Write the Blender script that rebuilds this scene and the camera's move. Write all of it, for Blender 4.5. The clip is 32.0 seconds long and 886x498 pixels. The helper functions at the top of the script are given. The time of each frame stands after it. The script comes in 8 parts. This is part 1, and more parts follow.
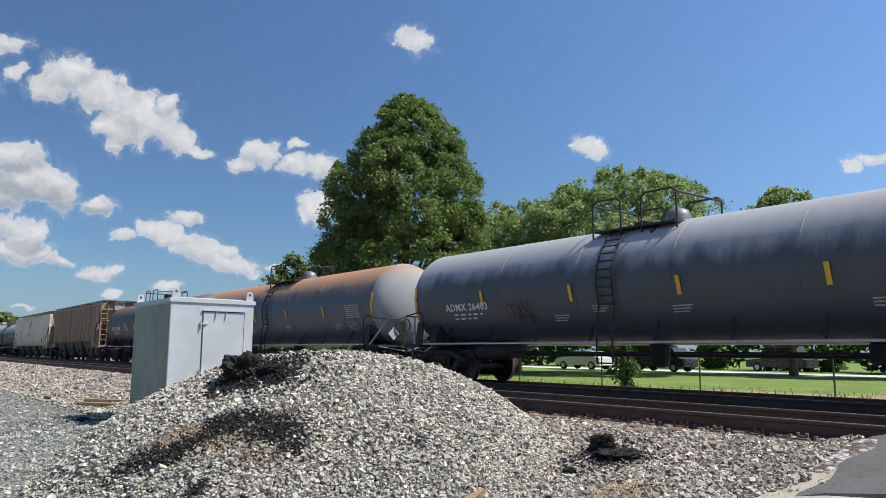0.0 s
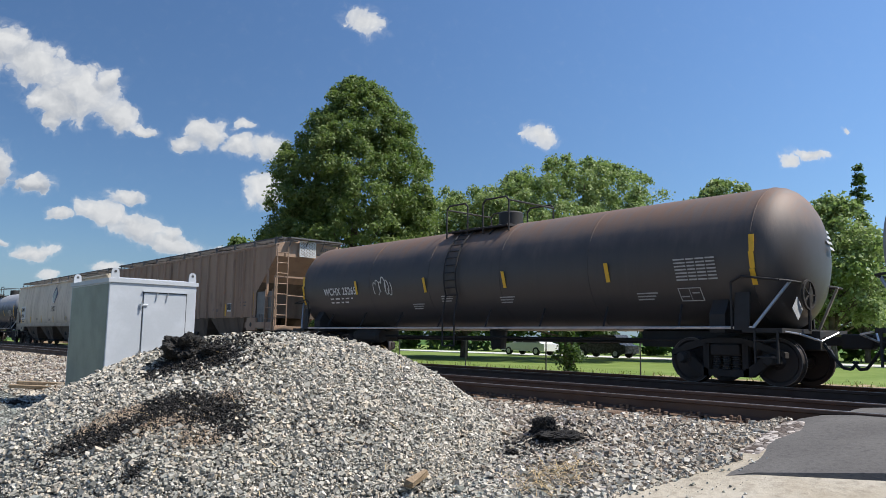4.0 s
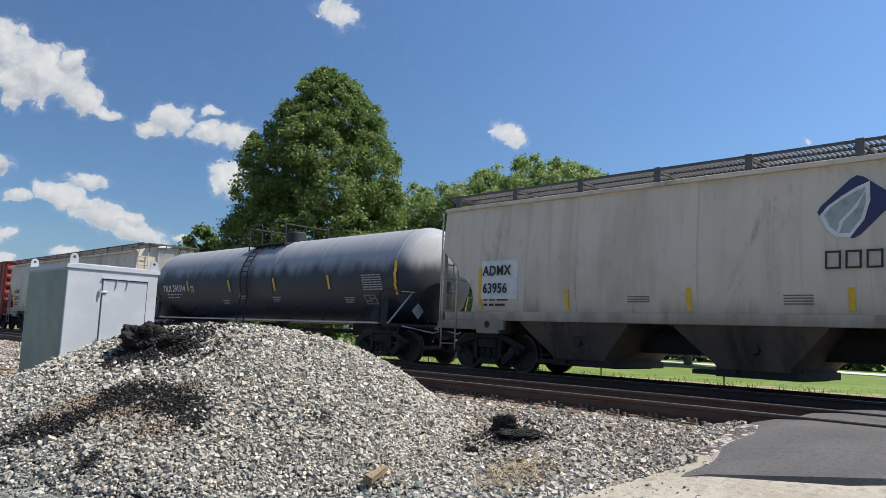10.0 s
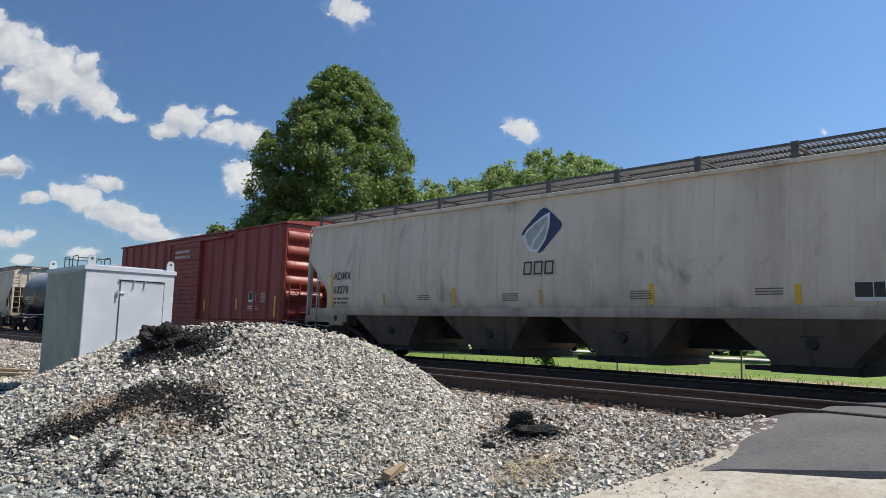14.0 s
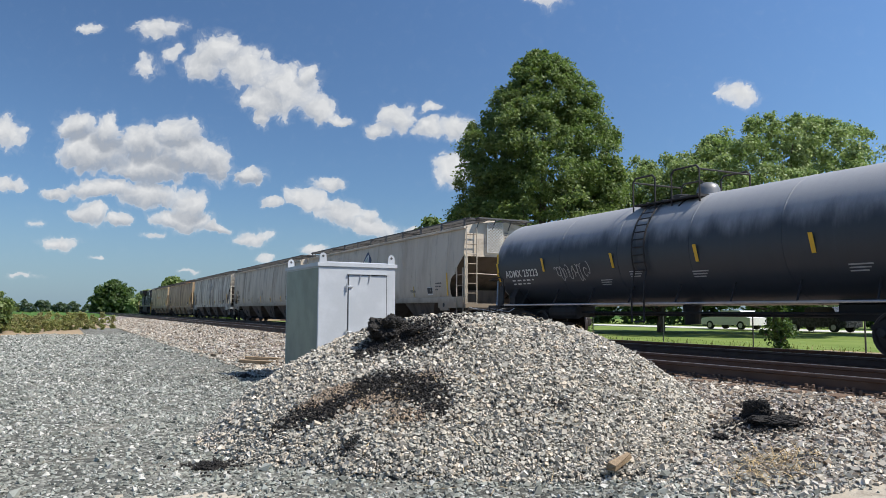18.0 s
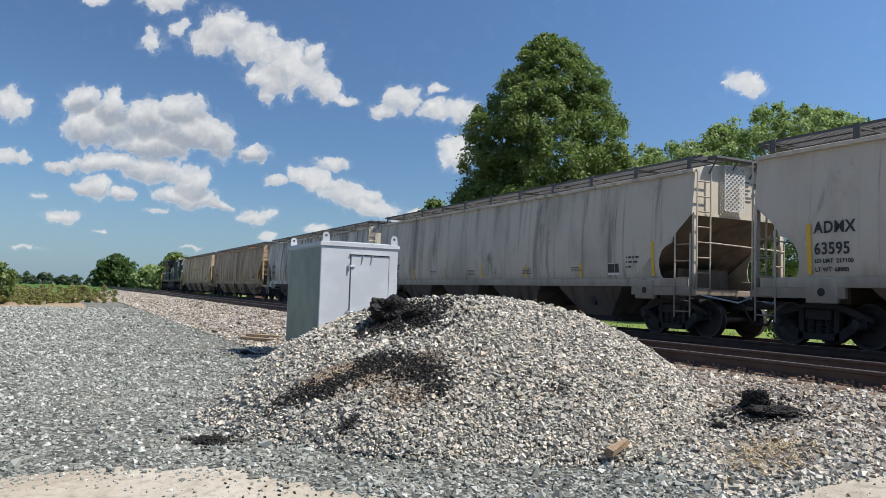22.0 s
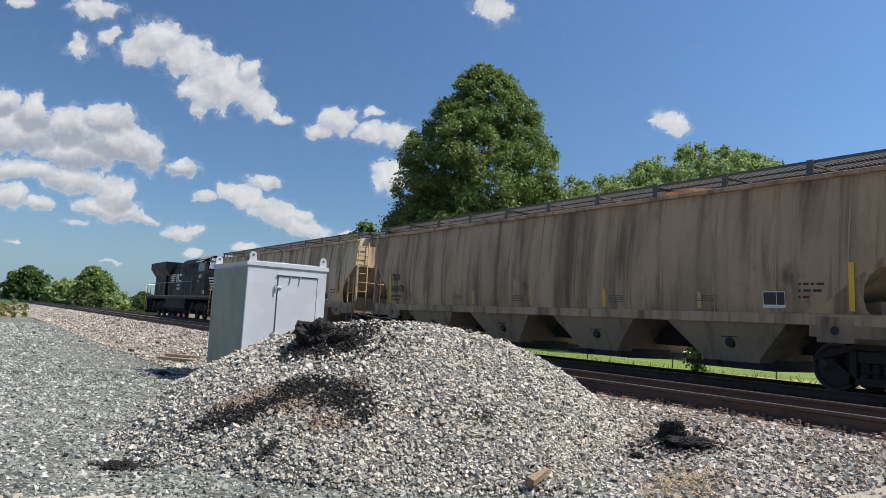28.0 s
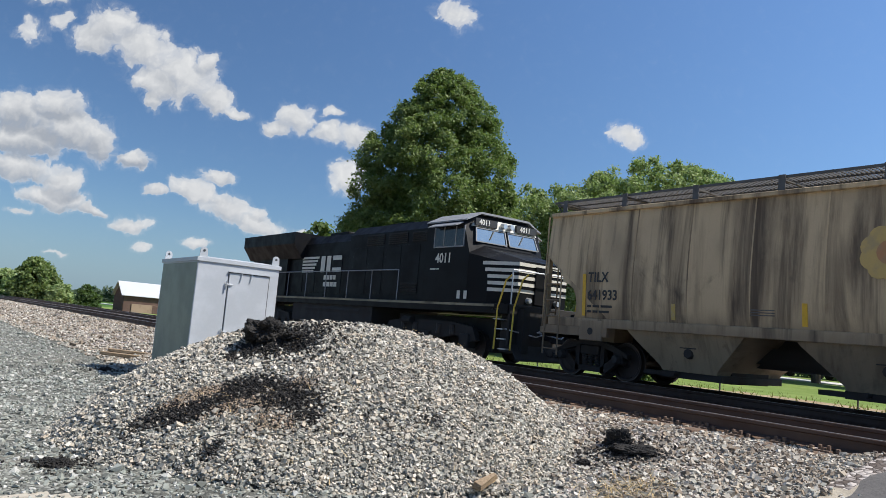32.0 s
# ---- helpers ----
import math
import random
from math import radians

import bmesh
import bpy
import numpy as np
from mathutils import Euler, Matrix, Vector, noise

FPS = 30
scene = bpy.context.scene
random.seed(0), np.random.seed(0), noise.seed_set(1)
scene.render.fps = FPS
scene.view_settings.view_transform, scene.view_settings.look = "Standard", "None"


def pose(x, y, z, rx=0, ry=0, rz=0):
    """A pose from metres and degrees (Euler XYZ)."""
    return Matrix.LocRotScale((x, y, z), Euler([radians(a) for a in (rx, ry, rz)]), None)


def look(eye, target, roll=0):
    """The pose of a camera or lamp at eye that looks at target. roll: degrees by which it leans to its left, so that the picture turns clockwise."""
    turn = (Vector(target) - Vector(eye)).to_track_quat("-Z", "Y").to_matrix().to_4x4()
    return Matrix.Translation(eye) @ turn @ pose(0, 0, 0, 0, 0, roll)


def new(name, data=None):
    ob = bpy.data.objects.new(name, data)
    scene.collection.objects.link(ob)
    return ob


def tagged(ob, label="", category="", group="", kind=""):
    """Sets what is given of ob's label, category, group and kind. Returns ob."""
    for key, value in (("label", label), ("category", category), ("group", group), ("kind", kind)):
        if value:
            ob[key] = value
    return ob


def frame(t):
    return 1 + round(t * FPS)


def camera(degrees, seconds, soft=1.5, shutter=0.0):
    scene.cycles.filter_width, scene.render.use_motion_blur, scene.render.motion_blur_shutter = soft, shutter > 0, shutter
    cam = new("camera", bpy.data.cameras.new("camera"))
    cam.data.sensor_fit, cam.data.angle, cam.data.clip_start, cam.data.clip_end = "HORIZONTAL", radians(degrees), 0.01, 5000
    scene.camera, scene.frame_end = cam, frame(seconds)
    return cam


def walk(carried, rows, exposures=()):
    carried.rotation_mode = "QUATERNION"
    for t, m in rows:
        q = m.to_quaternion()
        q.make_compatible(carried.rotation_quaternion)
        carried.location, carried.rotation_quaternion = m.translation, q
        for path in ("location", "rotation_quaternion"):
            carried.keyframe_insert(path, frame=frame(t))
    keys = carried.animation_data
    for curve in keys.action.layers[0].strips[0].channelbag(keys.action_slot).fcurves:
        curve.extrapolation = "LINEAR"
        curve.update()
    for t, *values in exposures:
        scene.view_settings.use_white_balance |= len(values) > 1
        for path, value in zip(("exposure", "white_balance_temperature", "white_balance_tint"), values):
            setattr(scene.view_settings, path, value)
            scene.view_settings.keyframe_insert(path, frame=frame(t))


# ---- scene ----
EYE = 1.55
cam = camera(61.6, 32.0, 0.45)
PATH = [
    (0, -0.005, -0.028, -0.009, -37.76, 7.95, -0.43),
    (0.5, 0.002, -0.029, -0.024, -38.51, 7.86, -0.17),
    (1, 0.008, -0.024, -0.031, -39.24, 7.77, 0.00),
    (1.5, 0.018, -0.026, -0.034, -39.85, 7.65, 0.09),
    (2, 0.019, -0.026, -0.037, -40.41, 7.48, 0.02),
    (2.5, 0.018, -0.025, -0.034, -40.83, 7.27, -0.23),
    (3, 0.017, -0.031, -0.037, -41.13, 7.05, -0.43),
    (3.5, 0.012, -0.033, -0.039, -41.49, 6.89, -0.67),
    (5.5, 0.009, -0.040, -0.028, -42.57, 7.25, -1.32),
    (6, 0.010, -0.045, -0.035, -42.78, 7.39, -1.41),
    (6.5, 0.007, -0.040, -0.026, -43.11, 7.26, -1.45),
    (7, 0.005, -0.048, -0.033, -43.41, 7.01, -1.55),
    (7.5, 0.002, -0.045, -0.030, -43.82, 6.74, -1.59),
    (8, 0.002, -0.046, -0.026, -44.11, 6.52, -1.70),
    (8.5, -0.000, -0.045, -0.025, -44.32, 6.43, -1.86),
    (9, 0.005, -0.046, -0.030, -44.43, 6.46, -2.07),
    (9.5, 0.000, -0.040, -0.028, -44.55, 6.56, -2.28),
    (10, 0.004, -0.038, -0.027, -44.60, 6.64, -2.39),
    (10.5, 0.002, -0.045, -0.029, -44.69, 6.67, -2.51),
    (11, 0.000, -0.041, -0.030, -44.78, 6.62, -2.48),
    (11.5, -0.002, -0.043, -0.027, -44.79, 6.56, -2.47),
    (12, -0.008, -0.045, -0.027, -44.81, 6.48, -2.45),
    (12.5, -0.014, -0.045, -0.025, -44.78, 6.43, -2.48),
    (13, -0.016, -0.042, -0.025, -44.53, 6.36, -2.30),
    (13.5, -0.008, -0.039, -0.023, -44.02, 6.39, -2.02),
    (15.5, -0.005, -0.003, 0.013, -36.88, 6.11, -0.07),
    (16, -0.011, 0.031, 0.036, -31.37, 6.48, 0.04),
    (16.5, -0.011, 0.023, 0.029, -27.67, 6.17, -0.23),
    (17, -0.009, 0.025, 0.030, -26.98, 5.31, -0.31),
    (17.5, -0.010, 0.027, 0.028, -27.03, 4.92, -0.33),
    (18, -0.002, 0.020, 0.025, -27.21, 4.81, -0.27),
    (18.5, -0.001, 0.021, 0.024, -27.52, 4.93, -0.21),
    (19, -0.005, 0.019, 0.021, -27.99, 5.05, -0.10),
    (19.5, -0.004, 0.013, 0.016, -28.82, 5.18, -0.26),
    (20, -0.014, 0.013, 0.016, -29.82, 5.26, -0.66),
    (20.5, -0.021, 0.007, 0.011, -30.58, 5.27, -1.41),
    (21, -0.012, 0.021, 0.018, -30.19, 4.76, -1.96),
    (21.5, -0.009, 0.036, 0.024, -28.18, 3.86, -1.85),
    (22, -0.010, 0.039, 0.016, -27.14, 3.48, -1.77),
    (22.5, -0.011, 0.036, 0.022, -27.17, 3.53, -1.76),
    (23, -0.016, 0.035, 0.023, -27.98, 3.87, -2.01),
    (23.5, -0.009, 0.034, 0.027, -28.95, 4.28, -2.38),
    (24, -0.001, 0.034, 0.029, -29.81, 4.60, -2.89),
    (24.5, 0.001, 0.036, 0.031, -30.47, 4.77, -3.38),
    (25, 0.001, 0.038, 0.029, -31.00, 4.75, -3.72),
    (25.5, 0.002, 0.034, 0.030, -31.43, 4.63, -3.82),
    (27.5, 0.006, 0.034, 0.033, -32.51, 5.26, -3.42),
    (28, 0.009, 0.038, 0.034, -32.61, 5.59, -3.34),
    (28.5, 0.011, 0.036, 0.033, -32.79, 5.85, -3.27),
    (29, 0.009, 0.045, 0.034, -33.13, 6.06, -3.17),
    (29.5, 0.014, 0.046, 0.037, -33.59, 6.27, -3.14),
    (30, 0.020, 0.040, 0.042, -34.06, 6.35, -3.14),
    (30.5, 0.019, 0.043, 0.042, -34.54, 6.35, -3.35),
    (31, 0.023, 0.046, 0.040, -35.08, 6.32, -3.84),
    (31.5, 0.017, 0.054, 0.040, -35.67, 6.21, -4.40),
    (32, 0.021, 0.064, 0.026, -36.29, 6.15, -5.02),
]
walk(cam, [(t, pose(x, y, EYE + z, 90 + pitch, roll, yaw)) for t, x, y, z, yaw, pitch, roll in PATH])

# ---- light ----
SUN_DIR = Vector((0.48, -0.52, 1.0)).normalized()
world = bpy.data.worlds.new("sky_world")
scene.world = world
world.use_nodes = True
sun_data = bpy.data.lights.new("sun", "SUN")
sun_data.energy, sun_data.angle, sun_data.color = 4.2, radians(0.53), (1.0, 0.955, 0.89)
sun = new("sun", sun_data)
sun.matrix_world = look((30, -30, 60), Vector((30, -30, 60)) - SUN_DIR)
scene.view_settings.exposure = 0.47


class Nodes:
    """A small helper that adds linked shader nodes to one tree."""

    def __init__(self, tree):
        self.tree = tree

    def __call__(self, kind, inputs=None, **attributes):
        node = self.tree.nodes.new(kind)
        for key, value in attributes.items():
            setattr(node, key, value)
        for key, value in (inputs or {}).items():
            if isinstance(value, bpy.types.NodeSocket):
                self.tree.links.new(value, node.inputs[key])
            else:
                node.inputs[key].default_value = value
        return node

    def math(self, op, a, b=0.0, c=0.0, clamp=False):
        return self("ShaderNodeMath", {0: a, 1: b, 2: c}, operation=op, use_clamp=clamp).outputs[0]

    def ramp(self, fac, lo, hi, a=0.0, b=1.0):
        return self("ShaderNodeMapRange", {"Value": fac, "From Min": lo, "From Max": hi, "To Min": a, "To Max": b}, interpolation_type="SMOOTHSTEP").outputs[0]

    def mix(self, fac, a, b, blend="MIX"):
        node = self("ShaderNodeMix", {0: fac, 6: a, 7: b}, data_type="RGBA", blend_type=blend)
        return node.outputs[2]

    def noise(self, vector, scale, detail=4.0, rough=0.55, distortion=0.0):
        return self("ShaderNodeTexNoise", {"Vector": vector, "Scale": scale, "Detail": detail, "Roughness": rough, "Distortion": distortion}).outputs["Fac"]

    def scaled(self, vector, sx, sy, sz):
        return self("ShaderNodeVectorMath", {0: vector, 1: (sx, sy, sz)}, operation="MULTIPLY").outputs[0]


def rgba(c):
    return (c[0], c[1], c[2], 1.0)


# ---- sky ----
SKY_AXIS = 35.0
# Clouds as groups of puffs on a plane square to the axis: across, up, half width, half height, lean in degrees; then how grey and how dense they are.
HIGH_BANK = [
    (-0.472, 0.379, 0.039, 0.029, 1), (-0.488, 0.357, 0.039, 0.025, -8), (-0.423, 0.349, 0.051, 0.035, -23),
    (-0.362, 0.317, 0.052, 0.037, -26), (-0.334, 0.335, 0.017, 0.016, 1), (-0.395, 0.299, 0.050, 0.025, -18),
    (-0.318, 0.286, 0.033, 0.023, -28), (-0.284, 0.267, 0.020, 0.007, -8), (-0.402, 0.273, 0.015, 0.015, 1),
]
GREY_BANK = [
    (-0.691, 0.272, 0.031, 0.024, 1), (-0.639, 0.263, 0.027, 0.030, 1), (-0.661, 0.234, 0.061, 0.036, 1),
    (-0.582, 0.244, 0.053, 0.028, -3), (-0.526, 0.257, 0.035, 0.025, 1), (-0.511, 0.227, 0.060, 0.033, -8),
    (-0.566, 0.207, 0.080, 0.028, -3), (-0.465, 0.209, 0.029, 0.028, 1), (-0.420, 0.193, 0.027, 0.016, -8),
]
LOWER_BANK = [
    (-0.649, 0.178, 0.064, 0.017, -4), (-0.568, 0.166, 0.061, 0.020, -6), (-0.505, 0.150, 0.024, 0.026, 1), (-0.516, 0.130, 0.050, 0.018, -8),
    (-0.467, 0.118, 0.022, 0.009, -8), (-0.660, 0.142, 0.034, 0.018, -8), (-0.615, 0.132, 0.023, 0.012, 1), (-0.712, 0.175, 0.027, 0.009, 1),
]
SMALL_PUFFS = [
    (-0.706, 0.098, 0.031, 0.013, 1), (-0.411, 0.102, 0.035, 0.014, 1), (-0.319, 0.086, 0.020, 0.009, 1), (-0.180, 0.114, 0.014, 0.008, 1),
    (-0.795, 0.185, 0.037, 0.015, -3), (-0.801, 0.263, 0.037, 0.028, -13), (-0.565, 0.414, 0.040, 0.019, 1), (-0.675, 0.422, 0.024, 0.010, 1),
]
SLANTED_BANK = [
    (-0.326, 0.157, 0.038, 0.018, -13), (-0.281, 0.136, 0.040, 0.022, -18), (-0.241, 0.118, 0.040, 0.017, -10),
    (-0.244, 0.134, 0.012, 0.011, 1), (-0.380, 0.154, 0.022, 0.008, -8), (-0.299, 0.178, 0.031, 0.010, -3),
]
TREE_BANK = [
    (-0.199, 0.270, 0.031, 0.023, 0), (-0.230, 0.251, 0.024, 0.013, 0), (-0.158, 0.253, 0.030, 0.016, 0),
    (-0.119, 0.251, 0.030, 0.019, -5), (-0.126, 0.193, 0.028, 0.025, 20),
]
RIGHT_PUFFS = [
    (0.001, 0.438, 0.036, 0.023, -25), (0.254, 0.287, 0.028, 0.018, -20), (0.662, 0.277, 0.039, 0.011, -5), (0.623, 0.267, 0.018, 0.010, 0), (-0.154, 0.281, 0.016, 0.010, -15),
]
WISPS = [
    (-0.556, 0.108, 0.026, 0.007, 1), (-0.745, 0.126, 0.014, 0.008, 1), (-0.642, 0.075, 0.018, 0.006, 1), (-0.393, 0.072, 0.016, 0.007, 1),
    (-0.582, 0.360, 0.033, 0.021, -20), (-0.540, 0.378, 0.024, 0.016, -20), (0.228, 0.288, 0.011, 0.005, 0), (0.720, 0.320, 0.012, 0.010, 0), (-0.76, 0.05, 0.03, 0.006, 0), (-0.50, 0.056, 0.02, 0.006, 0),
]
CLOUD_BANKS = [(HIGH_BANK, 0.50, 1.0), (GREY_BANK, 0.95, 1.0), (LOWER_BANK, 0.75, 1.0), (SMALL_PUFFS, 0.45, 0.9), (SLANTED_BANK, 0.5, 1.0), (TREE_BANK, 0.45, 0.95), (RIGHT_PUFFS, 0.15, 0.82), (WISPS, 0.15, 0.62)]


def build_sky():
    tree = world.node_tree
    tree.nodes.clear()
    n = Nodes(tree)
    elevation = math.asin(SUN_DIR.z)
    sky = n("ShaderNodeTexSky", sky_type="NISHITA", sun_disc=False, sun_elevation=elevation, sun_rotation=math.atan2(SUN_DIR.x, SUN_DIR.y),
            altitude=200.0, air_density=1.0, dust_density=1.0, ozone_density=3.0).outputs[0]
    sky = n("ShaderNodeMix", {0: 1.0, 6: sky, 7: (SKY_GAIN[0], SKY_GAIN[1], SKY_GAIN[2], 1)}, data_type="RGBA", blend_type="MULTIPLY").outputs[2]
    # light scattered many times over evens out the blue
    sky = n.mix(SKY_EVEN, sky, (1.14, 2.62, 5.2, 1))
    ray = n("ShaderNodeTexCoord").outputs["Generated"]
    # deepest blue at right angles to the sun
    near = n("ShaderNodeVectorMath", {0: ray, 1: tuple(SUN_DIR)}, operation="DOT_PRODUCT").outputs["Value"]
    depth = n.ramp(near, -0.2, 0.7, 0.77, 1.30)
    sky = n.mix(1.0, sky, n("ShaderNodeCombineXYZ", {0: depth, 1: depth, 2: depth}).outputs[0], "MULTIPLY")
    a = radians(SKY_AXIS)
    ahead = n("ShaderNodeVectorMath", {0: ray, 1: (math.sin(a), math.cos(a), 0)}, operation="DOT_PRODUCT").outputs["Value"]
    right = n("ShaderNodeVectorMath", {0: ray, 1: (math.cos(a), -math.sin(a), 0)}, operation="DOT_PRODUCT").outputs["Value"]
    up = n("ShaderNodeSeparateXYZ", {0: ray}).outputs[2]
    safe = n.math("MAXIMUM", ahead, 0.05)
    u, v = n.math("DIVIDE", right, safe), n.math("DIVIDE", up, safe)
    flat = n("ShaderNodeCombineXYZ", {0: u, 1: v}).outputs[0]
    # the place at which a cloud is looked up is pushed about, so that no puff stays an oval
    warp = n("ShaderNodeTexNoise", {"Vector": flat, "Scale": 24.0, "Detail": 6.0, "Roughness": 0.55}).outputs["Color"]
    warp = n("ShaderNodeVectorMath", {0: warp, 1: (0.5, 0.5, 0.5)}, operation="SUBTRACT").outputs[0]
    warp = n("ShaderNodeVectorMath", {0: warp, 1: (0.045, 0.036, 0.0)}, operation="MULTIPLY").outputs[0]
    where = n("ShaderNodeVectorMath", {0: flat, 1: warp}, operation="ADD").outputs[0]
    total, shade = None, None
    for puffs, grey, strength in CLOUD_BANKS:
        for cu, cv, ru, rv, lean in puffs:
            off = n("ShaderNodeMapping", {"Vector": where, "Location": (cu, cv, 0), "Rotation": (0, 0, radians(lean)), "Scale": (ru, rv, 1)}, vector_type="TEXTURE").outputs[0]
            d = n("ShaderNodeVectorMath", {0: off}, operation="LENGTH").outputs["Value"]
            m = n("ShaderNodeMapRange", {"Value": d, "From Min": 0.0, "From Max": 1.45, "To Min": strength, "To Max": 0.0}).outputs[0]
            low = n("ShaderNodeSeparateXYZ", {0: off}).outputs[1]
            s = n.math("MULTIPLY", n.ramp(m, 0.05, 0.45), n.ramp(low, 0.35, -0.8, 0.0, grey))
            total = m if total is None else n.math("SMOOTH_MAX", total, m, 0.12)
            shade = s if shade is None else n.math("SMOOTH_MAX", shade, s, 0.1)
    fine = n.noise(where, 42.0, 9.0, 0.6)
    heads = n("ShaderNodeTexVoronoi", {"Vector": where, "Scale": 62.0, "Detail": 2.0, "Roughness": 0.6}, feature="SMOOTH_F1").outputs["Distance"]
    rough = n.math("ADD", n.math("MULTIPLY", n.math("SUBTRACT", fine, 0.5), 0.55), n.math("MULTIPLY", n.math("SUBTRACT", 0.45, heads), 0.28))
    dense = n.math("ADD", total, n.math("MULTIPLY", rough, n.ramp(total, 0.0, 0.3)))
    cover = n.math("ADD", n.math("MULTIPLY", n.ramp(dense, 0.20, 0.36), 0.80), n.math("MULTIPLY", n.ramp(dense, 0.30, 0.65), 0.20))
    # thin veil near the clouds
    cover = n.math("MAXIMUM", cover, n.math("MULTIPLY", n.ramp(dense, 0.06, 0.4), 0.25))
    # scattered cloud for the rest of the sky
    rest = n.ramp(n.noise(ray, 3.5, 7.0, 0.6), 0.56, 0.72)
    rest = n.math("MULTIPLY", rest, n.ramp(ahead, 0.62, 0.3))
    rest = n.math("MULTIPLY", rest, n.ramp(up, 0.02, 0.2))
    cover = n.math("MAXIMUM", cover, n.math("MULTIPLY", rest, 0.5))
    billow = n.noise(where, 30.0, 6.0, 0.55)
    hollow = n.math("ADD", n.math("MULTIPLY", n.math("SUBTRACT", billow, 0.5), 0.55), n.math("MULTIPLY", n.math("SUBTRACT", heads, 0.45), 0.35))
    dark = n.math("MULTIPLY", n.math("ADD", shade, hollow), n.ramp(dense, 0.2, 0.4), clamp=True)
    cloud = n.mix(dark, (*CLOUD_LIT, 1), (*CLOUD_DARK, 1))
    haze = n.ramp(up, 0.16, -0.02, 0.0, 0.55)
    sky = n.mix(haze, sky, (*HAZE, 1))
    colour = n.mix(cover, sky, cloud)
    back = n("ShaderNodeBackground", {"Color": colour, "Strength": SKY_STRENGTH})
    out = n("ShaderNodeOutputWorld")
    tree.links.new(back.outputs[0], out.inputs[0])


SKY_GAIN, SKY_STRENGTH, SKY_EVEN = (0.75, 0.94, 1.12), 0.084, 0.0
CLOUD_LIT, CLOUD_DARK, HAZE = (6.7, 6.8, 6.9), (3.3, 3.6, 4.1), (2.6, 3.8, 5.0)
build_sky()

# ---- materials ----


def surface(name, rough=0.6, metal=0.0, spec=0.5):
    mat = bpy.data.materials.new(name)
    mat.use_nodes = True
    tree = mat.node_tree
    n = Nodes(tree)
    bsdf = tree.nodes["Principled BSDF"]
    bsdf.inputs["Roughness"].default_value = rough
    bsdf.inputs["Metallic"].default_value = metal
    bsdf.inputs["Specular IOR Level"].default_value = spec
    return mat, n, bsdf


def connect(n, bsdf, colour=None, rough=None, height=None, strength=0.3, distance=0.02):
    if colour is not None:
        n.tree.links.new(colour, bsdf.inputs["Base Color"])
    if rough is not None:
        n.tree.links.new(rough, bsdf.inputs["Roughness"])
    if height is not None:
        bump = n("ShaderNodeBump", {"Height": height, "Strength": strength, "Distance": distance})
        n.tree.links.new(bump.outputs[0], bsdf.inputs["Normal"])


def plain(name, colour, rough=0.6, metal=0.0, vary=0.25, scale=6.0, dirt=(0.05, 0.04, 0.03), bump=0.1):
    """Paint, steel or plastic with faint blotches and grain."""
    mat, n, bsdf = surface(name, rough, metal)
    co = n("ShaderNodeTexCoord").outputs["Object"]
    big, fine = n.noise(co, scale, 5.0), n.noise(co, scale * 14, 3.0)
    c = n.mix(n.ramp(big, 0.42, 0.75, 0.0, vary), rgba(colour), rgba(dirt))
    c = n.mix(n.math("MULTIPLY", fine, 0.25), c, rgba([v * 0.6 for v in colour]))
    connect(n, bsdf, c, n.ramp(big, 0.3, 0.8, max(rough - 0.12, 0.05), min(rough + 0.15, 1)), fine, bump, 0.004)
    return mat


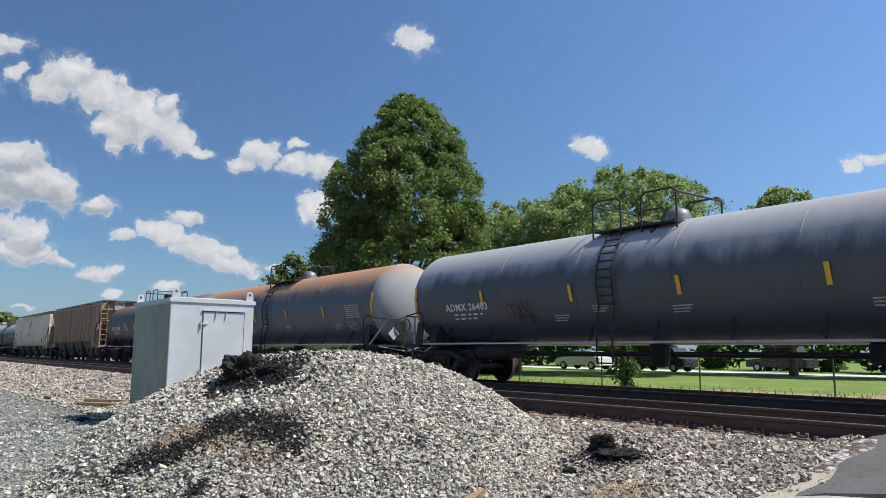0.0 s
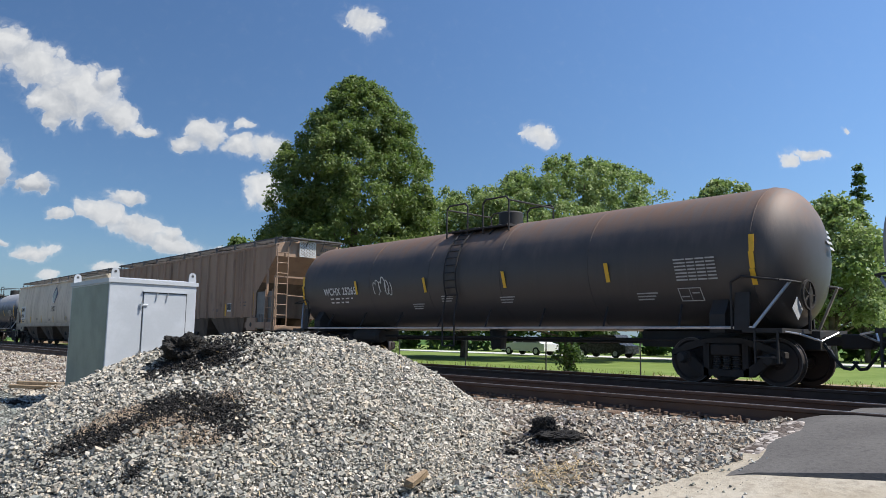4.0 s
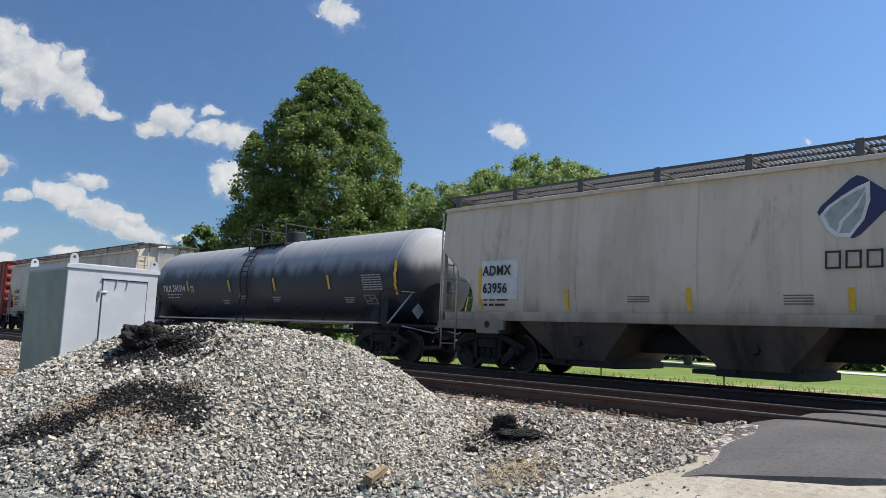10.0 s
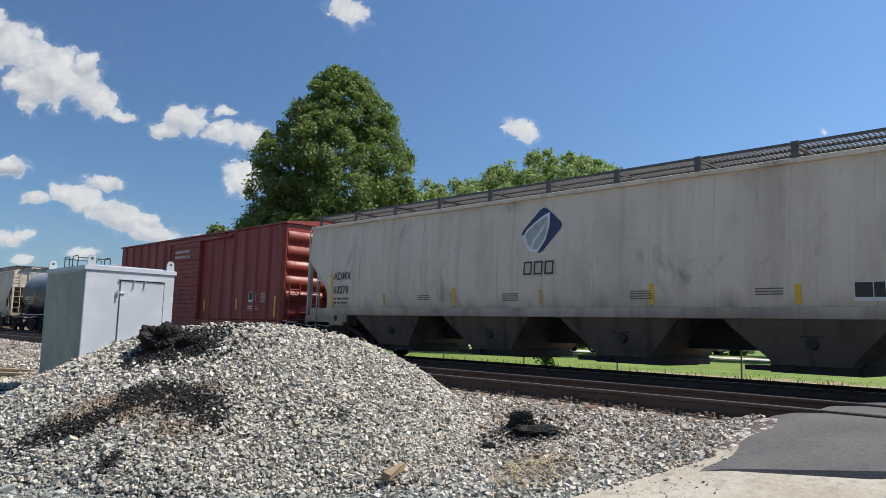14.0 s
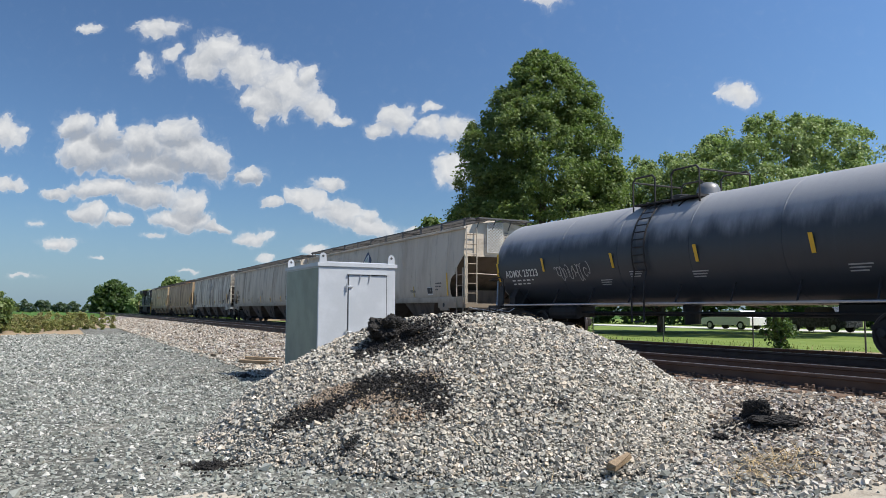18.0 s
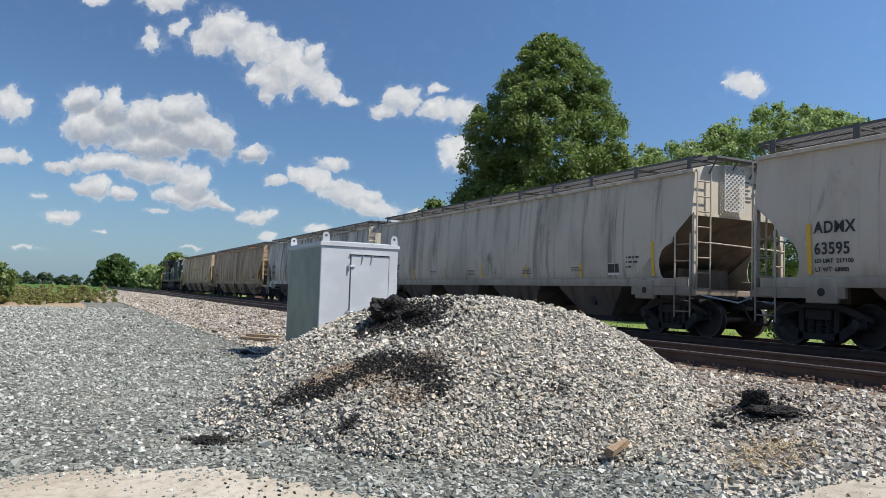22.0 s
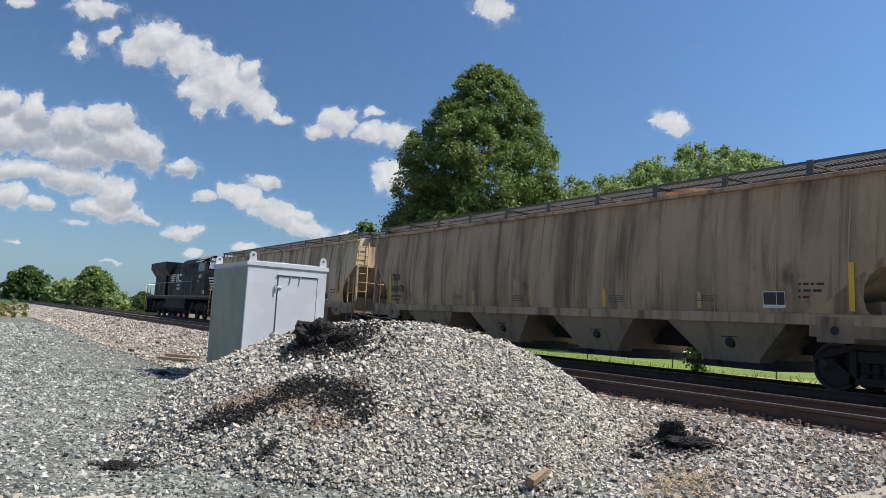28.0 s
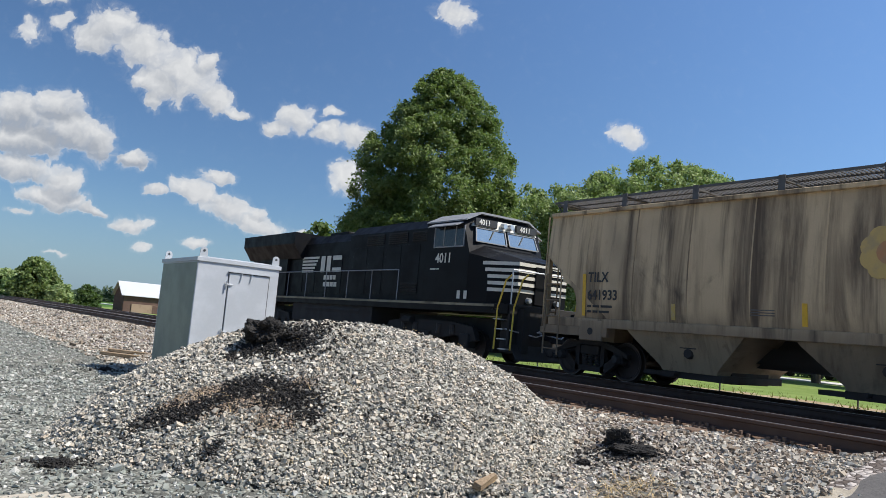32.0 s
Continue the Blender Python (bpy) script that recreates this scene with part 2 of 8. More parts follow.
def car_paint(name, colour, streak, rust=(0.20, 0.085, 0.04), streaks=0.5, rusty=0.1, rough=0.5, bias=0.0, low=None):
    """Weathered freight-car paint: run-down streaks, blotches, rust spots; low: grime that climbs from the sill."""
    mat, n, bsdf = surface(name, rough)
    co = n("ShaderNodeTexCoord").outputs["Object"]
    shift = n("ShaderNodeObjectInfo").outputs["Random"]
    co = n("ShaderNodeVectorMath", {0: co, 1: n("ShaderNodeCombineXYZ", {1: n.math("MULTIPLY", shift, 37.0)}).outputs[0]}, operation="ADD").outputs[0]
    run = n.noise(n.scaled(co, 1.0, 1.5, 0.14), 1.3, 7.0, 0.6, 0.5)
    thin = n.noise(n.scaled(co, 1.0, 4.5, 0.22), 1.2, 6.0, 0.62, 0.3)
    wide = n.noise(n.scaled(co, 0.6, 0.5, 0.35), 1.0, 4.0)
    fine = n.noise(co, 45.0, 3.0)
    c = n.mix(n.math("MULTIPLY", n.ramp(run, 0.46 - bias, 0.72 - bias), streaks), rgba(colour), rgba(streak))
    c = n.mix(n.math("MULTIPLY", n.ramp(thin, 0.56 - bias, 0.78 - bias), streaks * 0.7), c, rgba([v * 0.55 for v in streak]))
    c = n.mix(n.math("MULTIPLY", n.ramp(wide, 0.45, 0.7), 0.35), c, rgba([v * 0.8 for v in streak]))
    smudge = n.math("MULTIPLY", n.ramp(n.noise(n.scaled(co, 0.5, 0.55, 0.45), 1.0, 8.0, 0.66, 0.8), 0.53, 0.70), n.ramp(n.noise(n.scaled(co, 1, 3.0, 0.8), 1.6, 6.0, 0.7), 0.35, 0.65))
    c = n.mix(n.math("MULTIPLY", smudge, 0.75), c, rgba([v * 0.45 for v in streak]))
    spots = n.math("MULTIPLY", n.ramp(n.noise(n.scaled(co, 1, 1.4, 0.7), 2.6, 8.0, 0.68), 0.58, 0.68), rusty * 3.0, clamp=True)
    c = n.mix(spots, c, rgba(rust))
    if low:
        z = n("ShaderNodeSeparateXYZ", {0: co}).outputs[2]
        edge = n.math("ADD", z, n.math("MULTIPLY", n.math("SUBTRACT", run, 0.5), 1.2))
        c = n.mix(n.ramp(edge, low[1] + 0.35, low[1] - 0.35, 0.0, 0.85), c, rgba(low[0]))
    c = n.mix(n.math("MULTIPLY", fine, 0.2), c, rgba([v * 0.5 for v in streak]))
    connect(n, bsdf, c, n.ramp(run, 0.3, 0.75, rough - 0.1, rough + 0.2), n.math("ADD", fine, n.math("MULTIPLY", wide, 3.0)), 0.15, 0.01)
    return mat


def tank_paint(name, colour, top, rust, level, rough=0.42, blotch=0.2):
    """Tank paint with a dusty or rusty top that fades down the shell; pale tops hold painted sunlight."""
    mat, n, bsdf = surface(name, rough)
    co = n("ShaderNodeTexCoord").outputs["Object"]
    z = n("ShaderNodeSeparateXYZ", {0: co}).outputs[2]
    run = n.noise(n.scaled(co, 1.0, 1.2, 0.3), 1.6, 7.0, 0.62)
    thin = n.noise(n.scaled(co, 1.0, 6.0, 0.35), 1.3, 5.0, 0.6)
    fine = n.noise(co, 40.0, 3.0)
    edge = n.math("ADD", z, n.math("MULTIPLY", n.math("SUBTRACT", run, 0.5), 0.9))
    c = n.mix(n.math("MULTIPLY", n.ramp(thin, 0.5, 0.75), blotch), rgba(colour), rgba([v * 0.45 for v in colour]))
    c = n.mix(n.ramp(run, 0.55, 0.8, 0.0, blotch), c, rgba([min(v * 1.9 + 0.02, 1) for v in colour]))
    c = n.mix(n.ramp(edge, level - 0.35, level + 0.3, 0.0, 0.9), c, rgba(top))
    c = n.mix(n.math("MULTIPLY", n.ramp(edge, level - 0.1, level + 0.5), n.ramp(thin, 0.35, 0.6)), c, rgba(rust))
    c = n.mix(n.math("MULTIPLY", fine, 0.22), c, rgba([v * 0.4 for v in colour]))
    connect(n, bsdf, c, n.ramp(edge, 1.0, 4.0, rough - 0.08, rough + 0.22), n.math("ADD", fine, n.math("MULTIPLY", run, 4.0)), 0.12, 0.012)
    return mat


def stone_mat(name, colours, scale=30.0, rough=0.85):
    """Broken stone, coloured piece by piece."""
    mat, n, bsdf = surface(name, rough, spec=0.3)
    each = n("ShaderNodeNewGeometry").outputs["Random Per Island"]
    ramp = n("ShaderNodeValToRGB", {0: each})
    ramp.color_ramp.interpolation = "CONSTANT"
    while len(ramp.color_ramp.elements) < len(colours):
        ramp.color_ramp.elements.new(0.5)
    for i, (e, c) in enumerate(zip(ramp.color_ramp.elements, colours)):
        e.position, e.color = i / len(colours), rgba(c)
    co = n("ShaderNodeTexCoord").outputs["Object"]
    grain = n.noise(co, scale, 6.0, 0.65)
    c = n.mix(n.ramp(grain, 0.45, 0.78, 0.0, 0.32), ramp.outputs[0], (0.14, 0.135, 0.12, 1))
    c = n.mix(n.ramp(n.noise(co, scale * 0.23, 3.0), 0.55, 0.75, 0.0, 0.3), c, (0.30, 0.24, 0.18, 1))
    connect(n, bsdf, c, None, grain, 0.25, 0.006)
    return mat


def gravel_bed(name, light, dark, scale, stain=(0.25, 0.2, 0.15)):
    """Gravel too small or too far to tell stone from stone."""
    mat, n, bsdf = surface(name, 0.92, spec=0.2)
    co = n("ShaderNodeTexCoord").outputs["Object"]
    cell = n("ShaderNodeTexVoronoi", {"Vector": co, "Scale": scale}, feature="F1")
    edge = n("ShaderNodeTexVoronoi", {"Vector": co, "Scale": scale}, feature="DISTANCE_TO_EDGE").outputs["Distance"]
    tone = n("ShaderNodeSeparateXYZ", {0: cell.outputs["Color"]}).outputs[0]
    c = n.mix(n.ramp(tone, 0.0, 1.0), rgba(dark), rgba(light))
    # dark rims stand for shade in the gaps between stones
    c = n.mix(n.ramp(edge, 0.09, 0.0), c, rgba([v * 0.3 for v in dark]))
    c = n.mix(n.ramp(n.noise(co, 0.7, 6.0), 0.5, 0.72, 0.0, 0.55), c, rgba(stain))
    c = n.mix(n.ramp(n.noise(co, 0.12, 4.0), 0.4, 0.7, 0.0, 0.3), c, rgba(light))
    connect(n, bsdf, c, None, edge, 0.9, 0.03)
    return mat


def leaf_mat(name, a, b, c3):
    mat, n, bsdf = surface(name, 0.55, spec=0.35)
    each = n("ShaderNodeNewGeometry").outputs["Random Per Island"]
    co = n("ShaderNodeTexCoord").outputs["Object"]
    c = n.mix(each, rgba(a), rgba(b))
    c = n.mix(n.ramp(n.noise(co, 0.35, 3.0), 0.4, 0.7), c, rgba(c3))
    connect(n, bsdf, c)
    diffuse = n("ShaderNodeBsdfTranslucent", {"Color": n.mix(0.5, c, (0.12, 0.22, 0.02, 1))})
    both = n("ShaderNodeMixShader", {0: 0.45, 1: bsdf.outputs[0], 2: diffuse.outputs[0]})
    n.tree.links.new(both.outputs[0], n.tree.nodes["Material Output"].inputs[0])
    return mat


def soil(name, a, b, scale=3.0, c3=None, bump=0.6):
    mat, n, bsdf = surface(name, 0.95, spec=0.15)
    co = n("ShaderNodeTexCoord").outputs["Object"]
    big, fine = n.noise(co, scale, 6.0, 0.6), n.noise(co, scale * 18, 5.0, 0.65)
    c = n.mix(n.ramp(big, 0.35, 0.68), rgba(a), rgba(b))
    c = n.mix(n.ramp(fine, 0.45, 0.75, 0.0, 0.6), c, rgba(c3 or [v * 0.5 for v in a]))
    connect(n, bsdf, c, None, fine, bump, 0.02)
    return mat

# ---- mesh helpers ----


def obj(name, bm, mat, smooth=False):
    mesh = bpy.data.meshes.new(name)
    bm.normal_update()
    bm.to_mesh(mesh)
    bm.free()
    if mat:
        mesh.materials.append(mat)
    if smooth:
        mesh.polygons.foreach_set("use_smooth", [True] * len(mesh.polygons))
        mesh.set_sharp_from_angle(angle=radians(40))
    return new(name, mesh)


def part(name, bm, material, parent, label="", smooth=False):
    ob = obj(name, bm, material, smooth)
    ob.parent = parent
    return tagged(ob, label)


def again(name, source, parent, m=None):
    """Another part on the same mesh as source."""
    ob = new(name, source.data)
    ob.parent = parent
    ob.matrix_basis = m or Matrix()
    return ob


def box(bm, x0, x1, y0, y1, z0, z1, bevel=0.0):
    v = [bm.verts.new(p) for p in ((x0, y0, z0), (x1, y0, z0), (x1, y1, z0), (x0, y1, z0), (x0, y0, z1), (x1, y0, z1), (x1, y1, z1), (x0, y1, z1))]
    faces = [bm.faces.new([v[i] for i in f]) for f in ((3, 2, 1, 0), (4, 5, 6, 7), (0, 1, 5, 4), (1, 2, 6, 5), (2, 3, 7, 6), (3, 0, 4, 7))]
    if bevel:
        edges = list({e for f in faces for e in f.edges})
        bmesh.ops.bevel(bm, geom=edges, offset=bevel, segments=2, affect="EDGES", profile=0.5)
    return bm


def rod(bm, a, b, r, n=6):
    """A straight bar of n sides from a to b."""
    a, b = Vector(a), Vector(b)
    d = (b - a).normalized()
    side = d.orthogonal().normalized()
    up = d.cross(side)
    rings = []
    for p in (a, b):
        rings.append([bm.verts.new(p + r * (math.cos(t) * side + math.sin(t) * up)) for t in (2 * math.pi * i / n for i in range(n))])
    for i in range(n):
        bm.faces.new((rings[0][i], rings[0][(i + 1) % n], rings[1][(i + 1) % n], rings[1][i]))
    bm.faces.new(rings[0][::-1])
    bm.faces.new(rings[1])
    return bm


def pipe(bm, points, r, n=6):
    for a, b in zip(points, points[1:]):
        rod(bm, a, b, r, n)
    return bm


def loft(bm, sections, caps=True):
    """Skins closed sections that have equal numbers of points."""
    rings = [[bm.verts.new(p) for p in s] for s in sections]
    for a, b in zip(rings, rings[1:]):
        k = len(a)
        for i in range(k):
            bm.faces.new((a[i], a[(i + 1) % k], b[(i + 1) % k], b[i]))
    if caps:
        bm.faces.new(rings[0][::-1])
        bm.faces.new(rings[-1])
    bmesh.ops.recalc_face_normals(bm, faces=bm.faces)
    return bm


def lathe(bm, profile, axis="x", n=24, centre=(0, 0, 0), ring_only=False):
    """Turns (along, radius) pairs round an axis; ring_only closes the profile on itself and leaves the middle open."""
    if ring_only:
        profile = list(profile) + [profile[0]]
    rings = []
    for along, r in profile:
        ring = []
        for i in range(n):
            t = 2 * math.pi * i / n
            p = {"x": (along, r * math.cos(t), r * math.sin(t)), "y": (r * math.cos(t), along, r * math.sin(t)), "z": (r * math.cos(t), r * math.sin(t), along)}[axis]
            ring.append(Vector(p) + Vector(centre))
        rings.append(ring)
    return loft(bm, rings, not ring_only)


def fresh():
    return bmesh.new()


def raw(name, verts, faces, mats, index=None):
    mesh = bpy.data.meshes.new(name)
    mesh.from_pydata(verts, [], faces)
    for m in mats:
        mesh.materials.append(m)
    if index is not None:
        mesh.polygons.foreach_set("material_index", index)
    mesh.update()
    return new(name, mesh)


def writing(text, height, material, parent, m, name="lettering", label="", spread=1.0):
    """Raised letters, built from the default font."""
    curve = bpy.data.curves.new(name, "FONT")
    curve.body, curve.size, curve.space_character = text, height / 0.72, spread
    curve.extrude, curve.offset = 0.002, height * 0.03
    curve.resolution_u = 3
    temp = bpy.data.objects.new(name, curve)
    mesh = bpy.data.meshes.new_from_object(temp)
    bpy.data.objects.remove(temp)
    mesh.materials.clear()
    mesh.materials.append(material)
    ob = new(name, mesh)
    ob.parent, ob.matrix_basis = parent, m
    return tagged(ob, label)


# ---- ground ----
RAIL_Z = 0.79
NEAR_X, FAR_X, FAR_Z = 9.58, 14.90, 0.714
GAUGE = 1.505


def ease(a, b, x):
    t = np.clip((x - a) / (b - a), 0, 1)
    return t * t * (3 - 2 * t)


def ground_z(x, y):
    """Height of the land, with the lot low, the track bed raised and the lawn behind."""
    x, y = np.asarray(x, float), np.asarray(y, float)
    toe = 5.0 + 0.5 * np.clip((y - 20) / 60, 0, 1)
    z = 0.55 * np.clip((x - toe) / 2.9, 0, 1) ** 0.9
    z = z - 0.08 * ease(11.3, 12.6, x) - 0.22 * ease(17.0, 19.5, x)
    z = z + 0.03 * np.sin(x * 1.3 + y * 0.7) * np.cos(y * 0.9) * (x < 8) + 0.02 * np.sin(x * 3.1) * np.sin(y * 2.7) * (x < 8)
    z = z - 0.2 * ease(60, 200, np.hypot(x, y))
    road = ease(4.3, 3.5, y) * ease(4.2, 5.5, x) * ease(8.6, 8.2, x)
    return z * (1 - road) + road * (0.05 + 0.70 * ease(4.6, 8.9, x))


# lot bed toned down for the shade among its loose stones
M_LOT = gravel_bed("grey_lot_gravel", (0.30, 0.295, 0.25), (0.054, 0.054, 0.046), 17.0, (0.25, 0.225, 0.18))
M_BALLAST = gravel_bed("track_ballast", (0.52, 0.46, 0.41), (0.11, 0.085, 0.07), 15.0, (0.24, 0.155, 0.105))
M_DIRT = soil("tan_dirt_road", (0.50, 0.445, 0.355), (0.35, 0.29, 0.21), 0.55, (0.20, 0.165, 0.125), 0.9)
M_GRASS = soil("lawn_grass", (0.14, 0.20, 0.045), (0.20, 0.255, 0.07), 0.5, (0.09, 0.13, 0.03))
M_STRAW = soil("dry_straw_soil", (0.40, 0.30, 0.19), (0.30, 0.22, 0.13), 2.2, (0.17, 0.13, 0.07))
M_FIELD = soil("far_crop_field", (0.06, 0.13, 0.025), (0.09, 0.16, 0.03), 0.05, (0.04, 0.09, 0.02))
M_ASPHALT = soil("dark_asphalt", (0.118, 0.110, 0.103), (0.147, 0.137, 0.127), 1.2, (0.07, 0.066, 0.062), 0.4)
M_CONCRETE = soil("pale_concrete", (0.62, 0.60, 0.56), (0.52, 0.50, 0.46), 0.8, (0.4, 0.38, 0.35), 0.2)


def axis_steps(fine0, fine1, step, reach):
    mid = np.arange(fine0, fine1 + 1e-6, step)
    grow = step * 1.22 ** np.arange(1, 45)
    out = np.cumsum(grow)
    out = out[out < reach]
    return np.concatenate([fine0 - out[::-1], mid, fine1 + out, [fine1 + reach]])


def dirt_edge(x):
    """Where the dirt road ends and the gravel begins."""
    return np.interp(x, [-5, 0.5, 1.33, 1.85, 2.5, 5.75, 7.4, 8.9], [7.3, 7.04, 6.65, 5.9, 5.10, 4.0, 3.30, 3.2])


def build_ground():
    xs, ys = axis_steps(-4, 22, 0.13, 2600), axis_steps(-1, 22, 0.14, 2600)
    gx, gy = np.meshgrid(xs, ys, indexing="ij")
    gz = ground_z(gx, gy)
    gz = np.where(np.hypot(gx, gy) > 500, gz - 0.5, gz)
    verts = np.stack([gx.ravel(), gy.ravel(), gz.ravel()], 1)
    nx, ny = len(xs), len(ys)
    i, j = np.meshgrid(np.arange(nx - 1), np.arange(ny - 1), indexing="ij")
    a = (i * ny + j).ravel()
    faces = np.stack([a, a + ny, a + ny + 1, a + 1], 1)
    cx, cy = verts[faces].mean(1)[:, 0], verts[faces].mean(1)[:, 1]
    wob = 0.35 * np.sin(cx * 2.3) + 0.25 * np.sin(cx * 5.1 + 1) + 0.2 * np.sin(cy * 3.7)
    m = np.zeros(len(faces), int)
    m[cx > 5.2] = 1
    m[(cy < dirt_edge(cx) + 0.12 * wob) & (cx < 7.4)] = 2
    m[cx > 17.0] = 5
    m[cx > 21.0 + 4.8 * ease(32, 10, cy) + 1.0 * wob] = 3
    m[(cx < 1.5 + 0.6 * wob) & (cy > 50)] = 5
    m[(cx < 5.4) & (cy > 72)] = 5
    m[(cx < 5.2) & (cy > 120)] = 3
    m[np.hypot(cx, cy) > 170] = 4
    g = raw("ground", verts.tolist(), faces.tolist(), [M_LOT, M_BALLAST, M_DIRT, M_GRASS, M_FIELD, M_STRAW], m)
    g.data.polygons.foreach_set("use_smooth", [True] * len(g.data.polygons))
    tagged(g, "grey gravel lot, ballast bed, dirt road and mown lawn", "ground", kind="structure")


build_ground()


def strip(name, mat, label, category, outline, top, thick):
    """A flat slab whose upper edge follows top(x, y)."""
    bm = fresh()
    up = [bm.verts.new((x, y, top(x, y))) for x, y in outline]
    lo = [bm.verts.new((x, y, top(x, y) - thick)) for x, y in outline]
    bm.faces.new(up)
    bm.faces.new(lo[::-1])
    for i in range(len(up)):
        j = (i + 1) % len(up)
        bm.faces.new((up[i], lo[i], lo[j], up[j]))
    bmesh.ops.recalc_face_normals(bm, faces=bm.faces)
    return tagged(obj(name, bm, mat), label, category, kind="structure")


def road_top(x):
    """The crossing's surface climbs to rail height, runs level and falls away."""
    return float(0.068 + 0.70 * ease(4.6, 8.9, x) - (RAIL_Z - FAR_Z) * ease(11, 13.5, x) - 0.40 * ease(16.3, 20.5, x))


def build_crossing():
    for name, x0, x1 in (("asphalt_approach", 6.4, NEAR_X - GAUGE / 2 - 0.06), ("asphalt_panel", NEAR_X - GAUGE / 2 + 0.11, NEAR_X + GAUGE / 2 - 0.11),
                         ("asphalt_panel", NEAR_X + GAUGE / 2 + 0.06, FAR_X - GAUGE / 2 - 0.06), ("asphalt_panel", FAR_X - GAUGE / 2 + 0.11, FAR_X + GAUGE / 2 - 0.11),
                         ("asphalt_road", FAR_X + GAUGE / 2 + 0.06, 46.0)):
        bm = fresh()
        xs = np.linspace(x0, x1, 14 if x1 - x0 > 2 else 5)
        sections = []
        for x in xs:
            z = road_top(x)
            edge = 3.62 + 0.05 * math.sin(x * 7)
            row = []
            for yy, dz in ((-5.5, 0), (0.0, 0), (edge - 0.5, 0), (edge - 0.15, -0.03), (edge, -0.22), (edge, -0.5), (-5.5, -0.5)):
                xx = max(x, 6.42 + 0.40 * (3.62 - yy) + 0.08 * math.sin(yy * 5)) if name == "asphalt_approach" else x
                xx = min(xx, x1)
                row.append((xx, yy, road_top(xx) + dz))
            sections.append(row)
        loft(bm, sections)
        tagged(obj(name, bm, M_ASPHALT, True), "dark asphalt paving of the level crossing", "road", kind="structure")


build_crossing()
strip("concrete_road", M_CONCRETE, "pale concrete street beyond the lawn", "road", [(47.5, -60), (52.5, -60), (52.5, 260), (47.5, 260)], lambda x, y: 0.30, 0.2)

# ---- tracks ----
M_RAIL = plain("brown_rail_steel", (0.072, 0.040, 0.027), 0.7, 0.0, 0.5, 3.0, (0.07, 0.035, 0.02), 0.25)
M_RAILTOP = plain("worn_rail_head", (0.36, 0.34, 0.33), 0.38, 0.7, 0.3, 2.0, (0.2, 0.16, 0.14))
M_TIE = soil("weathered_tie_timber", (0.13, 0.085, 0.06), (0.20, 0.14, 0.10), 2.4, (0.06, 0.04, 0.03))
M_PLATE = plain("rusty_tie_plate", (0.17, 0.11, 0.075), 0.85, 0.0, 0.5, 9.0, (0.32, 0.20, 0.12), 0.3)
Y0, Y1 = -40.0, 420.0


def build_rail(x, name, top):
    bm = fresh()
    prof = [(-0.07, 0.0), (0.07, 0.0), (0.07, 0.012), (0.012, 0.035), (0.010, 0.13), (0.036, 0.145), (0.036, 0.178), (0.028, 0.186), (-0.028, 0.186), (-0.036, 0.178), (-0.036, 0.145), (-0.010, 0.13), (-0.012, 0.035), (-0.07, 0.012)]
    loft(bm, [[(x + px, y, top - 0.186 + pz) for px, pz in prof] for y in (Y0, Y1)])
    rail = tagged(obj(name, bm, M_RAIL), "brown steel rail with a worn bright head", "rail", kind="structure")
    bm = fresh()
    box(bm, x - 0.026, x + 0.026, Y0, Y1, top, top + 0.003)
    part("rail_head", bm, M_RAILTOP, rail, "worn bright running surface")
    return rail


for rail_x, rail_z in ((NEAR_X - GAUGE / 2, RAIL_Z), (NEAR_X + GAUGE / 2, RAIL_Z), (FAR_X - GAUGE / 2, FAR_Z), (FAR_X + GAUGE / 2, FAR_Z)):
    build_rail(rail_x, "rail", rail_z)


def build_ties():
    rng = random.Random(4)
    bm = box(fresh(), -1.28, 1.28, -0.115, 0.115, -0.17, 0.0, 0.012)
    tie = obj("railroad_tie", bm, M_TIE)
    plate = obj("tie_plate", box(box(fresh(), -0.18, 0.18, -0.09, 0.09, 0.0, 0.02), -0.13, -0.08, -0.02, 0.02, 0.02, 0.05), M_PLATE)
    spike = obj("rail_spike", box(fresh(), -0.016, 0.016, -0.016, 0.016, 0.0, 0.075), M_PLATE)
    anchor = obj("rail_anchor", box(fresh(), -0.035, 0.02, -0.022, 0.022, -0.03, 0.05, 0.006), M_PLATE)
    masters = (tie, plate, spike, anchor)
    for track_x in (NEAR_X, FAR_X):
        y = 3.9 if track_x == NEAR_X else -12.0
        end = 62.0 if track_x == NEAR_X else 40.0
        while y < end:
            t = new("railroad_tie", tie.data)
            t.matrix_basis = pose(track_x + rng.uniform(-0.05, 0.05), y, (RAIL_Z if track_x == NEAR_X else FAR_Z) - 0.206 + rng.uniform(-0.012, 0.004), 0, 0, rng.uniform(-1.5, 1.5))
            tagged(t, "weathered brown timber tie half sunk in ballast", "railroad tie", "ties under the track", "structure")
            if track_x == NEAR_X and y < 24:
                p = again("tie_plate", plate, t, pose(-GAUGE / 2, 0, 0.0))
                for sy in (-0.05, 0.05):
                    again("rail_spike", spike, t, pose(-GAUGE / 2 - 0.085, sy, 0.0, 0, -8, 0))
                again("rail_anchor", anchor, t, pose(-GAUGE / 2 - 0.075, 0.15, 0.0))
                again("rail_anchor", anchor, t, pose(-GAUGE / 2 - 0.075, -0.15, 0.0))
            y += 0.53 + rng.uniform(-0.03, 0.03)
    for m in masters:
        bpy.data.objects.remove(m)


build_ties()

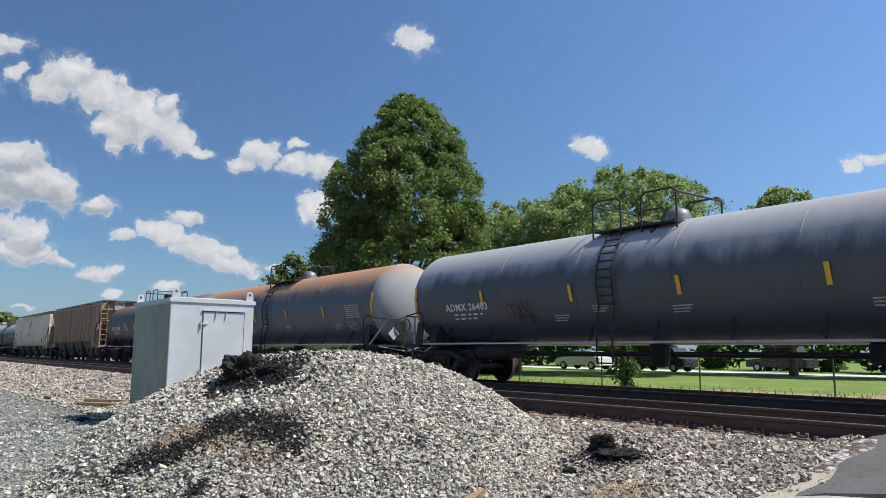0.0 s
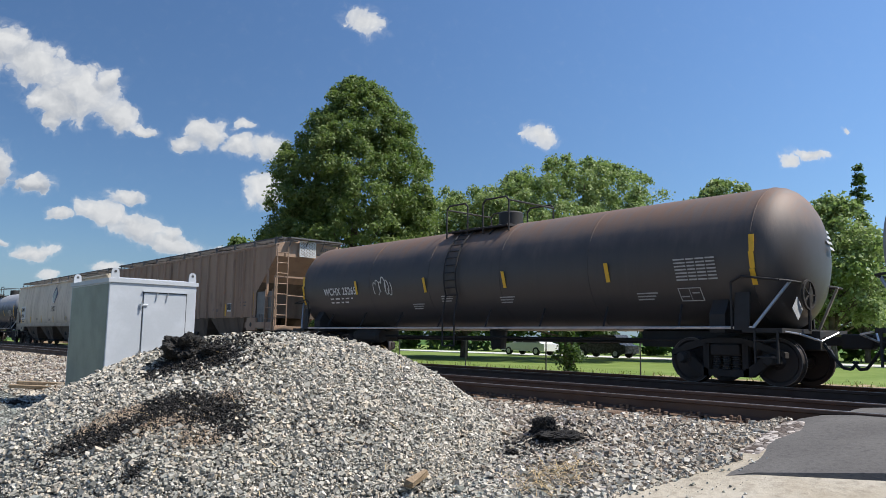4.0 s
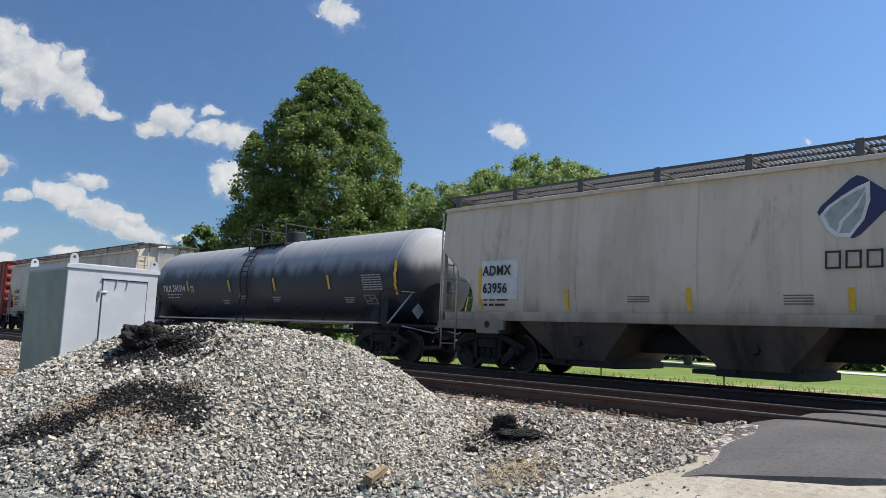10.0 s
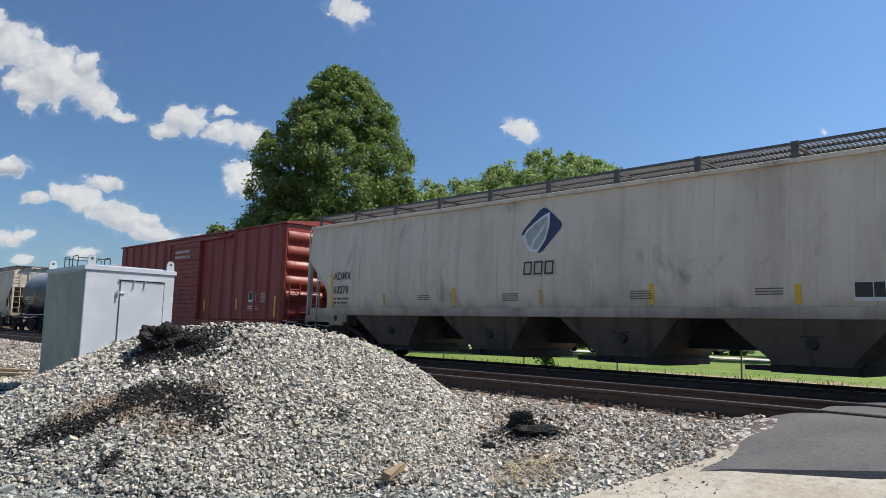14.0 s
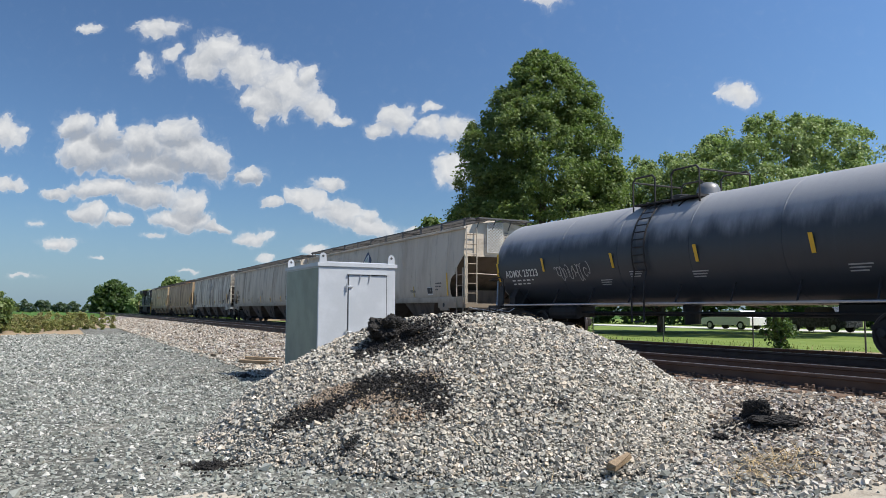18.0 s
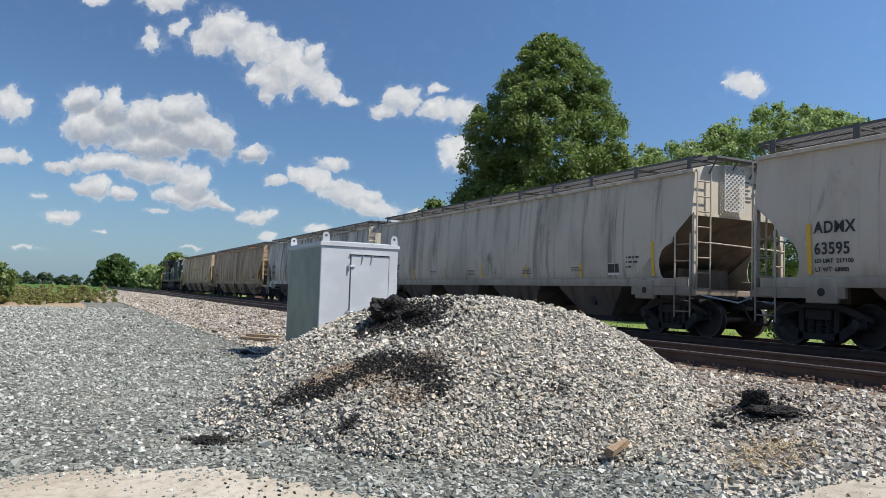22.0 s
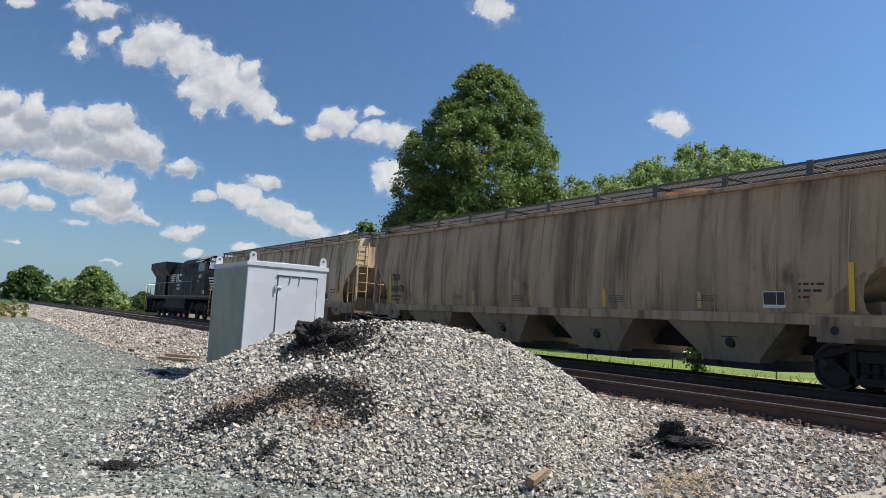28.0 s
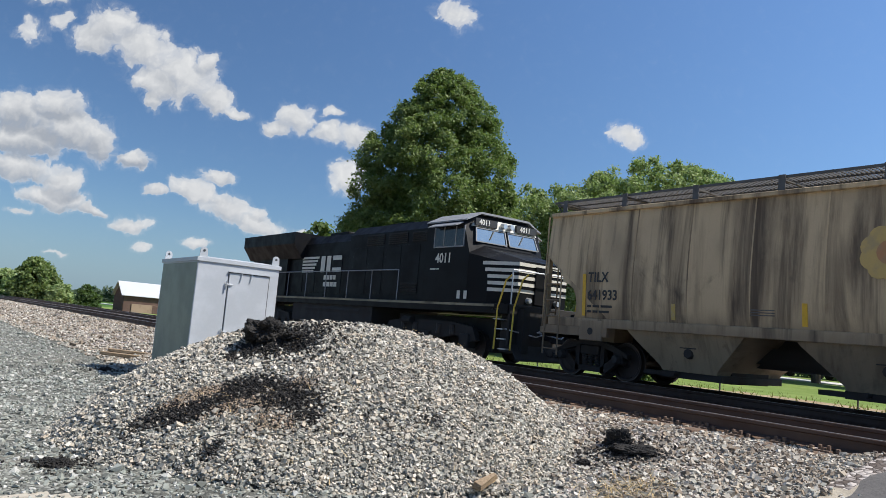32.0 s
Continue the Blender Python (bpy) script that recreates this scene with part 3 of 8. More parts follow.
# ---- stones ----
STONE_TONES = [(0.47, 0.435, 0.375), (0.35, 0.333, 0.29), (0.60, 0.555, 0.48), (0.18, 0.172, 0.15), (0.44, 0.40, 0.335), (0.39, 0.376, 0.325), (0.50, 0.435, 0.35), (0.25, 0.236, 0.205), (0.32, 0.305, 0.262)]
M_STONE = stone_mat("pale_broken_ballast_stone", [tuple(1.2 * v ** 1.22 for v in c) for c in STONE_TONES])
M_STONE_BROWN = stone_mat("rust_dusted_ballast_stone", [(0.42, 0.37, 0.30), (0.28, 0.23, 0.175), (0.55, 0.50, 0.42), (0.17, 0.135, 0.10), (0.37, 0.315, 0.245), (0.32, 0.25, 0.18)])
M_STONE_LOT = stone_mat("grey_lot_stone", [(0.342, 0.350, 0.303), (0.23, 0.240, 0.204), (0.51, 0.49, 0.435), (0.138, 0.143, 0.122), (0.29, 0.298, 0.254)])
M_CRUMB = soil("black_asphalt_crumbs", (0.030, 0.028, 0.026), (0.05, 0.046, 0.042), 8.0, (0.085, 0.078, 0.07), 1.0)
M_GRAIN = soil("spilled_tan_grain", (0.62, 0.49, 0.35), (0.46, 0.34, 0.24), 6.0, (0.20, 0.14, 0.10), 1.0)

# core kept nearly black so that crevices of the heap look shaded
M_HEAP = gravel_bed("shadowed_heap_gravel", (0.14, 0.135, 0.12), (0.03, 0.03, 0.027), 24.0, (0.14, 0.125, 0.10))
M_DUSTY = stone_mat("crumb_dusted_stone", [(0.13, 0.11, 0.09), (0.06, 0.052, 0.045), (0.30, 0.27, 0.23), (0.04, 0.036, 0.032)])
PILE = Vector((4.62, 8.28, 0.0))
PILE_A = math.radians(29)


def pile_coords(x, y):
    dx, dy = x - PILE.x, y - PILE.y
    return dx * math.cos(PILE_A) - dy * math.sin(PILE_A), dx * math.sin(PILE_A) + dy * math.cos(PILE_A)


def pile_top(x, y):
    """Height of the dumped heap over the land."""
    a, b = pile_coords(np.asarray(x, float), np.asarray(y, float))
    a2 = np.where(a < 0, (np.abs(a) / 3.4) ** 2.15, (np.abs(a) / 3.4) ** 2.3)
    h = 1.54 * np.clip(1 - a2 - (np.abs(b) / 2.55) ** 1.6, 0, 1)
    h = h + 0.05 * np.sin(a * 3.1 + b) * np.sin(b * 2.3) * (h > 0.05)
    return np.maximum(ground_z(x, y), np.where(h > 0.02, h, -1.0))


def stones(name, x, y, z, size, mat, label, seed, parent=None, category="gravel", blocky=False):
    """Loose angular stones, each a crushed block, in one mesh."""
    rng = np.random.default_rng(seed)
    # a twisted wedge: six corners, eight facets
    ring = [(math.cos(a), math.sin(a)) for a in (math.pi / 3 * i for i in range(6))]
    base = np.array([(*ring[0], 0.62), (*ring[2], 0.62), (*ring[4], 0.62), (*ring[1], -0.62), (*ring[3], -0.62), (*ring[5], -0.62)])
    tri = np.array([(0, 1, 2), (5, 4, 3), (0, 3, 1), (1, 3, 4), (1, 4, 2), (2, 4, 5), (2, 5, 0), (0, 5, 3)])
    if blocky:
        # a crushed block: eight corners, twelve facets
        base = np.array([(-1, -1, -1), (1, -1, -1), (1, 1, -1), (-1, 1, -1), (-1, -1, 1), (1, -1, 1), (1, 1, 1), (-1, 1, 1)]) * 0.66
        tri = np.array([(3, 2, 1), (3, 1, 0), (4, 5, 6), (4, 6, 7), (0, 1, 5), (0, 5, 4), (1, 2, 6), (1, 6, 5), (2, 3, 7), (2, 7, 6), (3, 0, 4), (3, 4, 7)])
    k = len(x)
    q = rng.normal(size=(k, 4)) * np.array([1, 0.6, 0.6, 1])
    q /= np.linalg.norm(q, axis=1)[:, None]
    w, i, j, l = q.T
    rot = np.stack([np.stack([1 - 2 * (j * j + l * l), 2 * (i * j - l * w), 2 * (i * l + j * w)], 1),
                    np.stack([2 * (i * j + l * w), 1 - 2 * (i * i + l * l), 2 * (j * l - i * w)], 1),
                    np.stack([2 * (i * l - j * w), 2 * (j * l + i * w), 1 - 2 * (i * i + j * j)], 1)], 1)
    shape = (base[None] * rng.uniform(0.72, 1.14, (k, len(base), 1)) + rng.normal(0, 0.10, (k, len(base), 3))) * np.stack([rng.uniform(0.95, 1.5, k), rng.uniform(0.75, 1.1, k), rng.uniform(0.6, 1.05, k)], 1)[:, None]
    pts = np.einsum("kij,kvj->kvi", rot, shape) * (np.asarray(size) * 0.5)[:, None, None]
    pts[:, :, 2] *= 0.85
    pts += np.stack([x, y, z], 1)[:, None]
    faces = (tri[None] + (np.arange(k) * len(base))[:, None, None]).reshape(-1, 3)
    mesh = bpy.data.meshes.new(name)
    v = pts.reshape(-1, 3)
    mesh.vertices.add(len(v))
    mesh.vertices.foreach_set("co", v.astype(np.float32).ravel())
    mesh.loops.add(faces.size)
    mesh.loops.foreach_set("vertex_index", faces.astype(np.int32).ravel())
    mesh.polygons.add(len(faces))
    mesh.polygons.foreach_set("loop_start", np.arange(0, faces.size, 3, dtype=np.int32))
    mesh.update(calc_edges=True)
    mesh.validate()
    mesh.polygons.foreach_set("use_smooth", np.zeros(len(mesh.polygons), dtype=bool))
    mesh.materials.append(mat)
    ob = new(name, mesh)
    if parent:
        ob.parent = parent
        return tagged(ob, label, kind="stuff")
    return tagged(ob, label, category, kind="stuff")


def spot(a, b, ca, cb, ra, rb):
    return np.exp(-(((a - ca) / ra) ** 2 + ((b - cb) / rb) ** 2))


def stained(x, y):
    """1 where black crumbs lie on the heap, 0 on clean stone."""
    a, b = pile_coords(x, y)
    s = 1.5 * spot(a, b, -0.85, -0.62, 0.36, 0.22) + 1.0 * spot(a, b, -0.52, -0.85, 0.26, 0.20) + 0.8 * spot(a, b, -1.2, -0.75, 0.25, 0.16)
    s = s + 1.35 * spot(a, b, -1.0, -1.42, 0.34, 0.15) + 1.25 * spot(a, b, -0.55, -1.62, 0.36, 0.17) + 0.9 * spot(a, b, -1.85, -1.50, 0.36, 0.13)
    s = s + 1.05 * spot(a, b, -1.45, -1.62, 0.30, 0.10) + 0.9 * spot(a, b, -1.19, -2.11, 0.16, 0.09) + 0.6 * spot(a, b, 0.9, -1.76, 0.22, 0.10) + 0.7 * spot(a, b, -0.3, -1.85, 0.22, 0.12)
    return s


def chaffed(x, y):
    """1 where tan grain is spilled on the heap."""
    a, b = pile_coords(x, y)
    return 1.35 * spot(a, b, -1.52, -1.42, 0.34, 0.10) + 1.0 * spot(a, b, -0.66, -1.95, 0.26, 0.12) + 0.9 * spot(a, b, -1.0, -1.70, 0.40, 0.10) + 0.7 * spot(a, b, -0.45, -1.45, 0.2, 0.1)


def build_pile():
    rng = np.random.default_rng(11)
    xs, ys = np.linspace(PILE.x - 4.6, PILE.x + 4.2, 130), np.linspace(PILE.y - 4.2, PILE.y + 4.2, 126)
    gx, gy = np.meshgrid(xs, ys, indexing="ij")
    gz = pile_top(gx, gy) - 0.045
    gz = np.where(pile_top(gx, gy) <= ground_z(gx, gy) + 1e-6, gz - 0.15, gz)
    ny = len(ys)
    i, j = np.meshgrid(np.arange(len(xs) - 1), np.arange(ny - 1), indexing="ij")
    a = (i * ny + j).ravel()
    faces = np.stack([a, a + ny, a + ny + 1, a + 1], 1)
    mid = np.stack([gx.ravel(), gy.ravel()], 1)[faces].mean(1)
    idx = (stained(mid[:, 0], mid[:, 1]) > 0.55).astype(int)
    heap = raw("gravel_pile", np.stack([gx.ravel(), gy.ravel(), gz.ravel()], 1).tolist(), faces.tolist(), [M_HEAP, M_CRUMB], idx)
    tagged(heap, "dumped heap of pale grey ballast stone with dark stains", "gravel pile")
    n = 82000
    x, y = rng.uniform(PILE.x - 4.4, PILE.x + 4.0, n * 4), rng.uniform(PILE.y - 4.0, PILE.y + 2.2, n * 4)
    keep = (pile_top(x, y) > ground_z(x, y) + 0.02) & (pile_coords(x, y)[1] < 0.45)
    x, y = x[keep][:n], y[keep][:n]
    size = np.clip(rng.lognormal(math.log(0.034), 0.33, len(x)), 0.016, 0.08)
    s = stained(x, y) + chaffed(x, y)
    dark = s + rng.normal(0, 0.30, len(x)) > 0.62
    thin = dark & (rng.random(len(x)) < 0.62)
    x, y, size, dark = x[~thin], y[~thin], size[~thin], dark[~thin]
    z = pile_top(x, y) - 0.012 + size * rng.uniform(-0.75, 0.42, len(x))
    stones("pile_stone", x[~dark], y[~dark], z[~dark], size[~dark], M_STONE, "pale angular broken stone", 21, heap, blocky=True)
    stones("dusty_stone", x[dark], y[dark], z[dark], size[dark] * 0.8, M_DUSTY, "stones dusted with black crumbs", 22, heap)
    # fine crumbs and spilled grain
    n = 60000
    x, y = rng.uniform(PILE.x - 3.4, PILE.x + 1.6, n * 2), rng.uniform(PILE.y - 3.2, PILE.y + 0.8, n * 2)
    s, g = stained(x, y) + rng.normal(0, 0.28, n * 2), chaffed(x, y) + rng.normal(0, 0.2, n * 2)
    grain, black = (g > 0.55) & (g > s - 0.1), (s > 0.62) & (s >= g - 0.1)
    for name, pick, lo, hi, top, mat, lbl, seed in (("asphalt_crumb", black, 0.010, 0.034, 22000, M_CRUMB, "black asphalt crumbs", 23), ("spilled_grain", grain, 0.008, 0.022, 12000, M_GRAIN, "tan spilled grain and chaff", 24)):
        xx, yy = x[pick][:top], y[pick][:top]
        size = lo + (hi - lo) * rng.random(len(xx)) ** 1.6
        stones(name, xx, yy, pile_top(xx, yy) + size * 0.3 - 0.004 + 0.012 * (mat is M_GRAIN), size, mat, lbl, seed, heap)
    return heap


build_pile()


def lump(name, x, y, size, seed, label, sink=0.3, mat=None):
    """A ragged chunk of broken asphalt."""
    bm = fresh()
    bmesh.ops.create_icosphere(bm, subdivisions=5, radius=1.0)
    for v in bm.verts:
        d = 0.30 * noise.noise(v.co * 1.3 + Vector((seed * 7.1, 0, 0))) + 0.14 * noise.noise(v.co * 3.1 + Vector((seed, 3, 0)))
        d += 0.15 * noise.noise(v.co * 6 + Vector((seed, 3, 0))) + 0.11 * noise.noise(v.co * 13) + 0.08 * noise.noise(v.co * 27)
        d += 0.16 * (max(abs(v.co.x), abs(v.co.y), abs(v.co.z)) - 0.8) * -4.0 * (0.2 + 0.8 * (seed < 3))
        v.co = Vector((v.co.x * size[0], v.co.y * size[1], v.co.z * size[2])) * (0.75 + d)
    ob = obj(name, bm, mat or M_CRUMB)
    ob.matrix_basis = pose(x, y, float(pile_top(x, y)) + size[2] * sink, 0, 0, seed * 40)
    return tagged(ob, label, "asphalt chunk")


lump("asphalt_chunk", 3.52, 8.30, (0.33, 0.27, 0.20), 1, "broken black asphalt chunk lying on top of the gravel heap", 0.35)
lump("asphalt_chunk", 3.72, 7.98, (0.22, 0.16, 0.08), 5, "crumbling dark asphalt slab spread on the gravel heap", 0.2)
lump("asphalt_chunk", 7.0, 5.92, (0.24, 0.17, 0.20), 2, "black asphalt chunk lying on the ballast slope", 0.3)
lump("asphalt_chunk", 6.84, 5.58, (0.34, 0.26, 0.10), 3, "low crumbling asphalt chunk on the ballast slope", 0.3)
lump("asphalt_chunk", 6.25, 5.75, (0.12, 0.09, 0.05), 6, "small black asphalt crumb heap among stones", 0.3)
lump("asphalt_chunk", 3.9, 17.6, (0.24, 0.17, 0.08), 7, "flat black asphalt chunk on the ground by the cabinet", 0.3)
lump("asphalt_chunk", 1.42, 7.80, (0.17, 0.10, 0.07), 4, "small black asphalt chunk lying on the lot", 0.3)


def build_bed_stones():
    rng = np.random.default_rng(5)
    # crumbs broken off the chunks
    for x0, y0, rx, ry, n in ((6.85, 5.66, 0.30, 0.26, 900), (1.42, 7.82, 0.16, 0.12, 200), (3.9, 17.6, 0.3, 0.2, 200), (3.75, 7.95, 0.30, 0.20, 700)):
        x, y = rng.normal(x0, rx, n), rng.normal(y0, ry, n)
        size = 0.012 + 0.035 * rng.random(n) ** 2
        stones("asphalt_crumb", x, y, pile_top(x, y) + size * 0.4 + 0.012, size, M_CRUMB, "black crumbs strewn round a chunk of asphalt", 38, None, "asphalt crumbs")
    # the ballast slope and tie ends of the near track
    n = 38000
    y = 3.4 + (rng.random(n) ** 1.7) * 17.0
    x = rng.uniform(4.9, 8.82, n)
    keep = (pile_top(x, y) <= ground_z(x, y) + 0.03) & ~((y < 3.56) & (x > 6.9)) & (y > dirt_edge(x) - 0.1)
    x, y = x[keep], y[keep]
    size = np.clip(rng.lognormal(math.log(0.038), 0.34, len(x)), 0.018, 0.09)
    z = ground_z(x, y) + size * rng.uniform(0.0, 0.3, len(x))
    brown = rng.random(len(x)) < np.clip((x - 5.6) / 1.8, 0.05, 0.85)
    bed = stones("ballast_stone", x[brown], y[brown], z[brown], size[brown], M_STONE_BROWN, "rust-dusted ballast stones beside the track", 31, None, "ballast", True)
    stones("ballast_stone", x[~brown], y[~brown], z[~brown], size[~brown], M_STONE, "pale ballast stones spilled down the slope", 32, None, "ballast", True)
    # between the two tracks and inside the near one
    n = 4500
    y, x = rng.uniform(3.8, 22, n), rng.uniform(8.95, 13.4, n)
    size = rng.uniform(0.04, 0.08, n)
    stones("ballast_stone", x, y, ground_z(x, y) + size * 0.25, size, M_STONE_BROWN, "brown ballast stones between the rails", 33, None, "ballast")
    # the shoulder farther down the line
    n = 19000
    y = 17 + rng.random(n) ** 1.5 * 88
    x = rng.uniform(4.4, 8.7, n)
    size = np.clip(rng.lognormal(math.log(0.075), 0.3, n) * np.clip(0.6 + y * 0.014, 1.0, 1.9), 0.04, 0.22)
    pale = rng.random(n) < 0.22
    z = ground_z(x, y) + size * 0.2
    stones("ballast_stone", x[pale], y[pale], z[pale], size[pale], M_STONE, "pale ballast stones along the track shoulder", 36, None, "ballast")
    stones("ballast_stone", x[~pale], y[~pale], z[~pale], size[~pale], M_STONE_BROWN, "brown ballast stones along the track shoulder", 37, None, "ballast")
    # the lot
    n = 66000
    y = 4.0 + rng.random(n) ** 1.75 * 49
    x = rng.uniform(-4.5, 5.6, n) - 6.0 * (y > 18) * rng.random(n)
    keep = (pile_top(x, y) <= ground_z(x, y) + 0.03) & (y > dirt_edge(x) - 0.10 + rng.normal(0, 0.08, n) - 0.35 * (rng.random(n) < 0.12))
    x, y = x[keep], y[keep]
    size = np.clip(rng.lognormal(math.log(0.036), 0.36, len(x)) * np.clip(0.8 + y * 0.03, 1.0, 2.0), 0.016, 0.15)
    stones("lot_stone", x, y, ground_z(x, y) + size * rng.uniform(-0.1, 0.25, len(x)), size, M_STONE_LOT, "grey crushed stone of the lot", 34)
    # a few stones strewn over the dirt road
    n = 16000
    x, y = rng.uniform(-3, 7, n), rng.uniform(3.0, 7.4, n)
    gap = dirt_edge(x) - y
    keep = (gap > 0) & (rng.random(n) < 0.12 + 0.88 * np.exp(-gap / 0.22))
    x, y = x[keep], y[keep]
    size = 0.008 + 0.03 * rng.random(len(x)) ** 2.2
    stones("strewn_stone", x, y, ground_z(x, y) + size * 0.2, size, M_STONE_LOT, "small stones strewn over the dirt road", 35)


build_bed_stones()

# ---- the equipment cabinet ----
M_CABINET = plain("cabinet_white_paint", (0.46, 0.475, 0.485), 0.45, 0.0, 0.55, 1.6, (0.60, 0.615, 0.63), 0.05)
# green-grey side paint, darkened so that the face turned from the sun looks shaded
M_CABSIDE = plain("mildewed_shaded_cabinet_paint", (0.25, 0.275, 0.205), 0.5, 0.0, 0.35, 1.5, (0.19, 0.21, 0.17), 0.05)
M_SEAM = plain("dark_door_gasket", (0.06, 0.06, 0.062), 0.7)
M_ZINC = plain("galvanised_steel", (0.55, 0.56, 0.57), 0.4, 0.6, 0.2)


def build_cabinet():
    root = tagged(new("signal_cabinet"), "light grey steel signal cabinet with lifting lugs behind the heap", "cabinet")
    x0, x1, y0, y1, z0, z1 = 4.95, 6.76, 15.55, 18.1, 0.0, 2.64
    root.location = ((x0 + x1) / 2, (y0 + y1) / 2, 0)
    cx, cy = root.location.x, root.location.y
    hx, hy = (x1 - x0) / 2, (y1 - y0) / 2
    part("body", box(fresh(), -hx, hx, -hy, hy, z0 - 0.1, z1 - 0.05, 0.012), M_CABINET, root)
    # thin sheet that lays the shaded tone over the side
    part("side_panel", box(fresh(), -hx - 0.004, -hx - 0.001, -hy + 0.05, hy - 0.05, 0.0, z1 - 0.12), M_CABSIDE, root, "mildewed grey-green side panel, darkened for its shade")
    bm = fresh()
    loft(bm, [[(sx * (hx + 0.03 - k), sy * (hy + 0.03 - k), z) for sx, sy in ((-1, -1), (1, -1), (1, 1), (-1, 1))] for z, k in ((z1 - 0.09, 0), (z1 - 0.01, 0), (z1 + 0.03, 0.25))])
    part("roof", bm, M_CABINET, root, "shallow hipped steel roof")
    for sx in (-1, 1):
        for sy in (-1, 1):
            bm = fresh()
            ring = [(0.075 * math.cos(t), 0.075 * math.sin(t)) for t in np.linspace(0, math.pi, 9)] + [(-0.085, -0.15), (0.085, -0.15)]
            loft(bm, [[(px, yy, 0.13 + pz) for px, pz in ring] for yy in (-0.012, 0.012)])
            hole = lathe(fresh(), [(-0.016, 0.028), (0.016, 0.028)], "y", 12, (0, 0, 0.13))
            lug = part("lifting_lug", bm, M_CABINET, root)
            lug.matrix_basis = pose(sx * (hx - 0.1), sy * (hy - 0.015), z1 + 0.0)
            h = part("lug_hole", hole, M_SEAM, lug)
    dx0, dx1, dz0, dz1 = -hx + 0.68, hx - 0.22, 0.35, z1 - 0.27
    yy = -hy - 0.001
    bm = fresh()
    for a in ((dx0 - 0.012, dx0 + 0.004, dz0, dz1), (dx1 - 0.004, dx1 + 0.012, dz0, dz1), (dx0, dx1, dz1 - 0.004, dz1 + 0.010), (dx0, dx1, dz0 - 0.01, dz0 + 0.004)):
        box(bm, a[0], a[1], yy - 0.004, yy + 0.01, a[2], a[3])
    part("door_gasket", bm, M_SEAM, root, "dark gap round the door")
    door = part("door", box(fresh(), dx0 + 0.008, dx1 - 0.008, yy - 0.022, yy, dz0 + 0.008, dz1 - 0.01, 0.006), M_CABINET, root)
    bm = box(fresh(), dx0 - 0.02, dx1 + 0.02, yy - 0.05, yy, dz1 + 0.012, dz1 + 0.03)
    part("drip_edge", bm, M_CABINET, root)
    for z in (dz1 - 0.28, dz1 - 1.28):
        bm = box(fresh(), dx0 - 0.06, dx0 + 0.09, yy - 0.05, yy - 0.02, z, z + 0.04, 0.006)
        rod(bm, (dx0 - 0.04, yy - 0.04, z - 0.09), (dx0 - 0.04, yy - 0.04, z + 0.09), 0.016, 8)
        part("hinge", bm, M_ZINC, root, "galvanised hinge")
    for x in (dx0 + 0.28, dx0 + 0.5):
        bm = rod(fresh(), (x, yy - 0.045, dz1 + 0.02), (x - 0.03, yy - 0.035, dz1 - 0.17), 0.012, 8)
        part("door_stay", bm, M_ZINC, root)
    return root


build_cabinet()


def build_timber(x, y, length, turn, z=0.07):
    bm = box(fresh(), -length / 2, length / 2, -0.06, 0.06, -0.045, 0.045, 0.015)
    ob = obj("old_timber", bm, M_TIMBER)
    ob.matrix_basis = pose(x, y, float(ground_z(x, y)) + z, 3, 2, turn)
    return tagged(ob, "weathered tan timber lying on the ground by the cabinet", "timber")


M_TIMBER = soil("weathered_tan_timber", (0.34, 0.25, 0.16), (0.24, 0.17, 0.10), 3.0, (0.12, 0.08, 0.05))
build_timber(5.2, 21.2, 1.5, -38)
build_timber(5.55, 21.9, 1.5, -33)


def build_chip():
    bm = box(fresh(), -0.17, 0.17, -0.045, 0.045, -0.03, 0.03)
    for v in bm.verts:
        v.co += Vector((0.05 * noise.noise(v.co * 31), 0.02 * noise.noise(v.co * 23 + Vector((4, 0, 0))), 0.015 if v.co.x > 0 else 0))
        if v.co.x > 0:
            v.co.y *= 0.5
    ob = obj("wood_scrap", bm, M_TIMBER)
    ob.matrix_basis = pose(4.77, 5.62, float(pile_top(4.77, 5.62)) + 0.06, 6, -8, 20)
    tagged(ob, "split brown scrap of wood lying on the stones", "wood scrap")


build_chip()

# ---- plants ----
M_BARK = soil("grey_brown_bark", (0.12, 0.09, 0.07), (0.18, 0.15, 0.12), 3.0, (0.05, 0.04, 0.03))
M_LEAF_MAPLE = leaf_mat("maple_leaves", (0.092, 0.142, 0.044), (0.285, 0.34, 0.125), (0.145, 0.20, 0.06))
M_LEAF_ASH = leaf_mat("light_green_leaves", (0.20, 0.27, 0.095), (0.47, 0.53, 0.25), (0.27, 0.355, 0.125))
M_LEAF_DARK = leaf_mat("dark_shrub_leaves", (0.05, 0.088, 0.028), (0.092, 0.138, 0.042), (0.068, 0.11, 0.035))
# leaf green paled with the haze of distance
M_LEAF_FAR = leaf_mat("hazed_far_leaves", (0.10, 0.135, 0.09), (0.14, 0.18, 0.12), (0.12, 0.16, 0.11))
M_WEED = leaf_mat("yellow_green_weeds", (0.17, 0.21, 0.06), (0.38, 0.34, 0.13), (0.26, 0.22, 0.10))


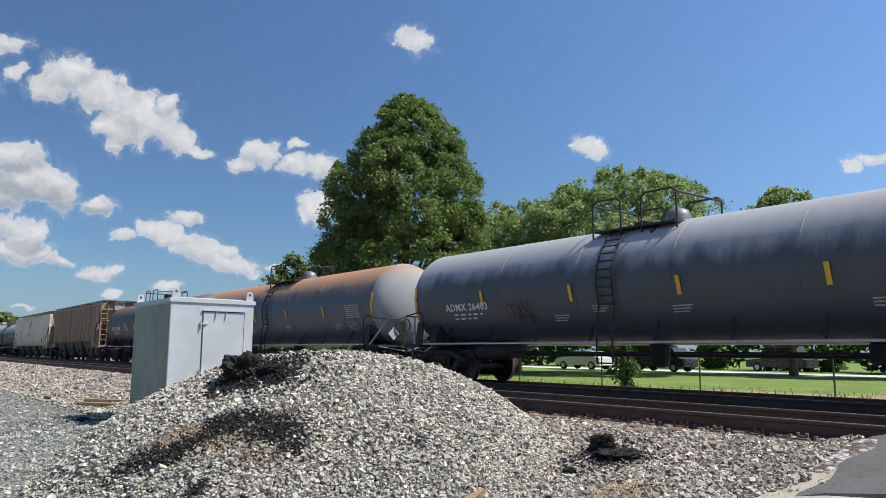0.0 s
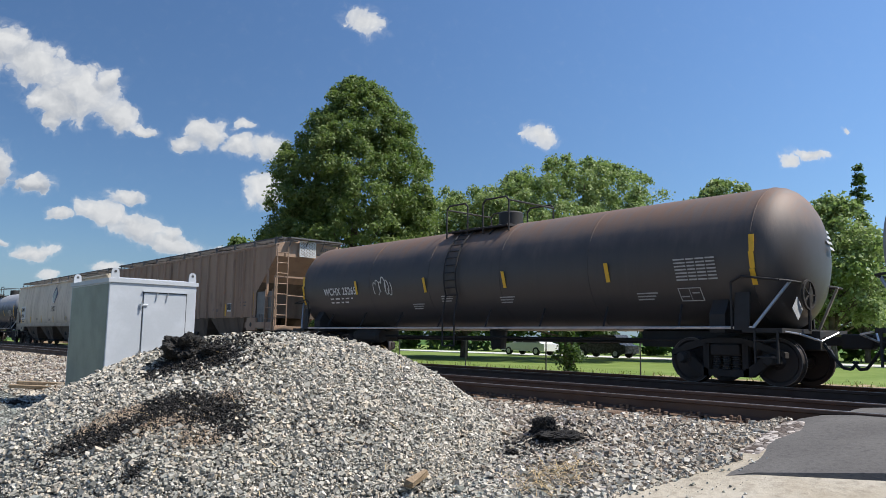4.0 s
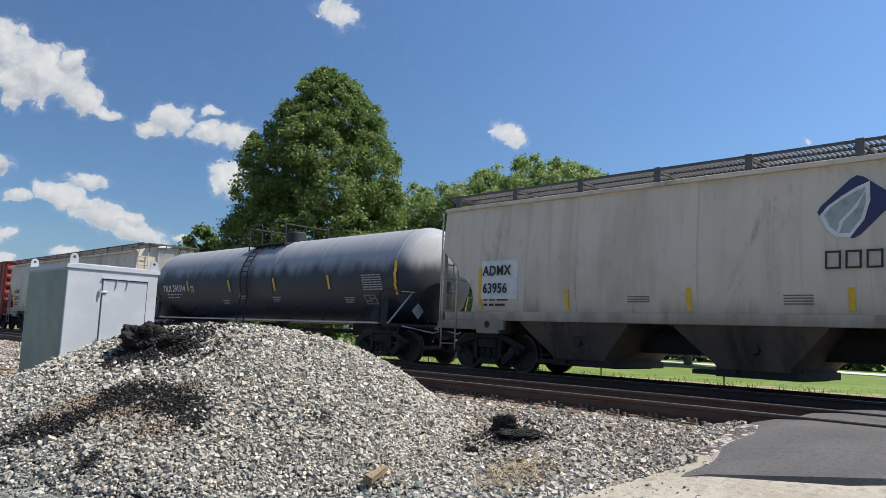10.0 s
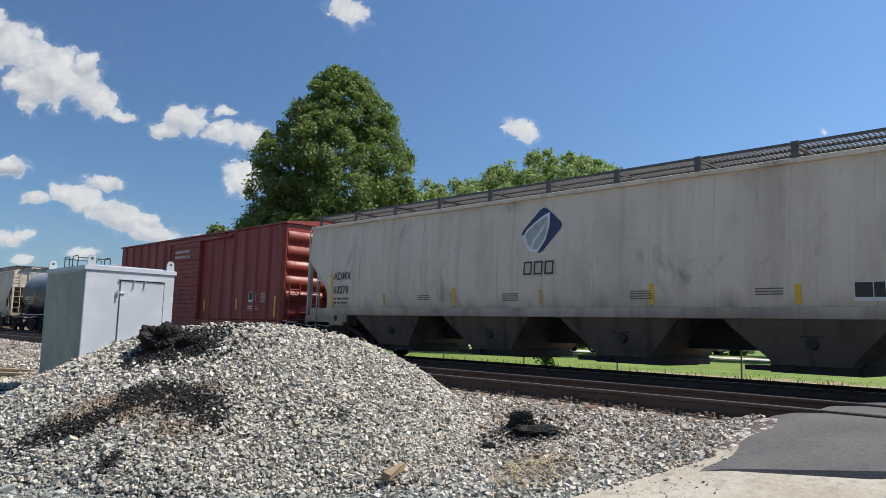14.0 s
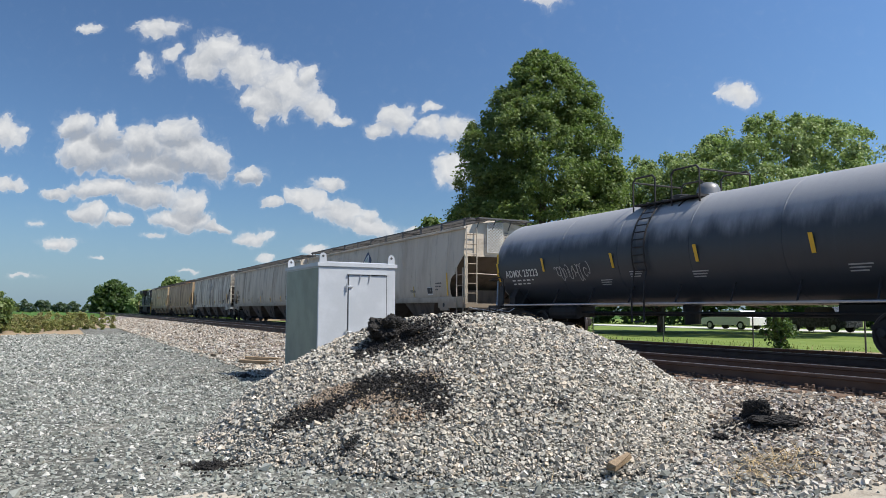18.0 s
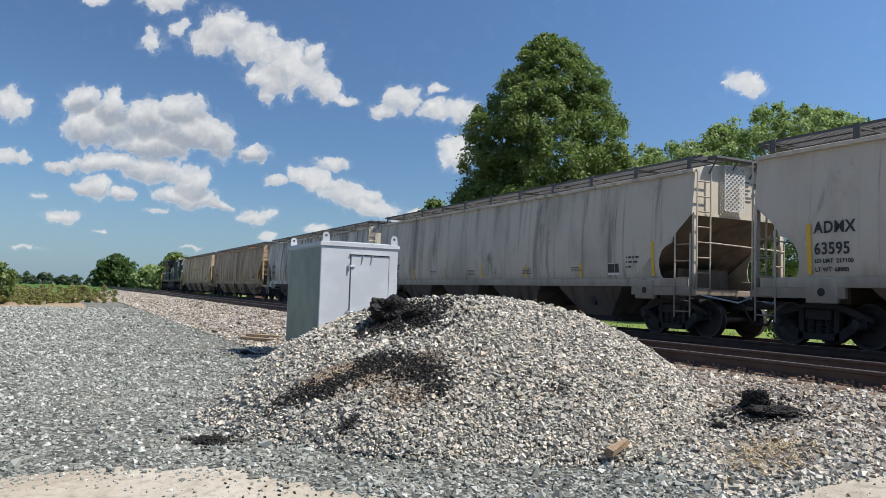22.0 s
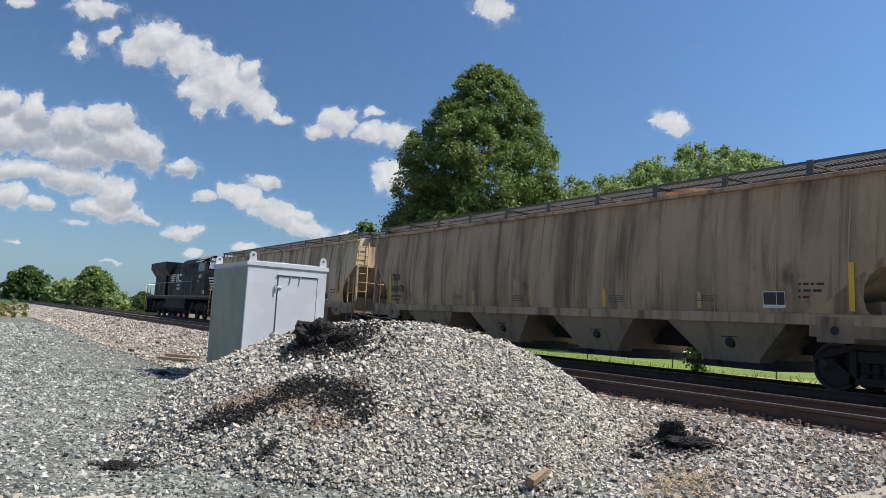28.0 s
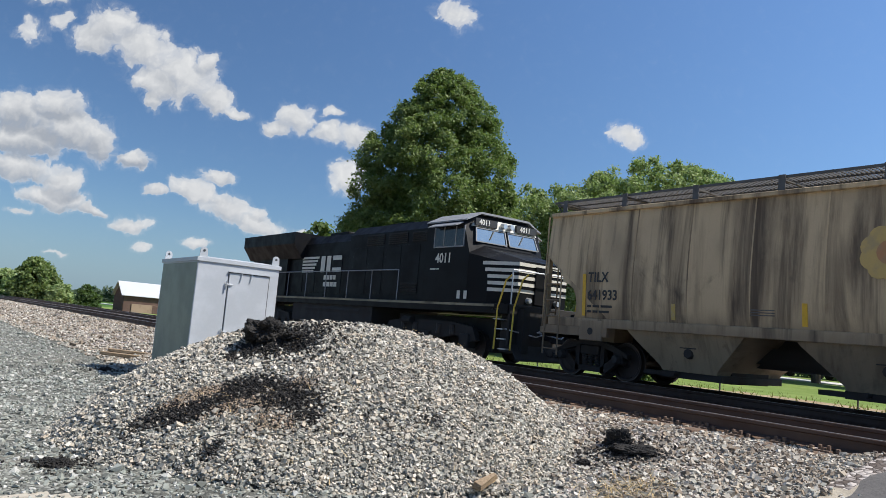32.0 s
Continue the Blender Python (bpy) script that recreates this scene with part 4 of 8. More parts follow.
def leaf_cloud(name, centres, radii, per, size, mat, seed, parent, squash=0.8):
    """A crown of bent four-sided leaves, set on the skins of many small clumps."""
    rng = np.random.default_rng(seed)
    k = len(centres)
    c = np.repeat(np.asarray(centres), per, 0)
    r = np.repeat(np.asarray(radii), per)
    d = rng.normal(size=(k * per, 3))
    d /= np.linalg.norm(d, axis=1)[:, None]
    d[:, 2] = np.where(d[:, 2] < -0.6, -d[:, 2], d[:, 2])
    p = c + d * (r * rng.uniform(0.15, 1.0, k * per) ** 0.55 * rng.uniform(0.8, 1.55, k * per))[:, None] * np.array([1, 1, squash])
    nrm = d * 0.45 + rng.normal(0, 0.7, d.shape) + np.array([0.05, -0.15, 0.55])
    nrm /= np.linalg.norm(nrm, axis=1)[:, None]
    t = np.cross(nrm, rng.normal(size=d.shape))
    t /= np.linalg.norm(t, axis=1)[:, None]
    b = np.cross(nrm, t)
    s = (size * rng.uniform(0.6, 1.35, k * per))[:, None]
    quad = np.stack([p - t * s * 0.5, p - b * s * 0.32 + nrm * s * 0.08, p + t * s * 0.5 - nrm * s * 0.12, p + b * s * 0.32 + nrm * s * 0.08], 1)
    n = k * per
    mesh = bpy.data.meshes.new(name)
    mesh.vertices.add(n * 4)
    mesh.vertices.foreach_set("co", quad.astype(np.float32).ravel())
    mesh.loops.add(n * 4)
    mesh.loops.foreach_set("vertex_index", np.arange(n * 4, dtype=np.int32))
    mesh.polygons.add(n)
    mesh.polygons.foreach_set("loop_start", np.arange(0, n * 4, 4, dtype=np.int32))
    mesh.update(calc_edges=True)
    mesh.materials.append(mat)
    ob = new(name, mesh)
    ob.parent = parent
    return ob


def limb(bm, a, b, ra, rb, n=7, bends=3, wander=0.06, rng=None):
    a, b = Vector(a), Vector(b)
    side = (b - a).orthogonal().normalized()
    up = (b - a).normalized().cross(side)
    rings = []
    length = (b - a).length
    for i in range(bends + 1):
        t = i / bends
        p = a.lerp(b, t)
        if 0 < i < bends:
            p += length * wander * Vector((rng.uniform(-1, 1), rng.uniform(-1, 1), rng.uniform(-0.5, 0.5)))
        r = ra + (rb - ra) * t
        rings.append([p + r * (math.cos(w) * side + math.sin(w) * up) for w in (2 * math.pi * j / n for j in range(n))])
    loft(bm, rings)


def tree(name, x, y, height, profile, mat, seed, label, clumps=150, per=170, leaf=0.34, clump=0.95, bare=0.12, trunk=0.35, base=None):
    """profile: (share of height, crown radius) pairs from the crown's foot to its tip."""
    rng = random.Random(seed)
    z0 = float(ground_z(x, y)) if base is None else base
    root = tagged(new(name), label, "tree" if height > 3.5 else "shrub")
    root.location = (x, y, z0)
    hs, rs = [p[0] for p in profile], [p[1] for p in profile]
    centres, radii = [], []
    while len(centres) < clumps:
        h = rng.uniform(hs[0], hs[-1])
        rmax = float(np.interp(h, hs, rs))
        if rng.random() > (rmax / max(rs)) ** 1.1 + 0.12:
            continue
        w = rng.uniform(0, 2 * math.pi)
        lobe = 0.88 + 0.3 * noise.noise(Vector((math.cos(w) * 1.7, math.sin(w) * 1.7, h * 6 + seed)))
        rr = rmax * lobe * (1 - 0.55 * rng.random() ** 2.0)
        cr = clump * rng.uniform(0.6, 1.25) * (0.55 + 0.45 * min(1, rmax / max(rs) * 1.3))
        rr = max(0.0, rr - cr * 0.6)
        centres.append((rr * math.cos(w), rr * math.sin(w), h * height - cr * 0.3))
        radii.append(cr)
    bm = fresh()
    top = Vector((0, 0, height * (hs[0] * 0.35 + hs[-1] * 0.65)))
    limb(bm, (0, 0, -0.2), top, trunk, trunk * 0.2, 9, 5, 0.012, rng)
    part("trunk", bm, M_BARK, root)
    order = sorted(range(len(centres)), key=lambda i: radii[i], reverse=True)[: min(26, clumps)]
    for i in order:
        bm = fresh()
        c = Vector(centres[i])
        f = max(bare, min(0.85, (c.z / height) - 0.18))
        a = Vector((0, 0, height * f * 0.9))
        limb(bm, a, c, trunk * 0.3 * (1 - f * 0.6), 0.03, 5, 3, 0.06, rng)
        part("branch", bm, M_BARK, root)
    leaf_cloud("crown", centres, radii, per, leaf, mat, seed, root)
    return root


tree("maple_tree", 28.6, 41.0, 18.9, [(0.13, 6.2), (0.24, 8.0), (0.41, 7.3), (0.585, 6.2), (0.70, 5.4), (0.79, 4.6), (0.88, 3.5), (0.95, 2.3), (1.0, 1.0)], M_LEAF_MAPLE, 3, "tall full green maple tree behind the tracks", 1250, 150, 0.20, 0.60, 0.1, 0.45)
tree("shade_tree", 39.1, 31.3, 13.2, [(0.2, 6.2), (0.4, 8.2), (0.6, 8.2), (0.75, 7.5), (0.86, 6.2), (0.95, 4.2), (1.0, 2.4)], M_LEAF_ASH, 8, "broad rounded light green shade tree on the lawn", 950, 125, 0.19, 0.55, 0.12, 0.33)
tree("shade_tree", 36.0, 38.0, 11.8, [(0.2, 4.6), (0.45, 5.6), (0.7, 5.2), (0.9, 3.6), (1.0, 1.8)], M_LEAF_ASH, 12, "rounded light green shade tree beside the maple", 520, 90, 0.21, 0.58, 0.12, 0.28)
tree("shade_tree", 47.6, 24.5, 12.3, [(0.25, 3.4), (0.5, 4.4), (0.75, 3.8), (0.92, 2.2), (1.0, 0.8)], M_LEAF_ASH, 14, "yellow-green shade tree beside the street", 220, 130, 0.25, 0.75, 0.15, 0.3)
tree("shade_tree", 46.5, 17.5, 10.0, [(0.25, 3.0), (0.5, 4.0), (0.75, 3.4), (0.92, 2.0), (1.0, 0.8)], M_LEAF_ASH, 15, "rounded green tree beside the street", 200, 130, 0.25, 0.75, 0.15, 0.26)
tree("shade_tree", 31.0, 63.0, 10.2, [(0.1, 3.0), (0.35, 3.8), (0.6, 3.3), (0.85, 2.0), (1.0, 0.5)], M_LEAF_MAPLE, 16, "smaller green tree beyond the maple", 90, 120, 0.45, 0.9, 0.08, 0.22)
tree("field_tree", 17.5, 300, 12, [(0.05, 7.0), (0.4, 9.0), (0.75, 7.0), (1.0, 1.5)], M_LEAF_DARK, 17, "dark green field tree far along the track", 110, 70, 1.2, 2.0, 0.05, 0.4)
tree("field_tree", 26, 262, 8, [(0.02, 6.5), (0.4, 8.0), (0.75, 5.0), (1.0, 1.0)], M_LEAF_ASH, 18, "light green thicket far along the track", 80, 70, 1.0, 1.7, 0.02, 0.3)
tree("track_tree", 18.9, 146, 7.6, [(0.02, 3.8), (0.35, 4.6), (0.7, 3.8), (0.9, 2.2), (1.0, 0.6)], M_LEAF_MAPLE, 19, "bushy green tree beside the track", 150, 90, 0.55, 1.0, 0.04, 0.2)
tree("track_shrub", 19.3, 122, 3.2, [(0.02, 2.2), (0.5, 2.4), (1.0, 0.5)], M_LEAF_ASH, 20, "light green shrub beside the track", 60, 80, 0.4, 0.7, 0.02, 0.1)
tree("track_shrub", 21.0, 112, 3.0, [(0.02, 2.0), (0.5, 1.9), (1.0, 0.4)], M_LEAF_DARK, 21, "dark green shrub beside the track", 50, 80, 0.4, 0.6, 0.02, 0.1)
tree("fence_shrub", 24.2, 19.3, 1.7, [(0.02, 0.55), (0.5, 0.7), (1.0, 0.25)], M_LEAF_DARK, 22, "leafy shrub by the fence post", 26, 60, 0.14, 0.26, 0.02, 0.04)
tree("lawn_shrub", 25.5, 33.0, 1.5, [(0.02, 0.7), (0.5, 0.8), (1.0, 0.3)], M_LEAF_ASH, 23, "leafy shrub on the lawn", 26, 60, 0.15, 0.28, 0.02, 0.04)

tree("spruce_tree", 58.75, 19.8, 14.4, [(0.1, 3.0), (0.4, 2.3), (0.7, 1.3), (0.9, 0.55), (1.0, 0.08)], M_LEAF_DARK, 24, "dark pointed spruce beyond the street", 150, 90, 0.22, 0.55, 0.06, 0.2)


def hedge(name, x0, y0, x1, y1, n, height, mat, seed, label, per=420, leaf=0.5):
    """A far belt of trees, too many to count."""
    rng = random.Random(seed)
    centres, radii = [], []
    for i in range(n):
        t = (i + rng.random()) / n
        h = height * rng.uniform(0.6, 1.05)
        for k in range(4):
            cr = h * rng.uniform(0.18, 0.3)
            centres.append((x0 + (x1 - x0) * t + rng.uniform(-2, 2), y0 + (y1 - y0) * t + rng.uniform(-2, 2), h * (0.15 + 0.24 * k)))
            radii.append(cr)
    root = leaf_cloud(name, centres, radii, per // 4, leaf, mat, seed, None)
    return tagged(root, label, "woods", kind="stuff")


hedge("garden_hedge", 62, 10, 62, 110, 46, 6.5, M_LEAF_DARK, 41, "dark belt of garden trees beyond the street", 420, 0.7)
hedge("far_woods", -260, 700, 420, 640, 190, 8, M_LEAF_FAR, 42, "low dark woods on the horizon", 160, 3.0)
hedge("far_woods", 40, 420, 300, 300, 50, 7, M_LEAF_FAR, 43, "low dark woods behind the field", 160, 2.0)
hedge("lot_weeds", -7.5, 52, 2.2, 68, 60, 0.75, M_WEED, 44, "yellow-green weeds at the edge of the lot", 560, 0.13)
hedge("lot_weeds", -14, 66, 4.2, 96, 70, 1.2, M_WEED, 45, "tall weeds beyond the lot", 320, 0.2)
tree("lot_shrub", -3.6, 57, 2.9, [(0.3, 0.9), (0.6, 1.1), (1.0, 0.3)], M_LEAF_MAPLE, 25, "small green sapling at the edge of the lot", 40, 60, 0.26, 0.4, 0.05, 0.06)


def grass_tufts():
    """Uncut grass and straw along the fence."""
    rng = np.random.default_rng(9)
    n = 2600
    x, y = 20.6 + rng.random(n) ** 1.5 * 7.5, rng.uniform(2, 45, n)
    z = ground_z(x, y)
    h = rng.uniform(0.04, 0.11, n) * np.where(np.abs(x - 24.3) < 0.6, 1.8, 1.0)
    a = rng.uniform(0, math.pi, n)
    w = h * 0.22
    lean = rng.normal(0, 0.4, (n, 2)) * h[:, None]
    p0 = np.stack([x - np.cos(a) * w, y - np.sin(a) * w, z - 0.02], 1)
    p1 = np.stack([x + np.cos(a) * w, y + np.sin(a) * w, z - 0.02], 1)
    p2 = np.stack([x + lean[:, 0], y + lean[:, 1], z + h], 1)
    v = np.stack([p0, p1, p2], 1).reshape(-1, 3)
    ob = raw("grass_tufts", v.tolist(), np.arange(n * 3).reshape(-1, 3).tolist(), [M_WEED])
    tagged(ob, "uncut yellow-green grass along the far track and fence", "grass", kind="stuff")


grass_tufts()


def straw_wisps():
    """Dry straw at the edge of the dirt road and stray stems on the heap."""
    rng = np.random.default_rng(19)
    n = 520
    x = np.concatenate([rng.normal(5.75, 0.28, 360), rng.uniform(2.4, 6.2, 160)])
    y = np.concatenate([rng.normal(4.75, 0.22, 360), rng.uniform(5.6, 8.0, 160)])
    z = pile_top(x, y) + 0.05
    a = rng.uniform(0, 2 * math.pi, n)
    ln, w = rng.uniform(0.06, 0.24, n), rng.uniform(0.003, 0.006, n)
    d = np.stack([np.cos(a) * ln, np.sin(a) * ln, rng.normal(0.02, 0.04, n)], 1)
    side_v = np.stack([-np.sin(a) * w, np.cos(a) * w, np.zeros(n)], 1)
    p = np.stack([x, y, z], 1)
    v = np.stack([p - side_v, p + side_v, p + d], 1).reshape(-1, 3)
    ob = raw("straw", v.tolist(), np.arange(n * 3).reshape(-1, 3).tolist(), [M_STRAWSTEM])
    tagged(ob, "dry straw stems scattered among the stones", "straw", kind="stuff")


M_STRAWSTEM = soil("dry_straw_stems", (0.55, 0.42, 0.22), (0.42, 0.30, 0.15), 4.0, (0.3, 0.2, 0.1))
straw_wisps()

M_CARWHITE = plain("white_car_paint", (0.75, 0.75, 0.74), 0.25, 0.0, 0.05)
M_CARGLASS = plain("dark_car_glass", (0.02, 0.022, 0.025), 0.08)
M_TYRE = plain("black_tyre_rubber", (0.02, 0.02, 0.02), 0.85)
M_CARGREY = plain("dark_grey_car_paint", (0.06, 0.062, 0.066), 0.3, 0.2, 0.05)


def parked_car(x, y, paint, label, tall=1.45, length=4.7):
    """A car parked along the street, its flank to the tracks."""
    root = tagged(new("parked_car"), label, "car", "cars parked along the street")
    root.location = (x, y, 0.31)
    h = length / 2
    outline = [(-h, 0.35), (h, 0.35), (h, 0.72), (h - 0.15, 0.88), (h - 1.15, 0.98), (-h + 0.5, 1.0), (-h, 0.9)]
    part("body", loft(fresh(), [[(xx, a, b) for a, b in outline] for xx in (-0.88, 0.88)]), paint, root)
    cabin = [(-h + 0.45, 0.98), (h - 1.2, 0.96), (h - 1.95, tall), (-h + 1.0, tall)]
    part("cabin", loft(fresh(), [[(xx * k, a, b) for a, b in cabin] for xx, k in ((-0.8, 1.0), (0.8, 1.0))]), paint, root)
    for a0, a1 in ((-h + 0.85, -0.05), (0.05, h - 1.65)):
        part("side_window", box(fresh(), -0.815, -0.803, a0, a1, 1.03, tall - 0.1), M_CARGLASS, root)
    for s in (-1, 1):
        for a in (-h + 0.85, h - 0.9):
            wheel = part("wheel", lathe(fresh(), [(s * 0.72, 0.0), (s * 0.72, 0.32), (s * 0.92, 0.32), (s * 0.92, 0.2), (s * 0.9, 0.0)], "x", 18, (0, a, 0.33)), M_TYRE, root)
            part("wheel_rim", lathe(fresh(), [(s * 0.905, 0.0), (s * 0.925, 0.05), (s * 0.925, 0.19), (s * 0.905, 0.2)], "x", 14, (0, a, 0.33)), M_ZINC, wheel)
    return root


parked_car(46.2, 41.0, M_CARWHITE, "white car parked along the far street")
parked_car(46.4, 33.6, M_CARGREY, "dark grey car parked along the far street", 1.7)
# white van given dark paint to stand for the shade of the trees
parked_car(54.6, 29.0, M_CARGREY, "van parked beyond the far street, darkened for tree shade", 1.9)

M_POST = plain("rusty_green_post", (0.05, 0.055, 0.04), 0.8)
for py in (6.0, 11.2, 16.0, 20.6, 25.5, 30.5, 35.5):
    bm = rod(fresh(), (0, 0, -0.3), (0.03, 0.02, 1.35), 0.03, 6)
    p = obj("fence_post", bm, M_POST)
    p.location = (24.3, py, float(ground_z(24.3, py)))
    tagged(p, "thin dark steel fence post standing in the grass", "fence post", "posts along the lawn")

# ---- the shed far along the track ----
M_BARN = plain("brown_barn_boards", (0.11, 0.06, 0.045), 0.85, 0.0, 0.5, 2.0, (0.2, 0.14, 0.1), 0.3)
M_TINROOF = plain("pale_tin_roof", (0.62, 0.62, 0.62), 0.5, 0.2, 0.2, 0.8, (0.45, 0.42, 0.4))
M_TANBOARD = plain("tan_board_fence", (0.36, 0.25, 0.17), 0.85, 0.0, 0.5, 2.0, (0.2, 0.14, 0.1), 0.3)


def build_shed():
    root = tagged(new("field_shed"), "brown wooden shed with a pale tin roof beside the track", "shed")
    root.location = (23.4, 104, 0.0)
    w, l, e, r = 2.6, 12.0, 2.45, 4.05
    bm = loft(fresh(), [[(0, -w, 0), (0, w, 0), (0, w, e), (0, 0, r), (0, -w, e)], [(l, -w, 0), (l, w, 0), (l, w, e), (l, 0, r), (l, -w, e)]])
    part("wall", bm, M_BARN, root)
    for s in (-1, 1):
        bm = loft(fresh(), [[(x, s * (w + 0.35), e - 0.18), (x, s * (w + 0.35), e - 0.10), (x, 0, r + 0.12), (x, 0, r + 0.04)] for x in (-0.4, l + 0.4)])
        part("roof_slope", bm, M_TINROOF, root, "pale tin roof slope")
    for i in range(9):
        part("board", box(fresh(), -0.06, 0, -w + 0.12 + i * 0.58, -w + 0.62 + i * 0.58, 0, 2.3), M_BARN, root)
    bm = box(fresh(), 1.0, 9.5, -w - 0.12, -w - 0.04, 0, 1.3)
    part("board_fence", bm, M_TANBOARD, root, "tan boards along the long wall")
    part("door", box(fresh(), 3.6, 4.6, -w - 0.16, -w - 0.13, 0.1, 1.25), M_BARN, root)


build_shed()

# ---- the train ----
M_STEEL = plain("grimy_black_steel", (0.022, 0.02, 0.019), 0.75, 0.0, 0.5, 3.0, (0.05, 0.04, 0.032), 0.2)
M_TRUCK = plain("brown_cast_steel", (0.026, 0.021, 0.018), 0.85, 0.0, 0.5, 3.0, (0.05, 0.038, 0.028), 0.3)
M_WHEEL = plain("dark_wheel_steel", (0.04, 0.03, 0.027), 0.6, 0.2, 0.5, 2.0, (0.07, 0.05, 0.035), 0.2)
M_TREAD = plain("worn_wheel_tread", (0.13, 0.115, 0.105), 0.45, 0.6, 0.3)
M_SPRING = plain("grey_coil_spring", (0.035, 0.031, 0.028), 0.8, 0.0)
M_WHITE = plain("white_stencil_paint", (0.72, 0.72, 0.69), 0.6, 0.0, 0.35, 5.0, (0.35, 0.34, 0.32))
M_BLACKPAINT = plain("black_stencil_paint", (0.03, 0.03, 0.03), 0.6, 0.0, 0.3)
M_FADED = plain("faded_grey_stencil_paint", (0.13, 0.125, 0.12), 0.7, 0.0, 0.4)
M_YELLOW = plain("yellow_reflective_strip", (0.78, 0.46, 0.03), 0.5, 0.0, 0.35, 7.0, (0.35, 0.22, 0.05))
M_OLDYELLOW = plain("worn_ochre_strip", (0.50, 0.36, 0.10), 0.6, 0.0, 0.8, 9.0, (0.42, 0.37, 0.28))
M_GREYWEB = plain("grey_green_web_paint", (0.20, 0.20, 0.185), 0.65, 0.0, 0.5, 2.0, (0.10, 0.095, 0.085), 0.2)
M_OLDGREY = plain("worn_grey_emblem_paint", (0.22, 0.21, 0.20), 0.6, 0.0, 0.7, 6.0, (0.36, 0.34, 0.30))
M_NAVY = plain("navy_emblem_paint", (0.035, 0.04, 0.11), 0.5, 0.0, 0.3)
M_MESH = plain("pale_expanded_metal", (0.62, 0.61, 0.58), 0.6, 0.0, 0.3)
M_LEAFGREY = plain("grey_green_leaf_paint", (0.36, 0.42, 0.38), 0.6, 0.0, 0.4)
M_GRATE = plain("dull_roof_grating", (0.10, 0.10, 0.10), 0.7, 0.0, 0.3)
WHEEL_R = 0.457
WHEELS = []
CARS = []
SIDE = pose(0, 0, 0, 90, 0, -90)


def side(x, y, z, tilt=0.0):
    """A pose for flat things on the flank that faces the lot; tilt leans them in at the top."""
    return pose(x, y, z, 0, tilt, 0) @ SIDE


def make_running_gear():
    wheels = fresh()
    for s in (-1, 1):
        x = s * 0.72
        prof = [(x - s * 0.075, 0.0), (x - s * 0.075, 0.12), (x - s * 0.03, 0.14), (x + s * 0.0, 0.36), (x - s * 0.09, 0.40), (x - s * 0.09, 0.482), (x - s * 0.06, 0.484), (x - s * 0.05, 0.460), (x + s * 0.055, 0.452), (x + s * 0.055, 0.395), (x + s * 0.02, 0.36), (x + s * 0.045, 0.14), (x + s * 0.09, 0.10), (x + s * 0.09, 0.0)]
        lathe(wheels, prof, "x", 28)
    lathe(wheels, [(-1.05, 0.0), (-1.05, 0.07), (-0.8, 0.085), (0.8, 0.085), (1.05, 0.07), (1.05, 0.0)], "x", 12)
    a = obj("wheelset", wheels, M_WHEEL, True)
    b = lathe(fresh(), [(0.055, 0.443), (0.055, 0.4555), (0.060, 0.4545), (0.060, 0.443)], "x", 28, (0, 0, 0), True)
    tread = obj("tread_rim", b, M_TREAD, True)
    f = fresh()
    t = 0.075
    for pts in ([(-1.16, 0.54), (-0.62, 0.70), (-0.3, 0.80), (0.3, 0.80), (0.62, 0.70), (1.16, 0.54), (1.16, 0.64), (0.7, 0.82), (0.32, 0.90), (-0.32, 0.90), (-0.7, 0.82), (-1.16, 0.64)],
                [(-0.98, 0.54), (-0.72, 0.54), (-0.36, 0.27), (-0.36, 0.16), (-0.52, 0.16), (-0.80, 0.36)],
                [(0.98, 0.54), (0.80, 0.36), (0.52, 0.16), (0.36, 0.16), (0.36, 0.27), (0.72, 0.54)],
                [(-0.46, 0.16), (0.46, 0.16), (0.46, 0.29), (-0.46, 0.29)],
                [(-0.46, 0.28), (-0.34, 0.28), (-0.34, 0.82), (-0.46, 0.76)], [(0.34, 0.28), (0.46, 0.28), (0.46, 0.76), (0.34, 0.82)]):
        loft(f, [[(x, y, z) for y, z in pts] for x in (-t, t)])
    for y in (-0.889, 0.889):
        box(f, -t - 0.02, t + 0.02, y - 0.15, y + 0.15, 0.42, 0.62, 0.02)
    frame_ob = obj("side_frame", f, M_TRUCK)
    cap = obj("bearing_cap", lathe(fresh(), [(-0.14, 0.0), (-0.14, 0.085), (-0.11, 0.10), (0.0, 0.115), (0.0, 0.0)], "x", 14), M_SPRING, True)
    sp = fresh()
    coil = []
    for k in range(6):
        coil += [(0.29 + k * 0.045, 0.06), (0.30 + k * 0.045, 0.085), (0.32 + k * 0.045, 0.085), (0.33 + k * 0.045, 0.06)]
    springs = obj("coil_spring", lathe(sp, coil, "z", 12), M_SPRING)
    bolster = obj("bolster", box(box(fresh(), -1.1, 1.1, -0.3, 0.3, 0.56, 0.78, 0.03), -0.6, 0.6, -0.45, 0.45, 0.62, 0.95, 0.05), M_TRUCK)
    brake = fresh()
    for s in (-1, 1):
        box(brake, -0.85, 0.85, s * 0.40 - 0.04, s * 0.40 + 0.04, 0.33, 0.45, 0.01)
        rod(brake, (-0.3, s * 0.4, 0.4), (0.2, -s * 0.3, 0.55), 0.03)
    beams = obj("brake_beam", brake, M_STEEL)
    return a, tread, frame_ob, cap, springs, bolster, beams


GEAR = make_running_gear()


